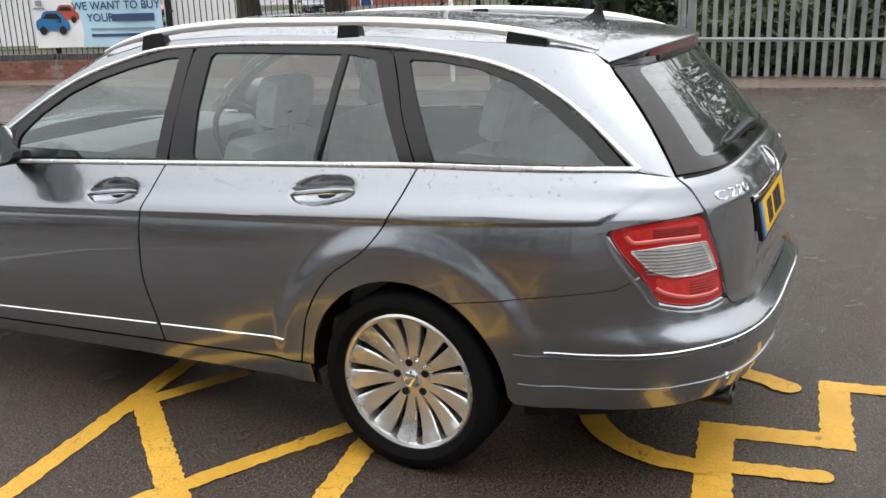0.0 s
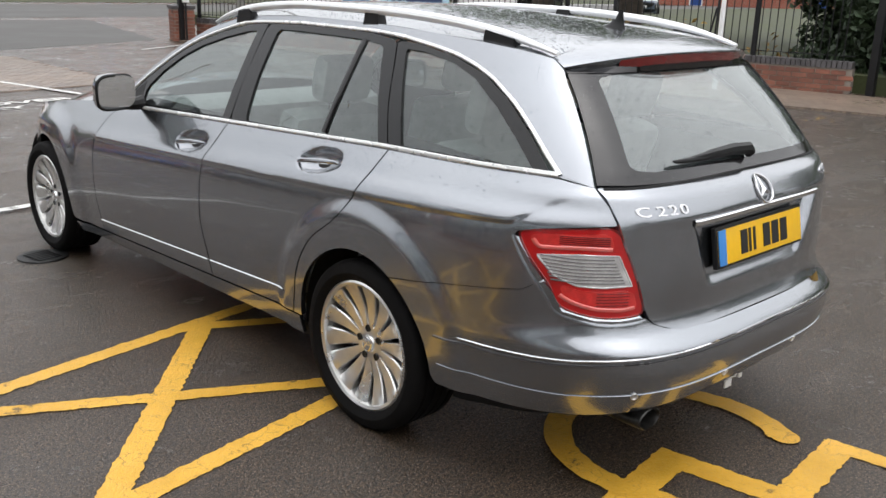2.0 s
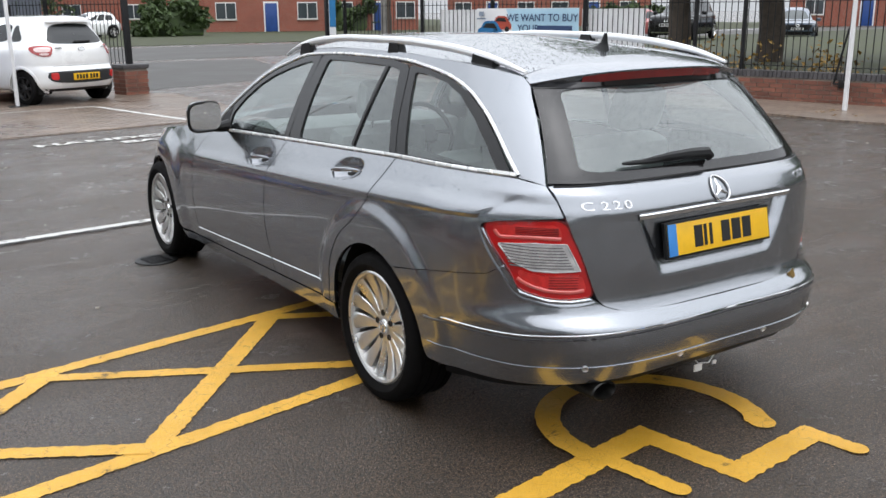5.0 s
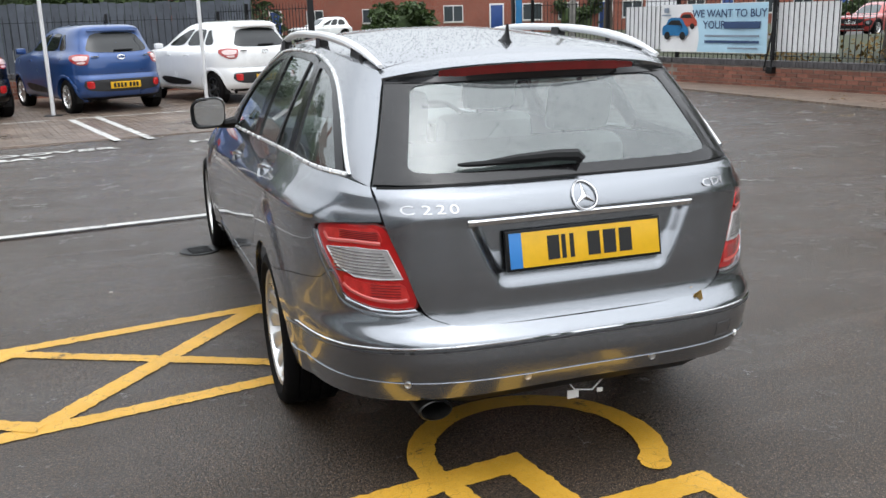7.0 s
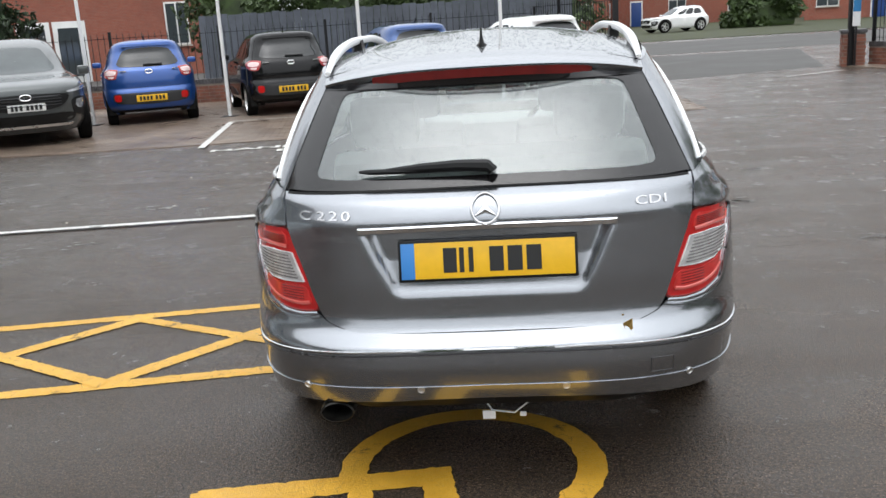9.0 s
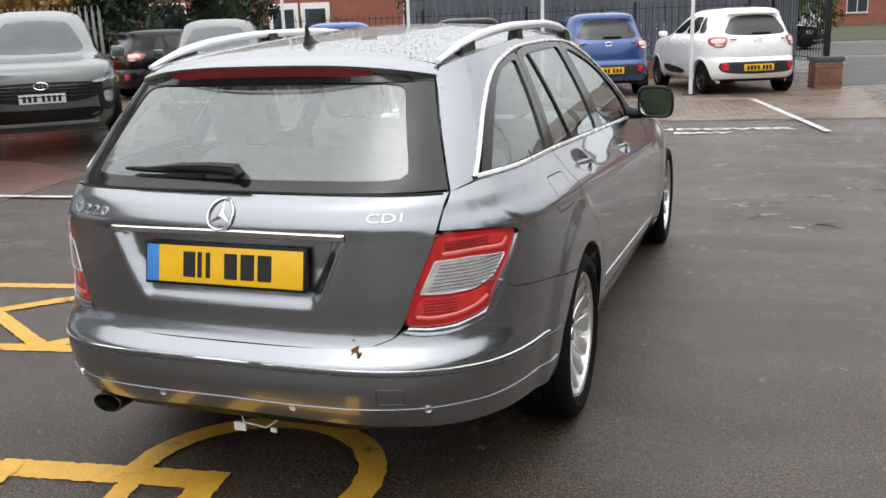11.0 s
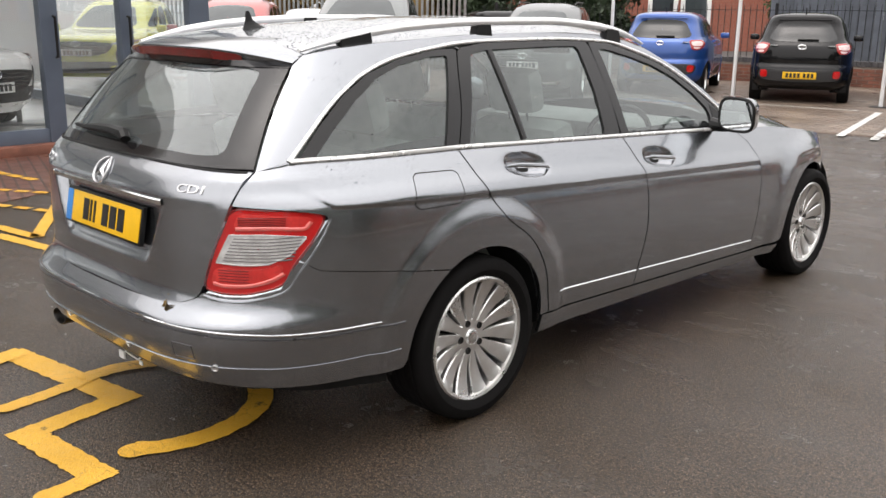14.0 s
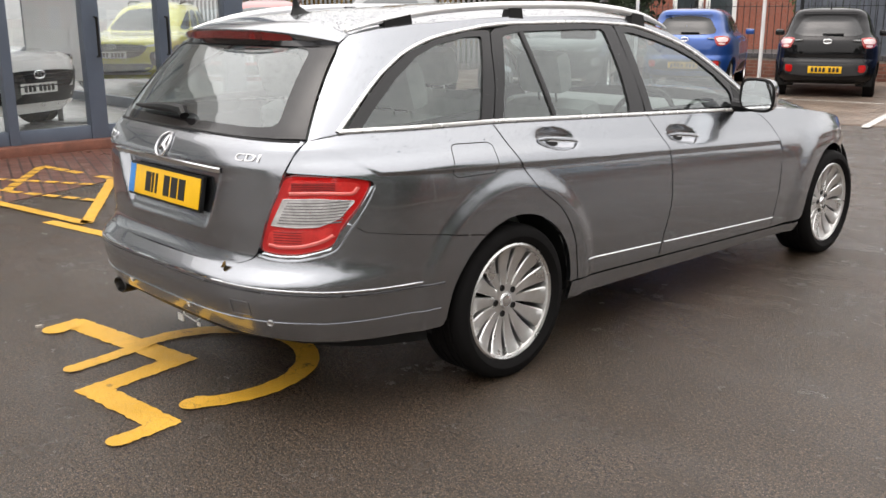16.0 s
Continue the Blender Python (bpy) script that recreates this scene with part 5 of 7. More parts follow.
ground_sheet("road", [(-60, 24.5), (80, 30.5), (80, 42), (-60, 33.5)], ROAD, "worn grey public road", .006)
ground_sheet("side_road", [(2.6, 15.6), (7.2, 17.6), (9.2, 26), (3.0, 26)], ROAD, "worn grey road at the entrance", .005)
ground_sheet("grass_verge", [(9.9, 12.9), (11.0, 7.4), (11.9, 3.6), (12.2, -3), (80, -3), (80, 30.3), (11.5, 25.0)], GRASS, "short wet grass behind the wall", .28)
ground_sheet("far_grass", [(-60, 36), (80, 44.5), (80, 140), (-60, 140)], GRASS, "grass verge before the far houses", .02)

# white lines
for p, q, w in (((-5.6, 3.22), (-.55, 3.77), .085), ((-2.17, 12.31), (-1.46, 9.05), .10), ((-1.80, 12.6), (-1.04, 9.0), .10), ((1.12, 12.75), (2.08, 8.45), .09),
                ((-4.6, 11.9), (-4.0, 8.4), .10), ((-2.1, 12.42), (1.1, 12.85), .07), ((-4.6, 12.0), (-2.5, 12.35), .07), ((5.6, 15.0), (7.0, 15.9), .06)):
    bm = bmesh.new()
    stroke(bm, p, q, w, .018)
    tagged(mesh_object("white_line", bm, WHITE_LINE, smooth=False), "worn white painted bay line", "road marking", "bay lines", "structure")
for cx, cy in ((-2.62, 8.10), (.55, 8.52)):
    for words, dy, size in (("HANDOVER", .12, .43), ("BAY", -.24, .38)):
        bm = text_mesh(words, size, .001, .013)
        bmesh.ops.scale(bm, vec=(1.0, 1, .62), verts=bm.verts)
        m = Matrix.Translation((cx + (.12 if words == "BAY" else 0), cy + dy, .010)) @ Matrix.Rotation(radians(8), 4, "Z") @ Matrix.Rotation(radians(-90), 4, "X")
        bmesh.ops.transform(bm, matrix=m, verts=bm.verts)
        tagged(mesh_object("painted_words", bm, WHITE_LINE, smooth=False), "worn white painted words on the asphalt", "road marking", "painted words", "structure")

# yellow hatching beside the car
bm = bmesh.new()
for k, (p, q, w) in enumerate((((-3.7, .72), (-.40, 1.302), .085), ((-3.2, -.22), (-.50, .262), .088), ((-1.745, .055), (-.80, 1.19), .098), ((-1.95, .985), (-.58, .28), .075),
                               ((-.84, 1.20), (-.42, .99), .08), ((-1.93, .985), (-2.75, .10), .095), ((-1.74, .055), (-3.28, .945), .08))):
    stroke(bm, p, q, w, .003 + .0005 * k)
tagged(mesh_object("yellow_hatching", bm, YELLOW_LINE, smooth=False), "worn yellow hatched lines on wet asphalt", "road marking", kind="structure")

# yellow wheelchair-bay symbol
bm = bmesh.new()
for k, (p, q, w) in enumerate((((-.985, -.975), (-.20, -.855), .118), ((-.215, -.80), (-.135, -1.29), .105), ((-.165, -1.24), (.335, -1.19), .108), ((.305, -1.145), (.330, -1.36), .085), ((-.46, -.87), (-.405, -1.205), .078), ((-.955, -.93), (-.925, -1.07), .115))):
    stroke(bm, p, q, w, .003 + .0005 * k)
for k, (x, y, r) in enumerate(((-.925, -1.068, .060), (.235, -1.035, .052), (.331, -1.362, .043), (-.404, -1.207, .040))):
    ring = [bm.verts.new((x + r * math.cos(t), y + r * math.sin(t), .0062 + .0003 * k)) for t in np.linspace(0, 2 * math.pi, 19)[:-1]]
    bm.faces.new(ring)
rng = random.Random(3)
rows = []
for t in np.linspace(194, -38, 60):
    c, s = math.cos(radians(t)), math.sin(radians(t))
    wv = .048 * (1.15 if t < -34 else 1)
    rows.append([(-.09 + (.40 + wv * (1 + rng.uniform(-.1, .1))) * c, -.79 + (.40 + wv) * s, .0074), (-.09 + (.40 - wv * (1 + rng.uniform(-.1, .1))) * c, -.79 + (.40 - wv) * s, .0074)])
grid_mesh(bm, rows)
bmesh.ops.recalc_face_normals(bm, faces=bm.faces)
for f_ in bm.faces:
    if f_.normal.z < 0:
        f_.normal_flip()
tagged(mesh_object("wheelchair_symbol", bm, YELLOW_LINE, smooth=False), "worn yellow wheelchair symbol painted under the car", "road marking", kind="structure")

# dashed yellow box by the showroom
bm = bmesh.new()
corner = [(-5.6, .66), (-4.5, .84), (-2.95, -.06), (-4.2, -.26)]
rng = random.Random(9)
for (p, q), solid in zip(zip(corner, corner[1:] + corner[:1]), (False, True, True, False)):
    p, q = Vector(p), Vector(q)
    n = int((q - p).length / .2)
    for k in range(n):
        if solid or rng.random() < .8:
            stroke(bm, p + (q - p) * (k / n), p + (q - p) * ((k + (1.0 if solid else .8)) / n), .085, .008)
for (p, q) in (((-5.2, .10), (-4.3, .62)), ((-4.7, -.1), (-3.6, .35))):
    p, q = Vector(p), Vector(q)
    for k in range(6):
        stroke(bm, p + (q - p) * (k / 6), p + (q - p) * ((k + .7) / 6), .07, .009)
tagged(mesh_object("yellow_box_marking", bm, YELLOW_LINE, smooth=False), "broken yellow box painted on block paving", "road marking", kind="structure")

# faint smears of old white paint
OLD_PAINT = road_paint("faded_white_paint", (0.42, 0.40, 0.37), 0.44)
bm = bmesh.new()
rng = random.Random(21)
for x, y in ((1.34, 4.05), (1.42, 3.55), (1.79, 3.34), (1.75, 4.34), (2.27, 4.78), (3.14, 3.44), (3.7, 3.26), (2.41, 2.06), (4.1, 4.02), (3.49, 4.68), (-2.99, 4.21), (-2.2, 4.9), (-3.1, 2.9)):
    for _ in range(9):
        a, l = rng.uniform(-.25, .45), rng.uniform(.015, .07)
        cx, cy = x + rng.gauss(0, .10), y + rng.gauss(0, .07)
        stroke(bm, (cx - l * math.cos(a), cy - l * math.sin(a)), (cx + l * math.cos(a), cy + l * math.sin(a)), rng.uniform(.012, .04), .003, .012, rng)
tagged(mesh_object("paint_smears", bm, OLD_PAINT, smooth=False), "faded smears of old white paint on asphalt", "road marking", kind="stuff")

# drain cover
drain = thing("drain_cover", "dark cast-iron drain cover set in the asphalt", "drain cover", at=pose(-.95, 2.64, 0, 0, 0, 10))
cover = bmesh.new()
lathe(cover, [(.0, .006), (.105, .006), (.112, .009), (.128, .008), (.135, -.01)], 32)
bmesh.ops.rotate(cover, cent=(0, 0, 0), matrix=Matrix.Rotation(radians(-90), 3, "Y"), verts=cover.verts)
part("frame", cover, BLACK, drain)
for k in range(6):
    part("bar", box((-.07, -.075 + .028 * k, .004), (.07, -.063 + .028 * k, .011), .002), IRON if k % 2 else BLACK, drain)


# ---------------------------------------------------------------- brick walls, railings, fences
def brick_wall(name, line, height, label, near=300, thick=.215, cap=True, pick=lambda x, y: x):
    """A wall of single bricks along a plan line, mortar core behind, dark bricks on edge as coping."""
    wall = tagged(new(name), label, "wall", kind="structure")
    core, rest, coping = bmesh.new(), bmesh.new(), bmesh.new()
    one = bmesh.new()
    add_box(one, (-.1045, -.004, 0), (.1045, .010, .062), .0)
    one_me = bpy.data.meshes.new("brick")
    one.to_mesh(one_me)
    one.free()
    one_me.materials.append(BRICK)
    spots = []
    for (x0, y0), (x1, y1) in zip(line, line[1:]):
        d = Vector((x1 - x0, y1 - y0))
        ln_, ang = d.length, math.atan2(d.y, d.x)
        base = Matrix.Translation((x0, y0, 0)) @ Matrix.Rotation(ang, 4, "Z")
        add_box(core, (0, .008, 0), (ln_, thick, height), 0, base)
        rows_n = int(height / .075)
        for r in range(rows_n):
            for k in range(int(ln_ / .225) + 1):
                x = .1125 + k * .225 - (.1125 if r % 2 else 0)
                if x < .1 or x > ln_ - .08:
                    continue
                spots.append(base @ Matrix.Translation((x, 0, .008 + r * .075)))
        if cap:
            for k in range(int(ln_ / .075)):
                add_box(coping, (k * .075 + .004, -.012, height), (k * .075 + .069, thick + .012, height + .105), .004, base)
    spots.sort(key=lambda m: pick(m.translation.x, m.translation.y))
    for k, m in enumerate(spots):
        if k < near:
            o = new("brick", one_me)
            o.parent = wall
            o.matrix_local = m
        else:
            add_box(rest, (-.1045, -.004, 0), (.1045, .010, .062), 0, m)
    part("mortar_core", core, MORTAR, wall, smooth=False)
    if rest.verts:
        tagged(part("far_bricks", rest, BRICK_FAR, wall, smooth=False), kind="stuff")
    else:
        rest.free()
    if cap:
        tagged(part("coping_bricks", coping, BLUE_BRICK, wall, "dark blue-grey bricks on edge", smooth=False), kind="stuff")
    else:
        coping.free()
    return wall


def brick_pillar(x, y, w, h, yaw, label):
    p = thing("brick_pillar", label, "pillar", "gate pillars", at=pose(x, y, 0, 0, 0, yaw))
    bm = bmesh.new()
    add_box(bm, (-w / 2 + .006, -w / 2 + .006, 0), (w / 2 - .006, w / 2 - .006, h - .03), 0)
    part("mortar_core", bm, MORTAR, p, smooth=False)
    me = bpy.data.meshes.new("brick")
    one = box((-.1045, -.0045, 0), (.1045, .012, .062))
    one.to_mesh(me)
    one.free()
    me.materials.append(BRICK)
    for face in range(4):
        for r in range(int((h - .06) / .075)):
            n = int(w / .225)
            for k in range(n):
                o = new("brick", me)
                o.parent = p
                o.matrix_local = Matrix.Rotation(radians(90 * face), 4, "Z") @ Matrix.Translation((-w / 2 + .112 + k * .225 + (.03 if r % 2 else -.004), -w / 2, .006 + r * .075))
    part("cap_stone", box((-w / 2 - .03, -w / 2 - .03, h - .05), (w / 2 + .03, w / 2 + .03, h + .03), .015), BLUE_BRICK, p)
    return p


def railing(line, base, height, label, spacing=.115, group="railings", post_every=2.4):
    """Black iron railings: posts, two rails and a bar every hand's width."""
    r = tagged(new("iron_railing"), label, "railing", group)
    bar = bmesh.new()
    add_tube(bar, [(0, 0, 0), (0, 0, height - .08), (0, 0, height)], [.008, .008, .001], 6)
    me = bpy.data.meshes.new("bar")
    bar.to_mesh(me)
    bar.free()
    me.materials.append(IRON)
    pme = bpy.data.meshes.new("post")
    pb = box((-.03, -.03, 0), (.03, .03, height + .06), .004)
    pb.to_mesh(pme)
    pb.free()
    pme.materials.append(IRON)
    for (x0, y0), (x1, y1) in zip(line, line[1:]):
        d = Vector((x1 - x0, y1 - y0))
        n, ang = d.length, math.atan2(d.y, d.x)
        at = Matrix.Translation((x0, y0, base)) @ Matrix.Rotation(ang, 4, "Z")
        for z in (.08, height - .14):
            b = box((0, -.022, z), (n, .022, z + .012), 0, at)
            part("rail", b, IRON, r, smooth=False)
        for k in range(int(n / spacing)):
            o = new("bar", me)
            o.parent = r
            o.matrix_local = at @ Matrix.Translation((spacing * (k + .5), 0, 0))
        for k in range(int(n / post_every) + 1):
            o = new("post", pme)
            o.parent = r
            o.matrix_local = at @ Matrix.Translation((min(n, k * post_every), 0, -.05))
    return r


WALL_LINE = [(7.95, 17.1), (9.3, 13.0), (10.45, 7.4), (11.35, 3.6)]
brick_wall("wall_boundary", [(x, y) for x, y in WALL_LINE], .40, "low red brick boundary wall with dark coping", 300, pick=lambda x, y: y)
brick_pillar(7.62, 17.15, .46, .75, -15, "red brick gate pillar with a blue and white sign")
brick_pillar(2.30, 14.95, .46, .54, 12, "red brick gate pillar beside a white hatchback")
railing([(x + .1, y + .03) for x, y in WALL_LINE], .50, 1.25, "black iron railings on the low brick wall")
railing([(2.3, 14.95), (.85, 18.3)], .45, 1.35, "black iron railings beside the parked cars")
railing([(.85, 18.3), (-13.5, 16.2)], .42, 1.25, "black iron railings behind the parked cars", .14)
brick_wall("wall_low_rear", [(.85, 18.2), (-13.5, 16.1)][::-1], .42, "low red brick wall behind the parked cars", 120, cap=True, pick=lambda x, y: abs(x + 3))
for x, y, h in ((2.30, 14.95, 2.15), (7.50, 16.95, 2.2), (11.5, 3.35, 2.2)):
    g = thing("gate_post", "black square steel gate post", "gate post", "gate posts", at=pose(x, y, 0))
    part("post", box((-.055, -.055, 0), (.055, .055, h), .006), IRON, g)
    part("cap", box((-.065, -.065, h), (.065, .065, h + .02), .006), IRON, g)

# palisade fence, galvanised, with a hinged tube gate in front
pal = tagged(new("palisade_fence"), "galvanised steel palisade fence before green shrubs", "fence")
pale = bmesh.new()
for x0, x1 in ((-.035, -.012), (.012, .035)):
    add_box(pale, (x0, -.004, 0), (x1, .004, 1.75), 0)
add_box(pale, (-.014, -.012, 0), (.014, -.004, 1.86), 0)
pale_me = bpy.data.meshes.new("pale")
pale.to_mesh(pale_me)
pale.free()
pale_me.materials.append(GALV)
for k in range(44):
    o = new("pale", pale_me)
    o.parent = pal
    o.matrix_local = Matrix.Translation((11.15 - .004 * k, 1.75 - .155 * k, .05)) @ Matrix.Rotation(radians(-90), 4, "Z")
for z in (.55, 1.45):
    part("rail", box((11.15, -5.2, z), (11.19, 1.8, z + .05), .004), GALV, pal)
for k in range(3):
    part("post", box((11.17, 1.6 - 2.75 * k, 0), (11.27, 1.7 - 2.75 * k, 1.8), .004), GALV, pal)
gate = thing("tube_gate", "grey galvanised tube gate standing open by the fence", "gate", at=pose(0, 0, 0))
for pts in ([(10.85, 1.75, 1.28), (10.85, .6, 1.20), (10.85, -.4, 1.27), (10.85, -2.4, 1.27), (10.85, -4.6, 1.25)], [(10.85, 1.75, .62), (10.85, -4.6, .56)], [(10.85, 1.75, .15), (10.85, 1.75, 1.7)], [(10.85, -.55, .1), (10.85, -.55, 1.7)], [(10.85, -2.8, .1), (10.85, -2.8, 1.7)]):
    bm = bmesh.new()
    add_tube(bm, pts, .024, 8)
    part("tube", bm, GALV, gate)

# lamp column, thin white poles
lampc = thing("lamp_column", "pale grey steel lamp column by the wall", "lamp post", at=pose(10.05, 5.1, 0, 0, 0, 0))
bm = bmesh.new()
add_tube(bm, [(0, 0, 0), (0, 0, 1.2), (0, 0, 1.25), (0, 0, 6.0)], [.038, .038, .034, .03], 16)
part("shaft", bm, POLE_WHITE, lampc)
part("base_plate", box((-.08, -.08, 0), (.08, .08, .02), .005), GALV, lampc)
bm = bmesh.new()
add_box(bm, (-.10, -.5, 5.95), (.10, .05, 6.05), .03)
part("lantern", bm, GALV, lampc)
for x, y in ((-4.94, 13.0), (-2.47, 13.2), (.07, 13.65), (-7.4, 12.75)):
    p = thing("flag_pole", "slim white pole between parking bays", "pole", "white poles", at=pose(x, y, 0))
    bm = bmesh.new()
    add_tube(bm, [(0, 0, 0), (0, 0, 5.5)], [.034, .026], 12)
    part("shaft", bm, POLE_WHITE, p)
    part("base_plate", box((-.14, -.14, 0), (.14, .14, .025), .005), IRON, p)

# banner and white boards on the railings
def on_wall(s):
    """Plan point at a distance along the wall from its far end."""
    for (x0, y0), (x1, y1) in zip(WALL_LINE, WALL_LINE[1:]):
        d = math.hypot(x1 - x0, y1 - y0)
        if s <= d:
            return x0 + (x1 - x0) * s / d, y0 + (y1 - y0) * s / d
        s -= d
    return WALL_LINE[-1]


def board(name, s0, s1, z0, z1, mat_, label, cat, off=.05, group=""):
    (x0, y0), (x1, y1) = on_wall(s0), on_wall(s1)
    ang = math.atan2(y1 - y0, x1 - x0)
    ob = thing(name, label, cat, group, at=Matrix.Translation((x0, y0, z0)) @ Matrix.Rotation(ang, 4, "Z") @ Matrix.Translation((0, .1 - off, 0)))
    w = math.hypot(x1 - x0, y1 - y0)
    return ob, w, z1 - z0


for s0, s1 in ((2.9, 3.95), (6.62, 8.05)):
    ob, w, h = board("white_board", s0, s1, .66, 1.52, WHITE_BOARD, "plain white ribbed board fixed behind the railings", "board", -.03, "white boards")
    bm = bmesh.new()
    n = int(w / .045)
    rows = [[(w * k / n, -.006 * (k % 2), z) for k in range(n + 1)] for z in (0, h)]
    rows += [[(x, .012, z) for x, y, z in r] for r in rows[::-1]]
    grid_mesh(bm, rows + rows[:1], flip=True)
    part("panel", bm, WHITE_BOARD, ob, smooth=False)
banner, w, h = board("banner", 3.95, 6.62, .62, 1.54, WHITE_BOARD, "white and pale-blue sales banner tied to the railings", "banner", .06)


def ripple(u, v):
    return .012 * math.sin(9 * u + v * 2) - .006 * math.sin(23 * u)


bm = bmesh.new()
grid_mesh(bm, [[(w * u, ripple(u, v), h * v) for u in np.linspace(0, 1, 30)] for v in np.linspace(0, 1, 6)], flip=True)
part("sheet", bm, WHITE_BOARD, banner)
bm = bmesh.new()
grid_mesh(bm, [[(w * u, ripple(u, v) - .004, h * v) for u in np.linspace(.34 + .05 * math.sin(3.1 * v + .6), 1, 20)] for v in np.linspace(0.01, .99, 10)], flip=True)
part("blue_field", bm, PALE_BLUE, banner, "pale blue field")
for words, x, z, size in (("WE WANT TO BUY", .660, .79, .205), ("YOUR", .535, .56, .205)):
    bm = text_mesh(words, size, .001, .002)
    bmesh.ops.translate(bm, vec=(w * x, -.026, h * z), verts=bm.verts)
    part("lettering", bm, NAVY, banner, smooth=False)
for x0, x1, z, t, mt in ((.625, .945, .56, .13, NAVY), (.45, .94, .345, .035, GREY_INK), (.45, .94, .225, .05, NAVY), (.665, .93, .10, .028, GREY_INK), (.015, .105, .775, .03, GREY_INK)):
    part("text_bar", box((w * x0, -.028, h * z - t / 2), (w * x1, -.023, h * z + t / 2)), mt, banner, smooth=False)
part("emblem", box((w * .035, -.026, h * .83), (w * .085, -.022, h * .93), .0), GREY_INK, banner, smooth=False)


def flat_car(bm, x, z, s, y):
    """A small printed picture of a car: body, roof and wheels as flat shapes."""
    outline = resample([(.02, .17), (0, .30), (.03, .42), (.14, .46), (.24, .60), (.36, .65), (.66, .65), (.78, .58), (.88, .44), (.98, .36), (1.0, .24), (.96, .16), (.02, .17)], 40, True)
    bm.faces.new([bm.verts.new((x + a * s, y, z + b * s)) for a, b in outline[:-1]])


for mt, x, z, s, y in ((PRINT_RED, .165, .50, .55, -.026), (PRINT_BLUE, .02, .27, .72, -.029)):
    bm = bmesh.new()
    flat_car(bm, w * x, h * z - .05, s, y)
    pic = part("printed_car", bm, mt, banner, smooth=False)
    for k in (.2, .78):
        bm = bmesh.new()
        cyl = [bm.verts.new((w * x + k * s + .11 * s * math.cos(t), y - .003, h * z - .05 + .16 * s + .11 * s * math.sin(t))) for t in np.linspace(0, 2 * math.pi, 19)[:-1]]
        bm.faces.new(cyl)
        part("printed_wheel", bm, PLATE_INK, pic, smooth=False)
    bm = bmesh.new()
    bm.faces.new([bm.verts.new((w * x + a * s, y - .003, h * z - .05 + b * s)) for a, b in ((.20, .46), (.34, .58), (.66, .58), (.76, .44))])
    part("printed_window", bm, PLATE_INK, pic, smooth=False)

for d in (6.82, 11.82):
    (x, y), (x1, y1) = on_wall(d), on_wall(d + .1)
    stay = thing("railing_stay", "black steel stay with a block foot fixed to the wall", "railing stay", "railing stays", at=Matrix.Translation((x, y, 0)) @ Matrix.Rotation(math.atan2(y1 - y, x1 - x), 4, "Z"))
    part("foot", box((-.07, -.115, .28), (.07, .0, .40), .012), BLACK, stay)
    for pts in ([(0, -.06, .36), (0, -.04, .60), (0, .04, 1.80)], [(-.16, -.06, .34), (-.02, 0, 1.20)], [(-.16, -.06, .34), (0, -.06, .34)], [(-.02, 0, 1.20), (.05, 0, 1.22)]):
        part("tube", add_tube(bmesh.new(), pts, .016, 6), IRON, stay)
post = thing("concrete_post", "tall weathered grey concrete post behind the railings", "post", at=pose(8.98, 16.87, 0))
part("shaft", add_tube(bmesh.new(), [(0, 0, -.05), (0, 0, 1.5), (0, 0, 6.5)], [.085, .075, .06], 10), STONE_GREY, post)
signp = thing("pillar_sign", "tall blue and white sign panel by the gate pillar", "sign", at=pose(7.55, 16.8, 0, 0, 0, -10))
part("post", box((-.02, .0, 0), (.02, .03, .9), .004), IRON, signp)
part("panel", box((-.075, -.02, .85), (.075, .02, 2.3), .004), WHITE_BOARD, signp)
part("blue_field", box((-.075, -.026, 1.15), (.075, -.021, 1.9)), PRINT_BLUE, signp, smooth=False)
part("text_bar", box((-.05, -.03, 1.95), (.05, -.026, 2.02)), NAVY, signp, smooth=False)

# grey board fence behind the bays
gf = tagged(new("board_fence"), "blue-grey painted vertical board fence under a hedge", "fence")
plank = bmesh.new()
add_box(plank, (-.085, -.012, 0), (.085, .012, 1.95), .004)
plank_me = bpy.data.meshes.new("plank")
plank.to_mesh(plank_me)
plank.free()
plank_me.materials.append(BOARD_GREY)
for k in range(8, 60):
    o = new("plank", plank_me)
    o.parent = gf
    o.matrix_local = Matrix.Translation((3.2 - .178 * k * .99, 20.6 - .178 * k * .145, 0)) @ Matrix.Rotation(radians(8.3), 4, "Z") @ Matrix.Translation((0, .012 * (k % 2), .02 * math.sin(k * 1.7)))
wf = tagged(new("steel_fence"), "grey galvanised mesh fence behind the sales cars", "fence")
for k in range(70):
    o = new("pale", pale_me)
    o.parent = wf
    o.matrix_local = Matrix.Translation((-14.5 - .16 * k * .93, 16.2 - .16 * k * .35, .05)) @ Matrix.Rotation(radians(20), 4, "Z") @ Matrix.Scale(1.1, 4)


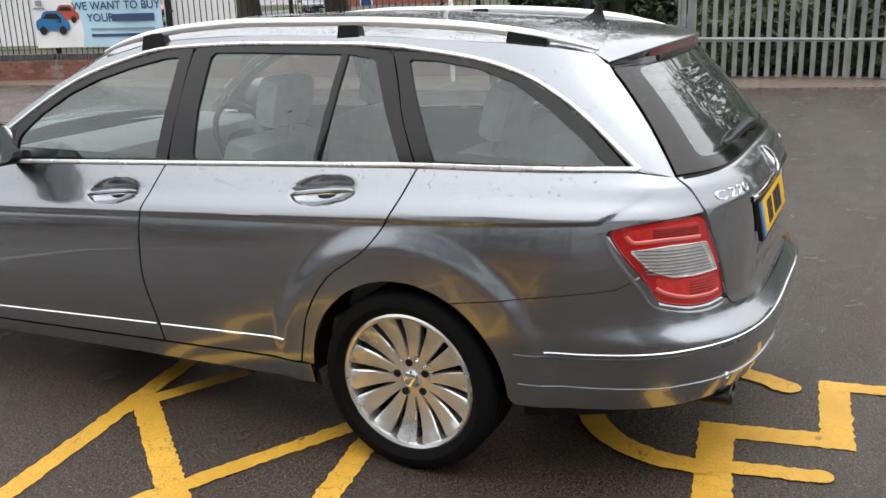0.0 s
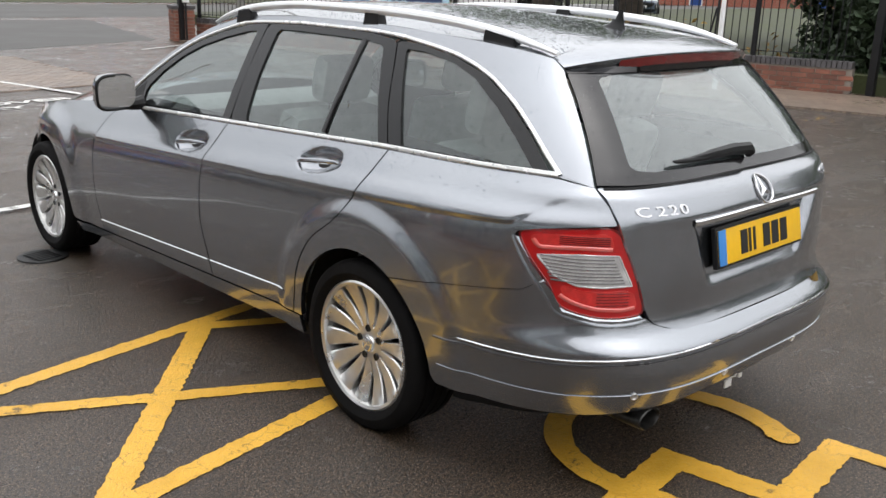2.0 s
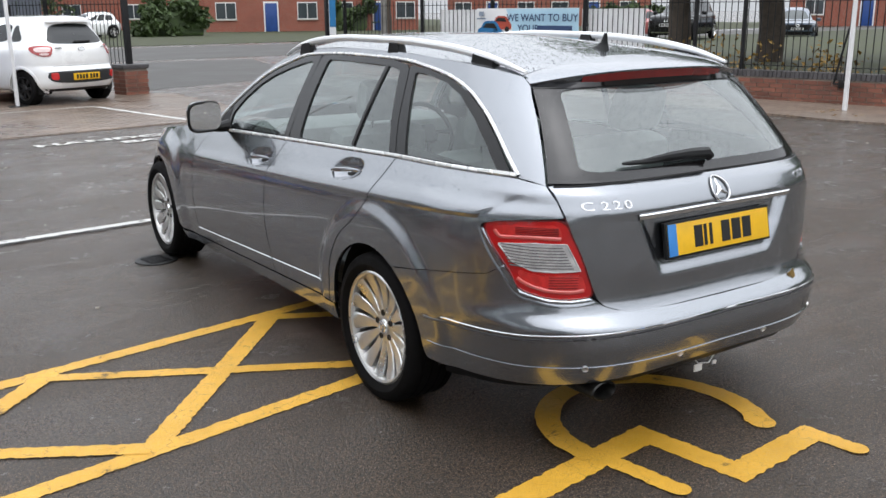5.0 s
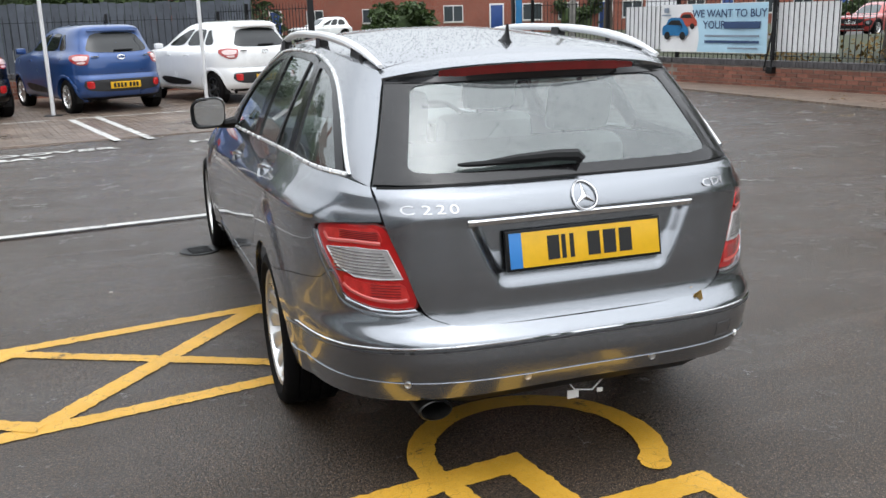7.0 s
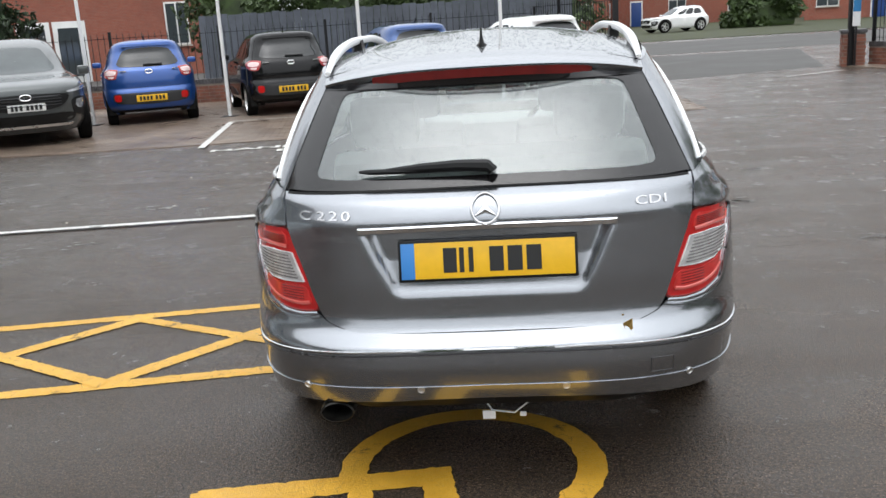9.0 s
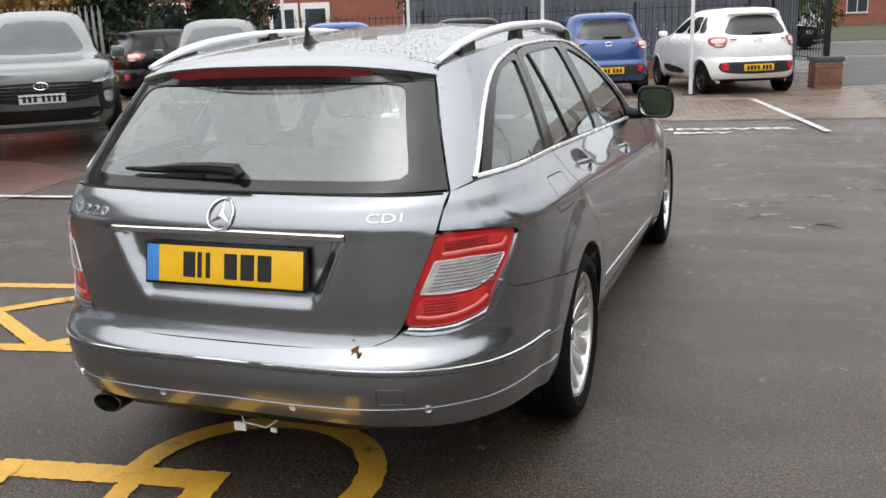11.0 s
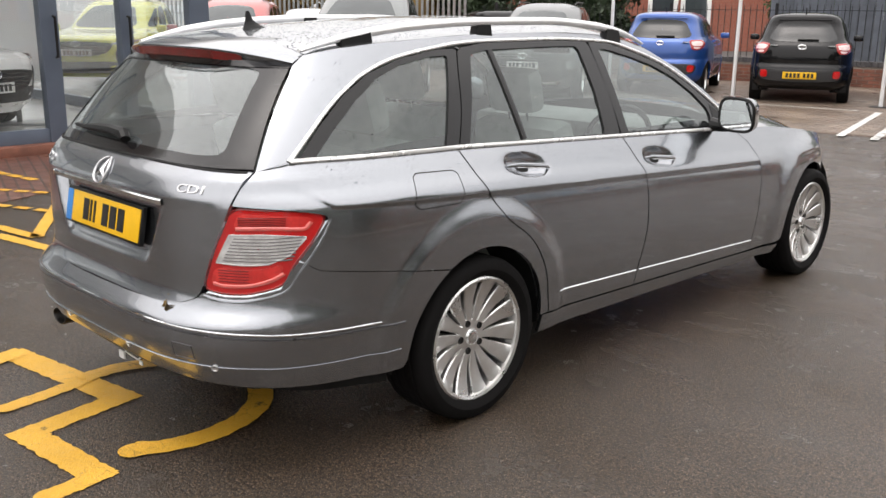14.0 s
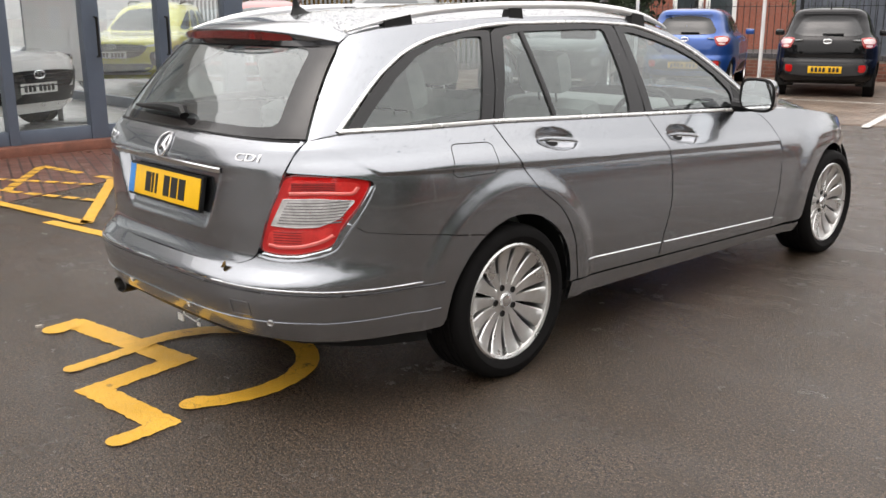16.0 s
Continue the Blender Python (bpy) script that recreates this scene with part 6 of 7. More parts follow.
# ---------------------------------------------------------------- plants
def leaves(bm, centres, radius, count, size, rng):
    """Small bent leaf shapes scattered in rough clumps."""
    for c in centres:
        for _ in range(count):
            d = Vector((rng.gauss(0, 1), rng.gauss(0, 1), rng.gauss(0, 1))).normalized() * radius * rng.random() ** .45
            p = Vector(c) + Vector((d.x, d.y, d.z * .85))
            s = size * rng.uniform(.6, 1.4)
            q = Euler((rng.uniform(-1, 1) * 1.2, rng.uniform(-1, 1) * 1.2, rng.uniform(0, 6.3))).to_matrix()
            a, b, e, f = (p + q @ Vector(v) * s for v in ((-.5, 0, 0), (0, -.32, .12), (.6, 0, -.05), (0, .32, .12)))
            va, vb, ve, vf = (bm.verts.new(v) for v in (a, b, e, f))
            bm.faces.new((va, vb, ve, vf))


def hedge(name, label, boxes, n_clump, per, size, mat_, seed):
    rng = random.Random(seed)
    bm = bmesh.new()
    for lo, hi in boxes:
        cs = [tuple(rng.uniform(a, b) for a, b in zip(lo, hi)) for _ in range(n_clump)]
        leaves(bm, cs, .55, int(per * 1.5), size, rng)
        if min(hi[0] - lo[0], hi[1] - lo[1]) > 1.25:
            add_box(bm, tuple(a + (.5 if i < 2 else 0) for i, a in enumerate(lo)), tuple(b - .5 for b in hi), .2)
    return tagged(mesh_object(name, bm, mat_, smooth=False), label, "hedge", kind="stuff")


def tree(x, y, h, r, label, seed, crown_r=2.2, leafy=60, mat_=None):
    rng = random.Random(seed)
    t = thing("tree", label, "tree", "trees", at=pose(x, y, 0))
    bm = bmesh.new()
    pts = [(rng.uniform(-.06, .06) * k, rng.uniform(-.06, .06) * k, h * .62 * k / 6) for k in range(7)]
    add_tube(bm, [(0, 0, -.05)] + pts, [r * 1.35] + [r * (1 - .09 * k) for k in range(7)], 12)
    tips = []
    for k in range(9):
        a = rng.uniform(0, 6.28)
        p0 = Vector(pts[3 + k % 4])
        p2 = p0 + Vector((math.cos(a) * crown_r * .8, math.sin(a) * crown_r * .8, rng.uniform(.5, 1.6)))
        p1 = p0.lerp(p2, .5) + Vector((0, 0, .2))
        add_tube(bm, [p0, p1, p2], [r * .4, r * .25, r * .08], 6)
        tips += [p1, p2, p2 + Vector((rng.uniform(-1, 1), rng.uniform(-1, 1), rng.uniform(.2, 1.4)))]
    part("trunk", bm, BARK, t)
    bm = bmesh.new()
    leaves(bm, [tuple(p) for p in tips], crown_r * .42, leafy, .26, rng)
    part("crown", bm, mat_ or LEAF, t, smooth=False)
    return t


hedge("hedge", "dense dark green hedge above the board fence", [((-8.2 + 2.6 * k, 20.0 + .40 * k, 1.2), (-5.2 + 2.6 * k, 21.5 + .40 * k, 3.4 + .3 * (k % 2))) for k in range(4)], 26, 95, .15, LEAF, 1)
hedge("evergreen_hedge", "tall dark evergreen bushes behind the sales cars", [((-17.5, 17.6, .2), (-14.6, 19.2, 3.6)), ((-15.2, 20.2, .2), (-12.8, 21.8, 3.8)), ((-24, 18.5, .2), (-17.4, 20.5, 3.4))], 60, 110, .17, LEAF_DARK, 2)
hedge("autumn_hedge", "yellowing autumn bushes behind the sales cars", [((-20.5, 16.4, .4), (-16.2, 18.0, 4.2)), ((-26, 14.6, .4), (-20.7, 16.2, 3.6))], 45, 100, .16, LEAF_AUTUMN, 3)
hedge("shrubs", "green shrubs behind the palisade fence", [((11.7, -5.8, .0), (13.2, 1.6, .95)), ((12.6, -6, .0), (14.6, 2.6, 2.9))], 80, 120, .13, LEAF, 4)
hedge("dark_shrubs", "dark evergreen shrubs by the gate", [((12.4, 2.6, .1), (14.4, 4.2, 3.0)), ((13.4, 4.0, .1), (15.6, 5.6, 3.0))], 45, 120, .14, LEAF_DARK, 5)
hedge("low_plants", "low straggling plants with fallen leaves behind the railings", [((10.2, 11.2, .28), (11.4, 12.6, .75)), ((10.9, 8.0, .28), (12.0, 10.6, .70)), ((11.5, 5.0, .28), (12.4, 7.2, .6))], 5, 45, .09, LEAF_AUTUMN, 6)
tree(14.4, 12.4, 8.5, .30, "bare-trunked roadside tree on the grass", 11, 3.0, 150)
tree(16.2, 11.2, 9.5, .33, "bare-trunked roadside tree on the grass", 12, 3.2, 150)
tree(19.5, 6.6, 9.0, .26, "bare-trunked roadside tree on the grass", 13, 3.2, 160)
tree(17.5, 1.0, 9.0, .28, "broad tree behind the palisade fence", 14, 3.4, 180)
tree(18.5, -6.0, 9.0, .3, "broad tree behind the palisade fence", 15, 3.4, 180)
tree(26.0, 46, 8.0, .3, "roadside tree across the road", 17, 3.0, 60)
tree(-3.0, 48, 8.0, .3, "roadside tree across the road", 18, 3.2, 60, LEAF_DARK)
hedge("far_hedges", "clipped hedges and bushes before the far houses", [((14.0, 55.0, 0), (18.6, 57, 2.0)), ((30, 60, 0), (36, 62, 2.2)), ((-8, 50, 0), (0, 53, 3.6)), ((44, 46, 0), (50, 48, 1.6)), ((-30, 36, 0), (-18, 40, 5))], 40, 70, .30, LEAF, 7)
# belt out of view, added to darken the horizon in the car's reflections
hedge("unseen_tree_belt", "added, unseen tree belt closing the car park behind, for reflections", [((-18 + 7 * k, -24, .2), (-12 + 7 * k, -21, 3.2 + .8 * (k % 3))) for k in range(7)] + [((24, -20 + 8 * k, .3), (27, -14 + 8 * k, 6 + 1.4 * (k % 2))) for k in range(3)], 26, 60, .42, LEAF_DARK, 8)
rng = random.Random(21)
bm = bmesh.new()
leaves(bm, [(rng.uniform(7.6, 10), rng.uniform(2, 15), .03) for _ in range(22)] + [(rng.uniform(11.2, 11.6), rng.uniform(-4, 1.6), .05) for _ in range(14)], .25, 5, .07, rng)
for v in bm.verts:
    v.co.z = .034 + .02 * rng.random()
tagged(mesh_object("fallen_leaves", bm, LEAF_AUTUMN, smooth=False), "yellow-brown fallen leaves by the wall", "leaves", kind="stuff")
for x, y in ((.405, -.955),):
    lf = bmesh.new()
    leaves(lf, [(x, y - .01, .553)], .02, 3, .045, rng)
    tagged(mesh_object("fallen_leaf", lf, LEAF_AUTUMN, smooth=False), "small yellow leaf lying on the rear bumper", "leaf")


# ---------------------------------------------------------------- houses
def window_unit(parent, x, z, w, h, y=-.02, name="window", mats=None):
    o = part(name, box((x - w / 2, y - .03, z), (x + w / 2, y + .06, z + h), .01), WHITE_FRAME, parent, "white framed window")
    n = 2 if w > .7 else 1
    for k in range(n):
        a = x - w / 2 + .06 + k * (w - .06) / n
        part("pane", box((a, y - .045, z + .07), (a + (w - .06) / n - .06, y - .025, z + h - .07)), HOUSE_GLASS, o, smooth=False)
    part("sill", box((x - w / 2 - .06, y - .09, z - .07), (x + w / 2 + .06, y + .02, z), .01), STONE, o)
    return o


def house(x, y, yaw, w, d, h, label, door_x, wins, roof_h=2.6, door_mat=None):
    o = thing("house", label, "house", "brick houses", at=pose(x, y, 0, 0, 0, yaw))
    part("wall", box((-w / 2, 0, -.1), (w / 2, d, h), .0), HOUSE_BRICK, o, smooth=False)
    bm = bmesh.new()
    rows = [[(-w / 2 - .3, -.4, h - .1), (-w / 2 - .3, d / 2, h + roof_h), (-w / 2 - .3, d + .4, h - .1)], [(w / 2 + .3, -.4, h - .1), (w / 2 + .3, d / 2, h + roof_h), (w / 2 + .3, d + .4, h - .1)]]
    vs = grid_mesh(bm, rows)
    bm.faces.new(vs[0])
    bm.faces.new(vs[1][::-1])
    roof = part("roof", bm, ROOF_TILE, o, smooth=False)
    part("chimney", box((w / 4, d / 2 - .4, h + roof_h - .6), (w / 4 + .8, d / 2 + .4, h + roof_h + .9), .02), HOUSE_BRICK, roof, smooth=False)
    part("gutter", box((-w / 2 - .3, -.5, h - .18), (w / 2 + .3, -.38, h - .06), .02), WHITE_FRAME, o)
    for x_, z_, a, b in wins:
        window_unit(o, x_, z_, a, b)
    for dx in (door_x if isinstance(door_x, tuple) else (door_x,)):
        part("door_frame", box((dx - .55, -.05, 0), (dx + .55, .06, 2.2), .01), WHITE_FRAME, o)
        part("door", box((dx - .45, -.075, .02), (dx + .45, -.04, 2.08), .01), door_mat or BLUE_DOOR, o)
    return o


W2 = lambda xs, z0, z1: [(x, z, 1.5, 1.25) for x in xs for z in (z0, z1)]
house(29, 62, -22, 16, 8, 5.2, "long red brick terrace with white windows and blue door", (-3.2, 5.0), W2((-6.5, -.5, 2.2, 7.0), .9, 3.5))
house(52, 62, -38, 18, 8, 5.2, "long red brick terrace with white windows across the grass", (-5.0, 4.0), W2((-7.6, -2, 1.0, 7.0), .9, 3.5))
house(70, 38, -62, 20, 8, 5.2, "long red brick terrace with white windows across the grass", (-4.0, 6.0), W2((-8, -1, 2.2, 8.0), .9, 3.5))
house(-18.0, 31.4, 27, 14, 9, 5.2, "red brick building with white framed doors and windows", (), [(-4.5, .9, 1.6, 1.6), (5.6, 1.2, .9, 1.7), (-4.5, 3.6, 1.6, 1.4), (1.2, 3.6, 1.6, 1.4)])
house(19, 80, -8, 24, 8, 5.2, "far red brick terrace with white windows", (-7.0, 5.0), W2((-10, -3.5, 1.5, 9.0), .9, 3.5))
house(-2, 75, 0, 22, 8, 5.2, "far red brick terrace with white windows", (-6.0, 6.0), W2((-9, -3, 2, 9.0), .9, 3.5))
bd = bpy.data.objects["house.003"]
for dx in (.2, 1.5):
    part("glazed_door", box((dx - .6, -.06, 0), (dx + .6, .04, 2.35), .01), WHITE_FRAME, bd)
    part("pane", box((dx - .42, -.08, .25), (dx + .42, -.055, 2.1)), HOUSE_GLASS, bd, smooth=False)

# small litter on the asphalt
rng = random.Random(44)
bm = bmesh.new()
for _ in range(70):
    x, y, r = rng.uniform(-6, 9), rng.uniform(-5, 12), rng.uniform(.004, .014)
    add_box(bm, (-r, -r * .7, 0), (r, r * .7, r * .7), 0, Matrix.Translation((x, y, 0)) @ Matrix.Rotation(rng.uniform(0, 3), 4, "Z"))
tagged(mesh_object("grit", bm, STONE, smooth=False), "pale grit and chips lying on the asphalt", "grit", kind="stuff")

# ---------------------------------------------------------------- parked cars
def ring_pt(t, hw, y0, y1, n=4.5):
    """A point of a rounded plan outline; t in degrees, 0 the right side, 90 the front."""
    c, s = math.cos(radians(t)), math.sin(radians(t))
    r = (abs(c) ** n + abs(s) ** n) ** (-1 / n)
    return hw * r * c, (y0 + y1) / 2 + (y1 - y0) / 2 * r * s


class Shell:
    """The skin of a parked car: rows of (z, half width, rear, front) from sill to roof."""
    def __init__(self, rows, n=4.5):
        z = [r[0] for r in rows]
        self.hw, self.y0, self.y1 = (curve(z, [r[k] for r in rows]) for k in (1, 2, 3))
        self.z, self.n = z, n

    def at(self, t, z, off=0.0):
        x, y = ring_pt(t, self.hw(z) + off, self.y0(z) - off, self.y1(z) + off, self.n)
        return (x, y, z)

    def patch(self, bm, t0, t1, z0, z1, off=.006, nt=14, nz=6, lean=0.0, thick=.012):
        """A sheet on the skin between two angles and two heights; lean shifts the angles with height."""
        rows = []
        for k, z in enumerate(np.linspace(z0, z1, nz)):
            v = k / (nz - 1)
            rows.append([self.at(t + lean * v * (1 - 2 * (t - t0) / (t1 - t0)), z, off) for t in np.linspace(t0, t1, nt)])
        lo = [[self.at(t, z0, off - thick) for t in np.linspace(t0, t1, nt)]]
        hi = [[self.at(t + lean * (1 - 2 * (t - t0) / (t1 - t0)), z1, off - thick) for t in np.linspace(t0, t1, nt)]]
        grid_mesh(bm, lo + rows + hi)
        return bm

    def sheet(self, bm, outline, off=.006, steps=6, n=48, thick=.014, right=True):
        """A sheet inside a rounded outline of (degrees, height), in rings; mirrored where right is False."""
        o = resample(rounded([(t if right else 180 - t, z) for t, z in outline], 2) + [rounded([(t if right else 180 - t, z) for t, z in outline], 2)[0]], n + 1)[:-1]
        c = o.mean(axis=0)
        rows = [[self.at(*q, off - thick) for q in o]] + [[self.at(*(c + (q - c) * s), off) for q in o] for s in np.linspace(1, .02, steps)]
        grid_mesh(bm, rows, close_u=True)
        return bm


def simple_wheel(parent, x, y, r, side, spokes=7, alloy=True):
    bm = bmesh.new()
    lathe(bm, [(r * .66, .07), (r * .72, .085), (r * .93, .085), (r, .06), (r, -.09), (r * .7, -.09)], 36)
    bmesh.ops.recalc_face_normals(bm, faces=bm.faces)
    w = part("wheel", bm, RUBBER, parent, "road wheel with black tyre")
    w.matrix_local = Matrix.Translation((x, y, r)) @ Matrix.Rotation(0 if side > 0 else math.pi, 4, "Z")
    bm = bmesh.new()
    lathe(bm, [(r * .70, .078), (r * .64, .080), (r * .60, .05), (r * .58, .03)], 36)
    for k in range(spokes):
        a = 2 * math.pi * k / spokes
        rows = []
        for v in (0, .5, 1):
            q, h = r * (.08 + .54 * v), .055 + .012 * v
            ww = r * (.10 - .03 * v)
            rows.append([(h + d, q * math.cos(a) - e * ww * math.sin(a), q * math.sin(a) + e * ww * math.cos(a)) for e, d in ((-1, -.02), (-1, 0), (1, 0), (1, -.02))])
        grid_mesh(bm, rows)
    lathe(bm, [(0, .07), (r * .16, .066), (r * .2, .05)], 20)
    part("rim", bm, ALLOY if alloy else DARK_ALLOY, w)
    # near-black disc stands in for the shadow inside the rim
    bm = bmesh.new()
    lathe(bm, [(r * .62, .02), (0, .02)], 24)
    part("brake_shadow", bm, DARK, w)


def number_plate(parent, shell, t, z, back, yellow=True):
    """A plate with plain bars, laid square to the skin."""
    x, y, _ = shell.at(t, z, .012)
    s = -1 if back else 1
    pl = part("number_plate", box((-.26, y - .006, z - .056), (.26, y + .006, z + .056), .003), YELLOW_PLATE if yellow else WHITE_PLATE, parent, "number plate with plain bars")
    for k in range(7):
        x0 = -.21 + .06 * k + (.03 if k > 3 else 0)
        part("plate_bar", box((x0, y + s * .009 - .003, z - .036), (x0 + .038, y + s * .009 + .003, z + .036)), PLATE_INK, pl, smooth=False)


def finish(root, m):
    root.matrix_basis = m
    return root


def loft_body(parent, shell, mat_, arches=(), label=""):
    """The lofted skin of a parked car, open at its wheel arches (y, z, radius)."""
    bm = bmesh.new()
    ts = list(np.linspace(0, 360, 181))[:-1]
    zs = []
    for a, b in zip(shell.z, shell.z[1:]):
        zs += list(np.linspace(a, b, 4))[:-1]
    zs.append(shell.z[-1])
    rows = [[shell.at(t, z) for t in ts] for z in zs]
    top = shell.z[-1]
    hw, y0, y1 = shell.hw(top), shell.y0(top), shell.y1(top)
    for s, dz in ((.85, .022), (.6, .038), (.3, .046), (.02, .048)):
        rows.append([(x * s, (y0 + y1) / 2 + (y - (y0 + y1) / 2) * s, top + dz) for x, y, _ in (shell.at(t, top) for t in ts)])
    grid_mesh(bm, rows, close_u=True)
    gone = [f for f in bm.faces for c in (f.calc_center_median(),) if abs(c.x) > .5 and any(math.hypot(c.y - y, c.z - z) < r for y, z, r in arches)]
    bmesh.ops.delete(bm, geom=gone, context="FACES")
    return part("body", bm, mat_, parent, label, sharp=40)


def wheel_arch(parent, shell, sx, y, zc, r, mat_):
    """A pressed lip round a wheel opening that follows the skin, and the dark housing behind it."""
    def skin_x(yy, z):
        z = max(z, shell.z[0])
        a, b = shell.y0(z), shell.y1(z)
        return shell.hw(z) * max(0.0, 1 - (abs(yy - (a + b) / 2) / ((b - a) / 2)) ** shell.n) ** (1 / shell.n)
    bm = bmesh.new()
    start = math.asin(min(1, (zc - .22) / r))
    rows = []
    for k, off in ((.985, -.05), (.98, .004), (1.03, .007), (1.12, .005), (1.16, -.004)):
        row = []
        for t in np.linspace(-start, math.pi + start, 40):
            yy, z = y + r * k * math.cos(t), zc + r * k * math.sin(t)
            row.append((sx * (skin_x(yy, z) + off), yy, z))
        rows.append(row)
    grid_mesh(bm, rows, flip=sx > 0)
    lip = part("wheel_arch", bm, mat_, parent)
    bm = bmesh.new()
    grid_mesh(bm, [[(sx * x, y + r * math.cos(t), zc + r * math.sin(t)) for t in np.linspace(-.3, math.pi + .3, 24)] for x in (.50, .74)])
    add_box(bm, (sx * .50 - .01, y - r, .20), (sx * .50 + .01, y + r, zc + r))
    part("housing", bm, DARK, lip)


def hatchback(paint, label, m, alloy=True):
    """A small five-door hatchback, seen from behind."""
    L = 3.67
    car = thing("hatchback_car", label, "car", "parked hatchbacks")
    low = Shell([(.24, .76, .14, L - .15), (.30, .812, .05, L - .05), (.40, .828, .0, L), (.52, .834, .0, L), (.60, .834, .02, L), (.66, .832, .055, L - .02), (.72, .830, .05, L - .04), (.84, .826, .06, L - .12), (.94, .80, .085, L - .34),
                 (1.0, .752, .13, L - .80), (1.04, .722, .16, 2.70), (1.15, .682, .23, 2.46), (1.28, .635, .32, 2.18), (1.37, .585, .33, 1.96), (1.41, .545, .34, 1.84), (1.435, .50, .37, 1.74)], 4.8)
    loft_body(car, low, paint, [(y, .29, .345) for y in (.62, L - .72)])
    window = [(-129, 1.025), (-90, 1.005), (-51, 1.025), (-54, 1.18), (-58, 1.325), (-90, 1.345), (-122, 1.325), (-126, 1.18)]
    rw = part("rear_window", low.sheet(bmesh.new(), window, .006, 9, 80), TINT, car, "dark rear window")
    part("wiper", add_tube(bmesh.new(), [low.at(t, 1.05, .03) for t in (-96, -88, -80, -72)], .013, 6), BLACK, rw)
    for side in (0, 180):
        right = side == 0
        sx = 1 if right else -1
        for outline in ([(-33, 1.06), (-21, 1.05), (-21, 1.32), (-27, 1.31)], [(-19, 1.05), (8, 1.04), (8, 1.335), (-19, 1.33)], [(10.5, 1.04), (37, 1.04), (30, 1.20), (22, 1.325), (10.5, 1.335)]):
            part("side_window", low.sheet(bmesh.new(), outline, .005, 5, 40, right=right), TINT, car, "dark side window")
        for y in (.62, L - .72):
            wheel_arch(car, low, sx, y, .29, .325, paint)
            simple_wheel(car, sx * .705, y, .29, sx, 7, alloy)
        mb = bmesh.new()
        add_box(mb, (sx * .90 - .085, 2.28, .98), (sx * .90 + .085, 2.38, 1.09), .04)
        part("door_mirror", mb, paint, car)
        lamp = part("tail_light", low.sheet(bmesh.new(), [(-57, .985), (-46, 1.0), (-39, .975), (-42, .88), (-48, .815), (-55, .82), (-56.5, .90)], .010, 6, 48, right=right), HATCH_LAMP, car, "red and clear tail light")
        part("clear_band", low.sheet(bmesh.new(), [(-55.5, .962), (-46, .972), (-42.5, .945), (-45, .885), (-54.5, .890)], .014, 4, 36, right=right), PINK_LENS, lamp, "clear reversing lens")
        part("clear_band", low.sheet(bmesh.new(), [(-54, .875), (-46.5, .87), (-48, .835), (-53, .838)], .014, 4, 36, right=right), PINK_LENS, lamp)
        part("fog_light", low.sheet(bmesh.new(), [(-58.5, .555), (-52.5, .555), (-52, .50), (-53, .435), (-58.5, .435)], .014, 4, 36, right=right), RED_LENS, car, "round red reflector")
        for y in (1.35, 2.05):
            part("door_handle", box((sx * .825 - .012, y, .86), (sx * .825 + .014, y + .17, .885), .006), paint, car)
        part("side_strip", low.sheet(bmesh.new(), [(-17, .42), (-14, .335), (14, .335), (20, .50)], .006, 4, 36, right=right), BLACK, car, "dark side sill")
    part("bumper_insert", low.sheet(bmesh.new(), [(-129, .575), (-90, .575), (-51, .575), (-49, .50), (-53, .40), (-70, .375), (-90, .37), (-110, .375), (-127, .40), (-131, .50)], .007, 8, 90), INSERT, car, "black bumper insert")
    part("tailgate_gap", low.patch(bmesh.new(), -124, -56, .655, .662, .001, 20, 2), DARK, car)
    part("bumper_foot", low.patch(bmesh.new(), -132, -48, .24, .285, .003, 20, 2), BLACK, car)
    number_plate(car, low, -90, .475, True)
    em = bmesh.new()
    x, y, z = low.at(-90, .93, .012)
    add_tube(em, [(.062 * math.cos(t), y, z + .034 * math.sin(t)) for t in np.linspace(0, 6.283, 21)], .009, 6, caps=False)
    add_tube(em, [(-.02, y, z - .026), (-.012, y, z + .026)], .007, 6)
    add_tube(em, [(.012, y, z - .026), (.02, y, z + .026)], .007, 6)
    part("oval_emblem", em, CHROME, car)
    for x0 in (-.50, .40):
        part("badge_bar", box((x0, y - .004, .945), (x0 + .12, y + .03, .962)), BADGE, car, smooth=False)
    part("roof_spoiler", low.sheet(bmesh.new(), [(-127, 1.36), (-90, 1.365), (-53, 1.36), (-52, 1.40), (-90, 1.415), (-128, 1.40)], .05, 5, 60, .06), paint, car)
    ab = bmesh.new()
    add_tube(ab, [(0, .62, 1.47), (0, .52, 1.56)], [.014, .006], 6)
    part("antenna", ab, BLACK, car)
    return finish(car, m)


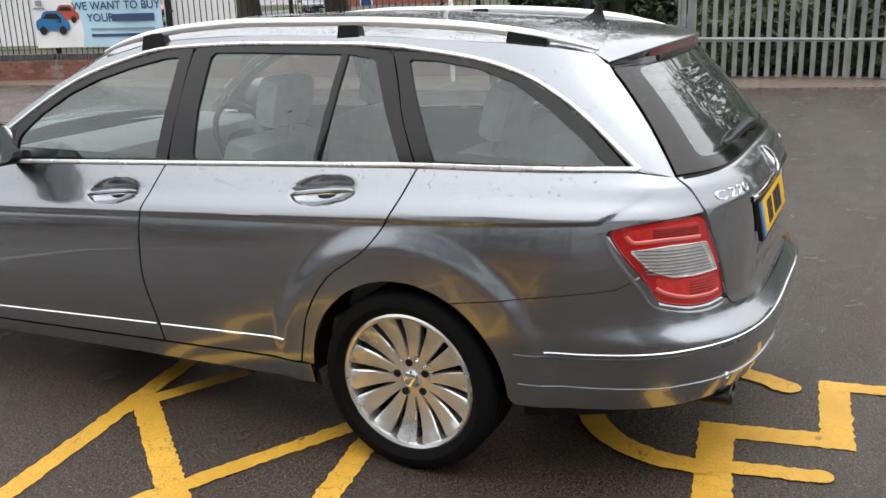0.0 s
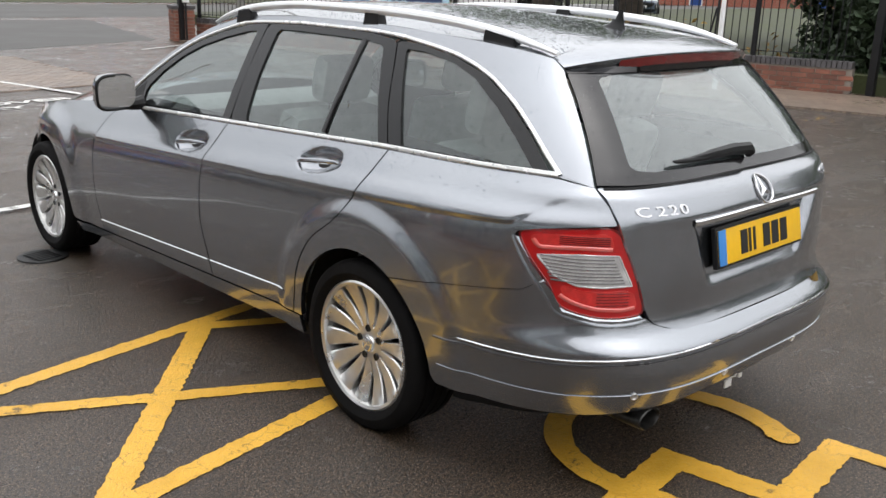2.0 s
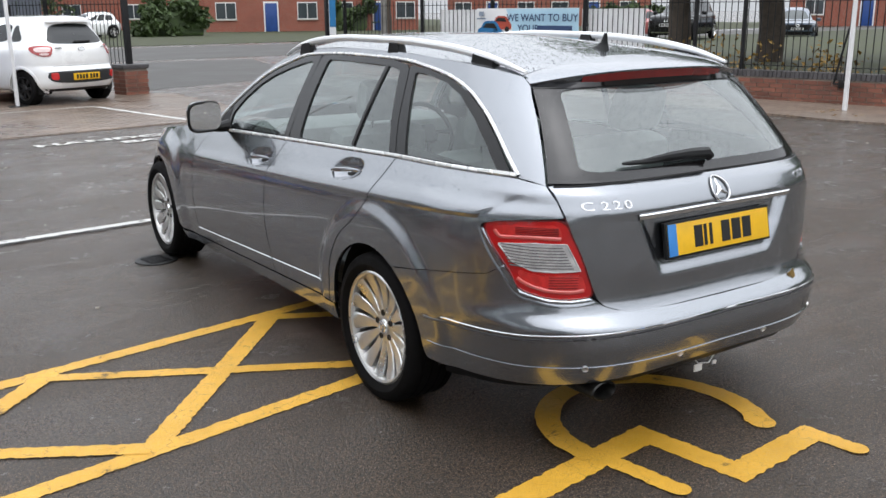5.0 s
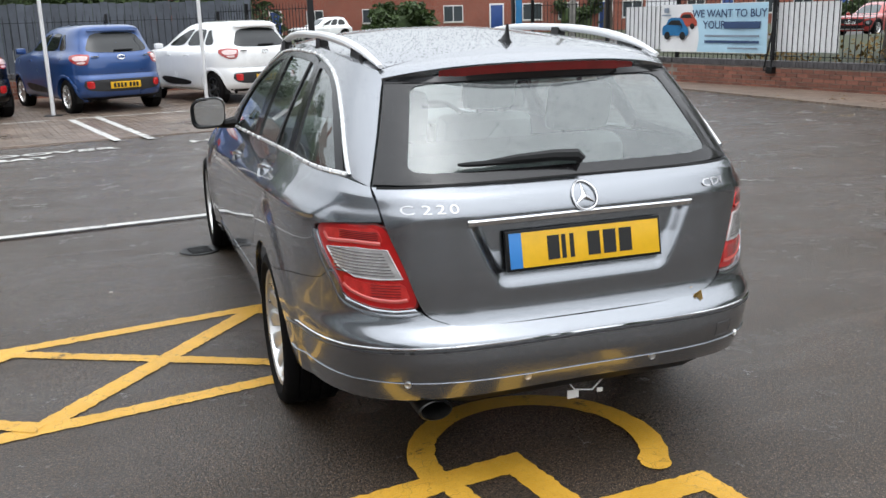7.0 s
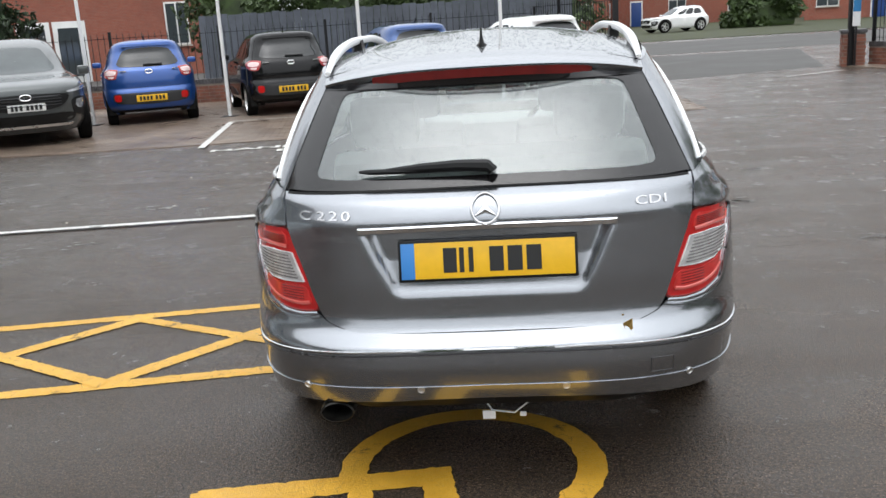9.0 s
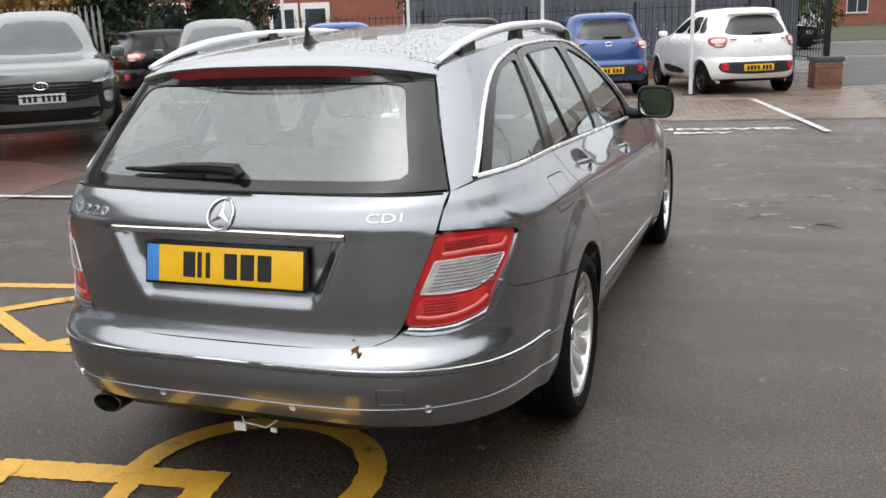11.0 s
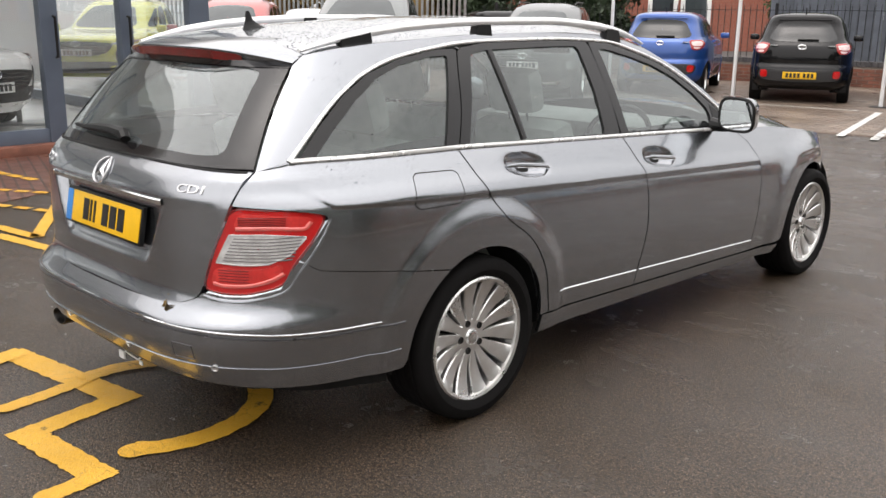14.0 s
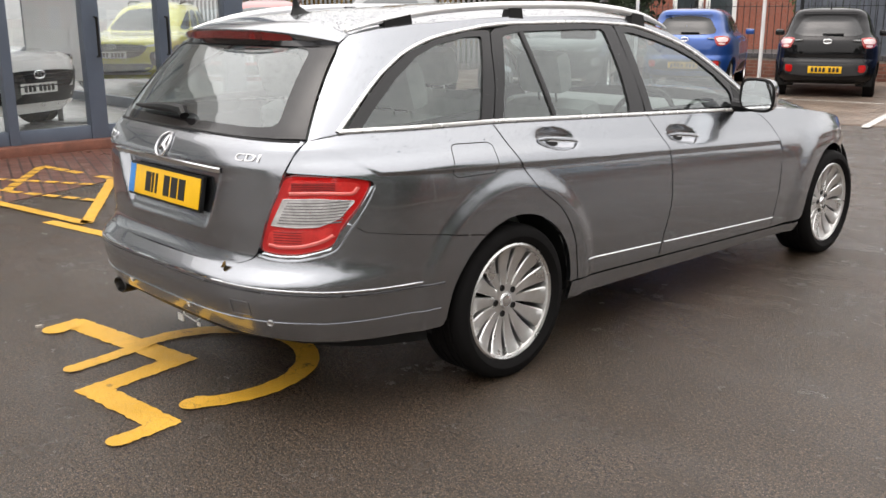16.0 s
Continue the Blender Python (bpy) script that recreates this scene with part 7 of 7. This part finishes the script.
def suv(paint, label, m, dark_nose=True, plate_white=True, L=4.5, H=1.64, group="sales cars", plate_z=.60, wide=0):
    """A tall family car seen from the front; y = L is its nose."""
    car = thing("suv_car", label, "car", group)
    k = H / 1.64
    low = Shell([(.22, .80, .15, L - .14), (.34, .88, .05, L - .05), (.50, .91, .0, L - .01), (.70, .92, .0, L), (.85, .915, .02, L - .02), (.94 * k, .90, .05, L - .10), (1.0 * k, .865, .10, L - .38), (1.06 * k, .80, .16, L - 1.25),
                 (1.10 * k, .775, .20, L - 1.38), (1.28 * k, .72, .30, L - 1.70), (1.46 * k, .66, .42, L - 2.02), (1.56 * k, .60, .50, L - 2.24), (1.60 * k, .545, .60, L - 2.38), (1.615 * k, .50, .66, L - 2.46)], 4.6)
    loft_body(car, low, paint, [(y, .35, .415) for y in (.80, L - .88)])
    ws = part("windscreen", low.sheet(bmesh.new(), [(t, z * k) for t, z in ((50, 1.10), (90, 1.085), (130, 1.10), (126, 1.32), (122, 1.50), (90, 1.53), (58, 1.50), (54, 1.32))], .006, 9, 80), SCREEN, car, "windscreen reflecting the sky")
    part("rear_window", low.patch(bmesh.new(), -128, -52, 1.12 * k, 1.50 * k, .006, 20, 6, 3), TINT, car)
    zg = plate_z + .10
    grille = part("grille", low.sheet(bmesh.new(), [(54 - wide, zg + .06), (70, zg + .085), (90, zg + .09), (110, zg + .085), (126 + wide, zg + .06), (118 + wide, zg - .13), (90, zg - .17), (62 - wide, zg - .13)], .010, 7, 80), BLACK, car, "dark patterned grille")
    for r in range(4):
        gm = bmesh.new()
        low.patch(gm, 62 - wide, 118 + wide, zg - .085 + .042 * r, zg - .073 + .042 * r, .020, 20, 2)
        part("grille_bar", gm, DARK_CHROME, grille)
    part("lower_grille", low.sheet(bmesh.new(), [(50, .50), (90, .485), (130, .50), (126, .34), (90, .31), (54, .34)], .008, 6, 70), BLACK, car, "black lower bumper")
    part("skid_strip", low.patch(bmesh.new(), 54, 126, .295, .335, .018, 20, 3), ALLOY, car, "silver skid strip")
    em = bmesh.new()
    x, y, z = low.at(90, zg + .045, .012)
    add_tube(em, [(.078 * math.cos(t), y + .012, z + .042 * math.sin(t)) for t in np.linspace(0, 6.283, 21)], .010, 6, caps=False)
    add_tube(em, [(-.025, y + .012, z - .034), (-.012, y + .012, z + .034)], .008, 6)
    add_tube(em, [(.012, y + .012, z - .034), (.025, y + .012, z + .034)], .008, 6)
    part("oval_emblem", em, CHROME, car)
    number_plate(car, low, 90, plate_z, False, not plate_white)
    for side in (0, 180):
        sx = 1 if side == 0 else -1
        for outline in ([(-35, 1.13), (-9, 1.11), (-9, 1.49), (-31, 1.46)], [(-6, 1.11), (18, 1.11), (18, 1.50), (-6, 1.50)], [(20.5, 1.11), (41, 1.11), (36, 1.28), (30, 1.44), (20.5, 1.49)]):
            part("side_window", low.sheet(bmesh.new(), [(t, z * k) for t, z in outline], .005, 5, 40, right=side == 0), TINT, car, "dark side window")
        right = side == 0
        pod = part("lamp_pod", low.sheet(bmesh.new(), [(40, .70), (50, .71), (55, .66), (53, .45), (46, .42), (41, .52)], .010, 5, 40, right=right), BLACK, car, "black lamp surround")
        part("headlight", low.sheet(bmesh.new(), [(43.5, .67), (50.5, .675), (52, .62), (50, .53), (44.5, .54)], .016, 4, 36, right=right), HEADLAMP, pod, "clear headlight")
        part("running_light", low.sheet(bmesh.new(), [(36, .86), (46, .845), (58, .80), (57, .775), (44, .80), (36, .83)], .014, 4, 40, right=right), HEADLAMP, car)
        mb = bmesh.new()
        add_box(mb, (sx * 1.0 - .09, L - 1.72, 1.0 * k), (sx * 1.0 + .09, L - 1.60, 1.15 * k), .04)
        part("door_mirror", mb, paint, car)
        for y in (.80, L - .88):
            wheel_arch(car, low, sx, y, .35, .39, BLACK)
            simple_wheel(car, sx * .828, y, .35, sx, 5)
        rb = bmesh.new()
        add_tube(rb, [(sx * .50, .8, 1.62 * k), (sx * .55, 1.0, 1.665 * k), (sx * .55, L - 2.7, 1.665 * k), (sx * .52, L - 2.5, 1.62 * k)], .016, 6)
        part("roof_rail", rb, BLACK, car)
    return finish(car, m)


INSERT = surface("black_bumper_plastic", (0.016, 0.016, 0.017), 0.55, 0, 0.2, 9.0, 120.0, 0.1)
TINT = surface("dark_car_glass", (0.012, 0.014, 0.015), 0.05, 0, 0.2, 0.8, bump=0, specular=0.6)
SCREEN = surface("windscreen_glass", (0.060, 0.070, 0.072), 0.05, 0, 0.3, 0.8, bump=0)
DARK_ALLOY = surface("dark_alloy", (0.06, 0.06, 0.06), 0.35, 0.7, 0.2)
DARK_CHROME = surface("dark_chrome", (0.10, 0.10, 0.105), 0.2, 0.8, 0.2)
HATCH_LAMP = surface("dark_red_lamp", (0.34, 0.022, 0.02), 0.12, 0, 0.2, 20.0, coat=1.0)
PINK_LENS = surface("pale_lens", (0.78, 0.58, 0.56), 0.15, 0, 0.2, 30.0, coat=1.0)
HEADLAMP = surface("clear_headlamp", (0.45, 0.46, 0.48), 0.08, 0.4, 0.4, 20.0, coat=1.0)
WHITE_PAINT = surface("white_car_paint", (0.86, 0.86, 0.85), 0.25, 0, 0.03, coat=1.0, bump=0)
BLACK_PAINT = surface("black_car_paint", (0.006, 0.006, 0.0065), 0.10, 0, 0.1, bump=0, specular=0.35)
BLUE_PAINT = car_paint("deep_blue_paint", (0.025, 0.075, 0.24), 0.35, 0.3)
BRIGHT_BLUE = car_paint("bright_blue_paint", (0.016, 0.075, 0.30), 0.45, 0.3)
DARK_GREY_PAINT = car_paint("dark_grey_paint", (0.055, 0.062, 0.062), 0.4, 0.3)
PALE_GREY_PAINT = car_paint("grey_green_paint", (0.105, 0.118, 0.116), 0.5, 0.3)
RED_PAINT = car_paint("red_paint", (0.36, 0.03, 0.022), 0.3, 0.3)
ORANGE_PAINT = surface("orange_paint", (0.60, 0.10, 0.02), 0.3, 0, 0.05, coat=1.0, bump=0)
YELLOW_GREEN = surface("yellow_green_paint", (0.46, 0.46, 0.05), 0.25, 0, 0.05, coat=1.0, bump=0)
SLATE_PAINT = car_paint("slate_blue_paint", (0.085, 0.11, 0.15), 0.5, 0.3)


def rear_at(px, py, yaw):
    """A pose for a car whose rear plate stands over (px, py)."""
    return pose(px, py, 0, 0, 0, yaw)


hatchback(WHITE_PAINT, "white small hatchback with black bumper insert, parked nose to fence", rear_at(1.19, 13.55, 25), False)
hatchback(BLUE_PAINT, "deep blue small hatchback parked nose to the fence", rear_at(-1.28, 13.19, 22.5))
hatchback(BLACK_PAINT, "black small hatchback parked nose to the fence", rear_at(-3.65, 12.72, 22.5))
hatchback(BRIGHT_BLUE, "bright blue small hatchback parked nose to the fence", rear_at(-6.10, 12.35, 22.5))
suv(PALE_GREY_PAINT, "grey-green sport utility car with dark patterned grille, facing out", pose(-9.72, 8.94, 0.08, 0, 0, 222), L=4.5, H=1.68, plate_z=.62, wide=6)
suv(DARK_GREY_PAINT, "dark grey electric crossover with silver bumper strip, facing out", pose(-9.2, 13.5, 0, 0, 0, 180 + 30), L=4.6, H=1.60)
hatchback(BLACK_PAINT, "black small hatchback behind the sales cars", pose(-12.0, 13.4, 0, 0, 0, -28))
suv(RED_PAINT, "dark red sport utility car facing out by the showroom", pose(-13.67, 8.92, 0.05, 0, 0, 225), L=4.2, H=1.58)
hatchback(WHITE_PAINT, "white hatchback behind the red car", pose(-17.9, 13.5, 0, 0, 0, 235))
hatchback(ORANGE_PAINT, "orange small hatchback far down the row", pose(-15.6, 14.4, 0, 0, 0, 225))
suv(SLATE_PAINT, "dark blue car parked beyond the grass", pose(36.5, 25.5, 0, 0, 0, 130), L=4.4, H=1.5, group="far cars")
suv(BLACK_PAINT, "black sport utility car parked beyond the grass", pose(29.0, 24.6, .28, 0, 0, 115), L=4.4, H=1.6, group="far cars")
suv(RED_PAINT, "red car parked across the road beyond the grass", pose(34.5, 33.0, 0, 0, 0, 110), L=4.1, H=1.5, group="far cars")
suv(WHITE_PAINT, "white car parked before the far houses", pose(12.6, 55.5, 0.02, 0, 0, 110), L=4.1, H=1.5, group="far cars")
suv(BLACK_PAINT, "black car parked along the road", pose(-1.0, 33.5, 0, 0, 0, 250), L=4.2, H=1.5, group="far cars")
suv(WHITE_PAINT, "white car parked along the road", pose(-4.6, 37.0, 0, 0, 0, 200), L=4.2, H=1.5, group="far cars")
suv(PALE_GREY_PAINT, "silver car parked along the road", pose(2.6, 40.0, 0, 0, 0, 170), L=4.2, H=1.5, group="far cars")


# ---------------------------------------------------------------- showroom
SLATE_FRAME = surface("slate_grey_aluminium", (0.105, 0.13, 0.17), 0.4, 0.2, 0.08, 3.0, 60.0, 0.03)
SHOW_GLASS = window_glass("showroom_glass", (0.93, 0.95, 0.95), 0.10, 0.0, 0.02)
TILE_FLOOR = surface("pale_showroom_tile", (0.50, 0.49, 0.47), 0.2, 0, 0.08, 2.0, 30.0, 0.03)
SHOW_WALL = surface("pale_showroom_wall", (0.70, 0.70, 0.69), 0.7, 0, 0.06)
FX = -6.5
room = tagged(new("showroom_floor"), "pale polished tile floor inside the showroom", "floor", kind="structure")
part("floor_slab", box((-15.5, -10, -.02), (FX - .06, 3.35, .10), .0), TILE_FLOOR, room, smooth=False)
for nm, lo, hi in (("wall_south", (-15.8, -10.3, 0), (FX, -10, 4.2)),):
    tagged(mesh_object(nm, box(lo, hi), SHOW_WALL, smooth=False), "plain pale showroom wall", "wall", kind="structure")
# ceiling is unseen; its pale colour is there to bounce daylight inside
tagged(mesh_object("ceiling", box((-15.8, -10.3, 4.2), (FX + .5, 3.9, 4.5)), [SHOW_WALL], smooth=False), "pale flat ceiling slab of the showroom", "ceiling", kind="structure")
tagged(mesh_object("plinth", box((FX - .16, -10, 0), (FX + .16, 3.5, .10), .01), BRICK_FAR), "red brick plinth under the showroom glass", "plinth", kind="structure")


def glazing(name, ys, axis):
    fr = tagged(new(name), "slate-grey aluminium shopfront with tall clear panes", "window", kind="structure")
    def put(lo, hi):
        if axis == "y":
            return (FX - hi[1], lo[0], lo[2]), (FX - lo[1], hi[0], hi[2])
        if axis == "w":
            return (-15.6 - hi[1], lo[0], lo[2]), (-15.6 - lo[1], hi[0], hi[2])
        return (lo[0], 3.33 + lo[1], lo[2]), (hi[0], 3.33 + hi[1], hi[2])
    for a, b in ys:
        part("mullion", box(*put((a, -.03, .1), (b, .10, 4.2)), .008), SLATE_FRAME, fr)
    for (a0, a1), (b0, b1) in zip(ys, ys[1:]):
        part("bottom_rail", box(*put((a1, -.01, .1), (b0, .08, .24)), .006), SLATE_FRAME, fr)
        part("top_rail", box(*put((a1, -.01, 3.0), (b0, .08, 3.14)), .006), SLATE_FRAME, fr)
        lo, hi = put((a1, .03, .24), (b0, .03, 4.2))
        sheet = bmesh.new()
        corners = [(lo[0], lo[1], lo[2]), (hi[0], hi[1], lo[2]), (hi[0], hi[1], hi[2]), (lo[0], lo[1], hi[2])]
        sheet.faces.new([sheet.verts.new(c) for c in corners])
        pane = part("pane", sheet, SHOW_GLASS, fr, "clear shop glass", smooth=False)
        pane.visible_shadow = False


glazing("window_1", [(-10.0, -9.9), (-7.6, -7.45), (-5.2, -5.05), (-2.8, -2.65), (-1.1, -.95), (.70, .80), (1.54, 1.72), (2.38, 2.52), (3.20, 3.45)], "y")
glazing("window_2", [(-15.5, -15.4), (-13.0, -12.85), (-10.6, -10.45), (-8.4, -8.25), (FX - .12, FX - .02)], "x")
# west glazing is added in place of a wall to let in daylight
glazing("added_window_3", [(-10.0, -9.85), (-7.0, -6.85), (-4.0, -3.85), (-1.0, -.85), (1.6, 1.75), (3.30, 3.45)], "w")
# door handles on the entrance leaves
for y in (1.66, 2.45):
    hb = bmesh.new()
    add_tube(hb, [(FX + .06, y, .95), (FX + .10, y, .95), (FX + .10, y, 1.35), (FX + .06, y, 1.35)], .014, 8)
    tagged(mesh_object("door_pull", hb, BLACK), "black tubular pull handle on the glass door", "handle")
suv(YELLOW_GREEN, "yellow-green sport utility car on display beside the showroom", pose(-15.76, 7.67, 0.05, 0, 0, 225), L=4.2, H=1.56, plate_z=.64, group="sales cars")
suv(WHITE_PAINT, "white hatchback with dark grille inside the showroom", pose(-11.20, -0.47, 0.1, 0, 0, 295), L=4.3, H=1.46, plate_z=.50, group="showroom cars")
sg = thing("showroom_sign", "pale sign boards standing inside the showroom", "sign", at=pose(-8.2, 1.9, .1, 0, 0, 60))
part("panel", box((-.3, -.02, .5), (.3, .02, 1.9), .004), WHITE_BOARD, sg)
part("foot", box((-.32, -.2, 0), (.32, .2, .03), .005), GALV, sg)
part("leg", box((-.03, -.02, .02), (.03, .02, .52), .004), GALV, sg)


# ---------------------------------------------------------------- paving blocks of the bays, laid in stretcher bond
def block_material():
    m, nd, ln, bsdf = nodes_of("worn_paving_block")
    nt = m.node_tree
    info, geo, both, hsv = nd.new("ShaderNodeObjectInfo"), nd.new("ShaderNodeNewGeometry"), nd.new("ShaderNodeMath"), nd.new("ShaderNodeHueSaturation")
    ln.new(info.outputs["Random"], both.inputs[0])
    ln.new(geo.outputs["Random Per Island"], both.inputs[1])
    stain, fine = noise_node(nt, 0.8, 6.0, 0.7), noise_node(nt, 70.0, 3.0)
    col = mix_colour(nt, remap(nt, stain.outputs[0], 0.38, 0.66, 0, 1), (0.140, 0.102, 0.076), (0.205, 0.154, 0.115))
    col = mix_colour(nt, remap(nt, fine.outputs[0], 0.4, 0.7, 0, 0.5), col, (0.092, 0.074, 0.064))
    frac = nd.new("ShaderNodeMath")
    frac.operation = "FRACT"
    ln.new(both.outputs[0], frac.inputs[0])
    ln.new(remap(nt, frac.outputs[0], 0, 1, 0.70, 1.30), hsv.inputs["Value"])
    ln.new(col, hsv.inputs["Color"])
    ln.new(hsv.outputs[0], bsdf.inputs["Base Color"])
    ln.new(remap(nt, stain.outputs[0], 0.3, 0.7, 0.22, 0.5), bsdf.inputs["Roughness"])
    add_bump(nt, bsdf, fine.outputs[0], 0.3, 0.004)
    return m


def inside(x, y, poly):
    hit = False
    for (x0, y0), (x1, y1) in zip(poly, poly[1:] + poly[:1]):
        if (y0 > y) != (y1 > y) and x < x0 + (y - y0) * (x1 - x0) / (y1 - y0):
            hit = not hit
    return hit


BLOCK = block_material()
BAY_PAVING = [(-9, 8.45), (-4.4, 8.78), (-1.4, 9.33), (2.95, 10.03), (2.95, 14.4), (.7, 17.9), (-9, 16.6)]
corners = [(x, y, z) for z, k in ((0, 1.0), (.010, .90)) for x, y in ((-.098 * (1 if k == 1 else .965), -.048 * (1 if k == 1 else .93)), (.098 * (1 if k == 1 else .965), -.048 * (1 if k == 1 else .93)), (.098 * (1 if k == 1 else .965), .048 * (1 if k == 1 else .93)), (-.098 * (1 if k == 1 else .965), .048 * (1 if k == 1 else .93)))]
faces = [(4, 5, 6, 7), (0, 1, 5, 4), (1, 2, 6, 5), (2, 3, 7, 6), (3, 0, 4, 7)]
block_me = bpy.data.meshes.new("paving_block")
block_me.from_pydata(corners, [], faces)
block_me.materials.append(BLOCK)
turn = radians(9)
rng = random.Random(77)
spots = []
for r in range(110):
    for k in range(75):
        u, v = -9.5 + k * .2 + (.1 if r % 2 else 0), 7.0 + r * .1
        x, y = u * math.cos(turn) - (v - 9) * math.sin(turn), 9 + u * math.sin(turn) + (v - 9) * math.cos(turn)
        if inside(x, y, BAY_PAVING):
            spots.append((abs(x + 1.2) * .25 + (y - 8.6 - .16 * x), x, y))
spots.sort()
bays = bpy.data.objects["paving_bays"]
verts, polys = [], []
for n, (d, x, y) in enumerate(spots):
    m = Matrix.Translation((x, y, .0035 + rng.uniform(0, .002))) @ Matrix.Rotation(turn + rng.uniform(-.01, .01), 4, "Z")
    if n < 300:
        o = new("paving_block", block_me)
        o.parent = bays
        o.matrix_local = m
    else:
        polys += [tuple(len(verts) + i for i in f) for f in faces]
        verts += [tuple(m @ Vector(c)) for c in corners]
rest_me = bpy.data.meshes.new("paving_blocks")
rest_me.from_pydata(verts, [], polys)
rest_me.materials.append(BLOCK)
rest = new("paving_blocks", rest_me)
rest.parent = bays
tagged(rest, kind="stuff")
